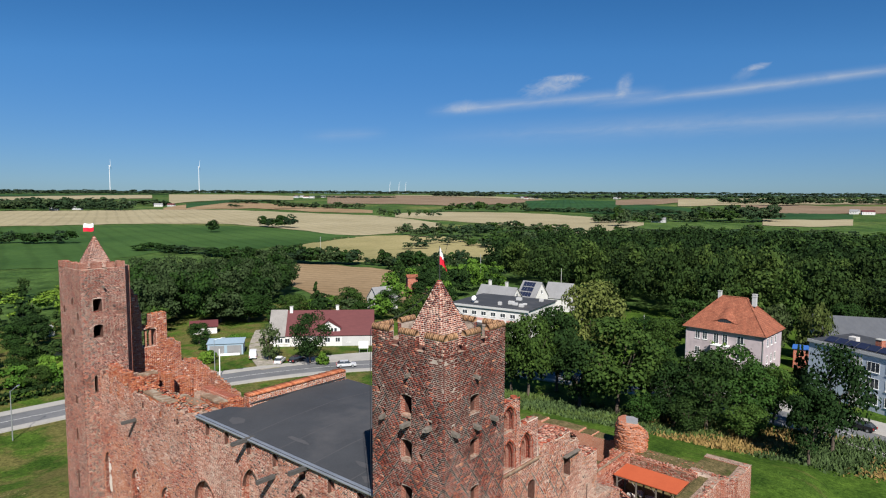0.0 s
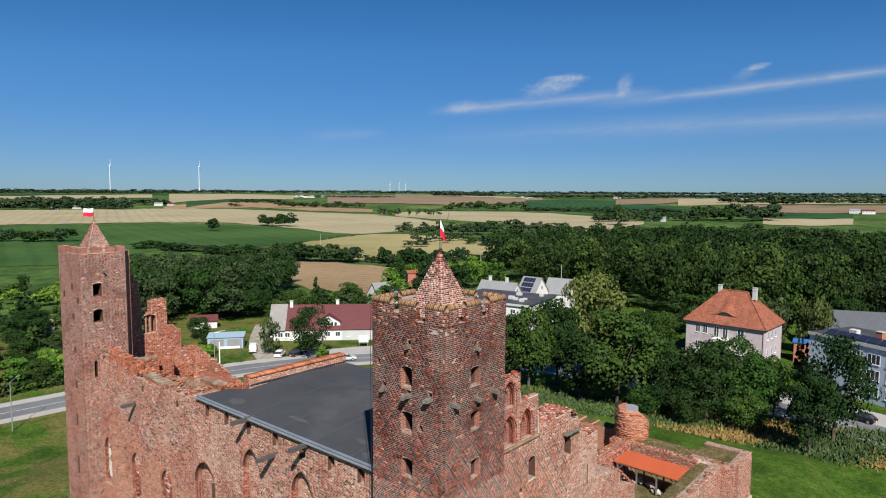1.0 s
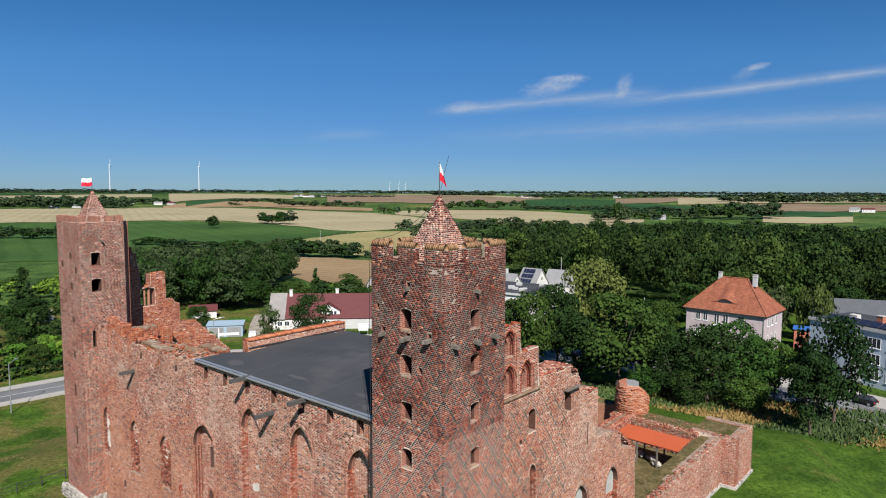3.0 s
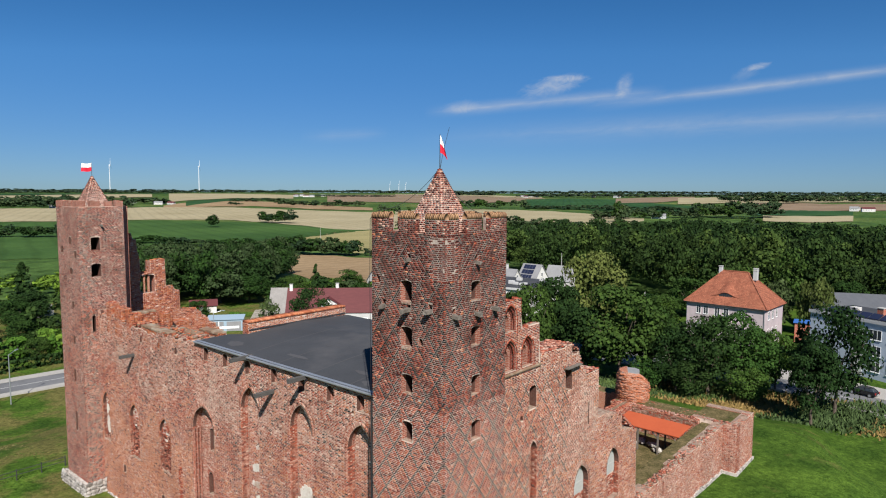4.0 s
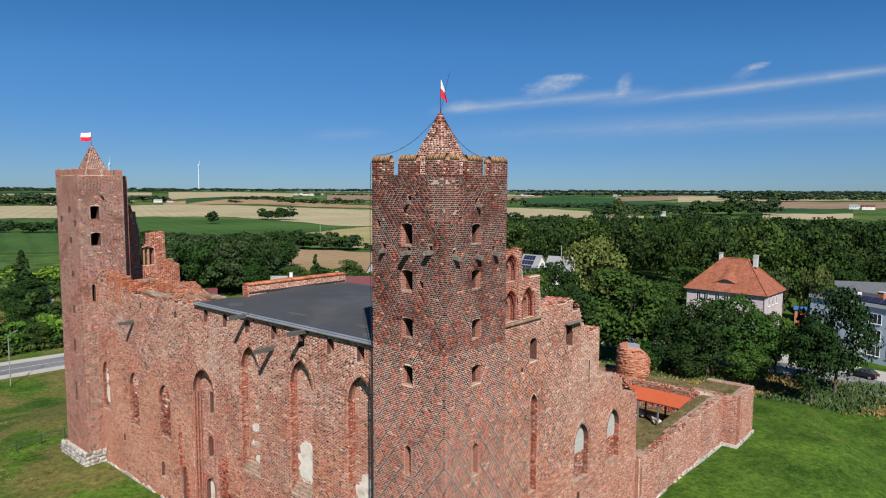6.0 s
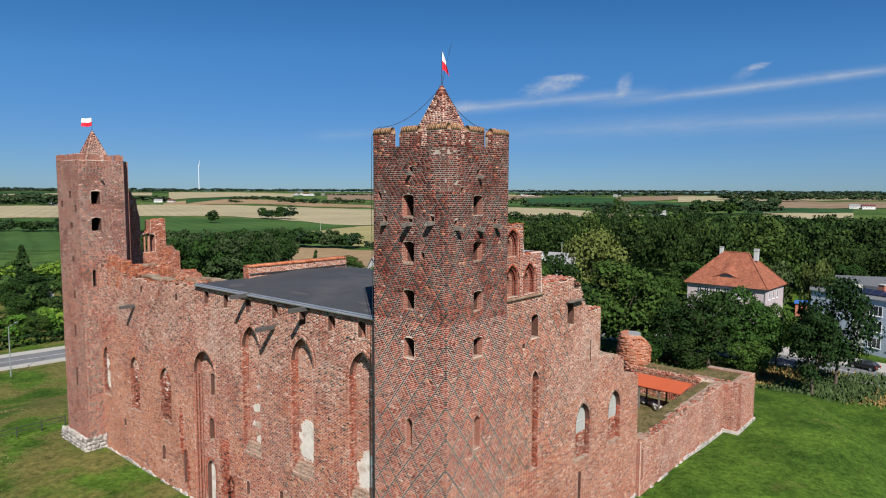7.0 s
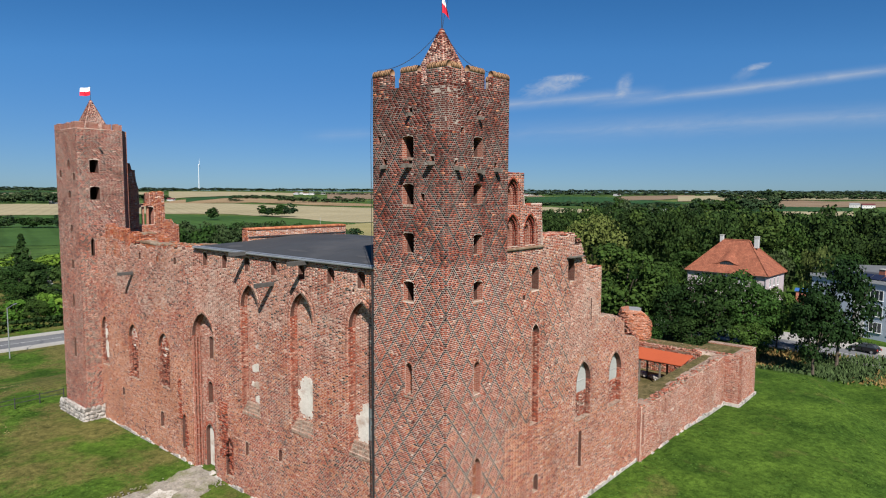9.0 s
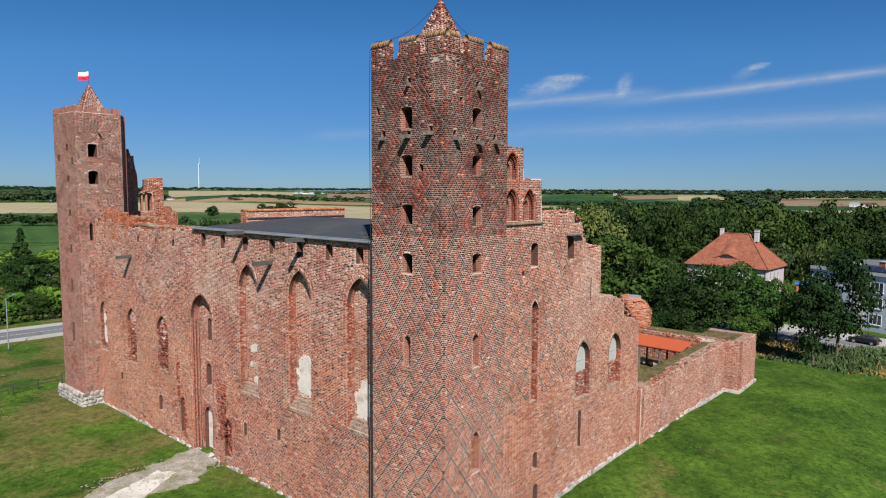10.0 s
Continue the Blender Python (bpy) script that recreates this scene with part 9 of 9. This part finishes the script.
    for i in range(2600):
        s = r.random()
        x, y = -30 + 58 * s, 119.0 + 1.6 * s + r.uniform(-0.9, 0.9)
        z = ground_at(x, y) + r.uniform(0.1, 1.9) if r.random() < 0.5 else ground_at(x, y) + 1.9 + r.uniform(-0.1, 0.12)
        t = r.normal(size=3)
        t /= np.linalg.norm(t)
        b = np.cross(t, r.normal(size=3))
        b /= np.linalg.norm(b)
        c, k = np.array([x, y, z]), r.uniform(0.2, 0.38)
        V += [c - t * k, c - b * k, c + t * k, c + b * k]
    V = np.array(V)
    ob = part("hedge", mesh_of("hedge", V, np.arange(len(V)).reshape(-1, 4), [leaf_dark]), None)
    tagged(ob, "long clipped dark green hedge beside the road", "hedge", kind="stuff")
    # tufts in the lawns round the castle
    V, K = [], []
    for i in range(40000):
        if i % 2:
            x, y = r.uniform(-34, 1.0), r.uniform(8, 78)
        else:
            x, y = r.uniform(4, 76), r.uniform(-34, 0.2)
        if -12 < x and 21 < y < 28.5 and x < 1.4 and i % 7:
            continue
        z = ground_at(x, y) - 0.03
        tall, wide = r.uniform(0.02, 0.06), r.uniform(0.04, 0.15)
        a = r.uniform(0, 6.283)
        d, lean = np.array([np.cos(a), np.sin(a), 0]) * wide, np.array([r.normal(0, 1.5), r.normal(0, 1.5), 1.0]) * tall
        c = np.array([x, y, z])
        V += [c - d, c + d, c + d * 0.4 + lean, c - d * 0.4 + lean]
        dry = math.sin(x * 0.33 + y * 0.21) + math.sin(y * 0.29 - x * 0.13) + r.normal(0, 0.7)
        K.append(1 if dry > 1.3 and i % 2 else 0)
    V = np.array(V)
    ob = part("grass_tufts", mesh_of("grass_tufts", V, np.arange(len(V)).reshape(-1, 4), [lawn_blade, straw_blade], K), None)
    tagged(ob, "short mown grass tufts on the castle mound", "grass", kind="stuff")
    # tall weeds and reeds on the slope below the castle, going dry in patches
    V, K = [], []
    for i in range(19000):
        s, q = r.random(), r.random() ** 1.2
        x, y = 62 + 26 * s + 15 * q + r.normal(0, 0.8), 52 - 72 * s + r.normal(0, 1.0) + 4 * q
        z = ground_at(x, y) - 0.05
        tall, wide = r.uniform(0.3, 1.0) * (0.6 + 0.6 * q), r.uniform(0.10, 0.3)
        a = r.uniform(0, 6.283)
        d, lean = np.array([np.cos(a), np.sin(a), 0]) * wide, np.array([r.normal(0, 0.4), r.normal(0, 0.4), 1.0]) * tall
        c = np.array([x, y, z])
        V += [c - d, c + d, c + d * 0.25 + lean, c - d * 0.25 + lean]
        dry = math.sin(x * 0.21 + y * 0.35) + math.sin(y * 0.17 - 1) + r.normal(0, 0.5)
        K.append(1 if dry > (0.0 if y < 12 else 0.8) and y < 24 else 0 if dry > -0.3 else 2)
    V = np.array(V)
    ob = part("tall_weeds", mesh_of("tall_weeds", V, np.arange(len(V)).reshape(-1, 4), [weed_green, weed_dry, weed_dark], K), None)
    tagged(ob, "tall green weeds and dry orange-brown stalks on the slope", "weeds", kind="stuff")


lawn_blade = leafy("lawn_blades", (0.034, 0.075, 0.011), (0.085, 0.15, 0.023))
straw_blade = leafy("straw_blades", (0.14, 0.13, 0.05), (0.26, 0.22, 0.10))
weed_green = leafy("weed_stalks", (0.045, 0.075, 0.018), (0.12, 0.165, 0.045))
weed_dry = leafy("dry_stalks", (0.17, 0.115, 0.038), (0.32, 0.205, 0.08))
weed_dark = leafy("reed_stalks", (0.035, 0.060, 0.020), (0.085, 0.125, 0.045))


# ---- the place ----
land()
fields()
roads()
near_tower()
far_tower()
front_wall()
wing_roof()
flank_wall()
low_wall()
far_gable()
back_walls()
flag((2.6, 2.6, 31.4), (0.6, -0.8, 0), 1.0, 1)
flag((2.5, 48.4, 31.5), (-0.55, 0.83, 0), 0.1, 2)
trees()
houses()
street()
greenery()
far_farm(66.2, 1960, 4, 1)
far_farm(64.8, 1780, 3, 2)
far_farm(52.7, 2960, 6, 3, 90)
far_farm(71.5, 1640, 2, 4)
far_farm(33.5, 2900, 4, 5, 60)
far_farm(7.4, 1620, 3, 6, 60)
far_farm(23.0, 1060, 1, 7, 5)
far_farm(26.0, 3100, 3, 8, 90)
for i, (b, q, hub, blade) in enumerate(((67.75, 4300, 160, 40), (61.2, 4400, 165, 40), (45.35, 4700, 62, 26), (44.55, 4750, 66, 28), (43.98, 4700, 64, 27))):
    a = radians(b)
    wind_turbine(VIEW[0] + q * math.cos(a), VIEW[1] + q * math.sin(a), hub, blade, b - 90 + 78, 3 + 9 * i)
for source, _ in TREES.values():
    for o in (*source.children_recursive, source):
        bpy.data.objects.remove(o)
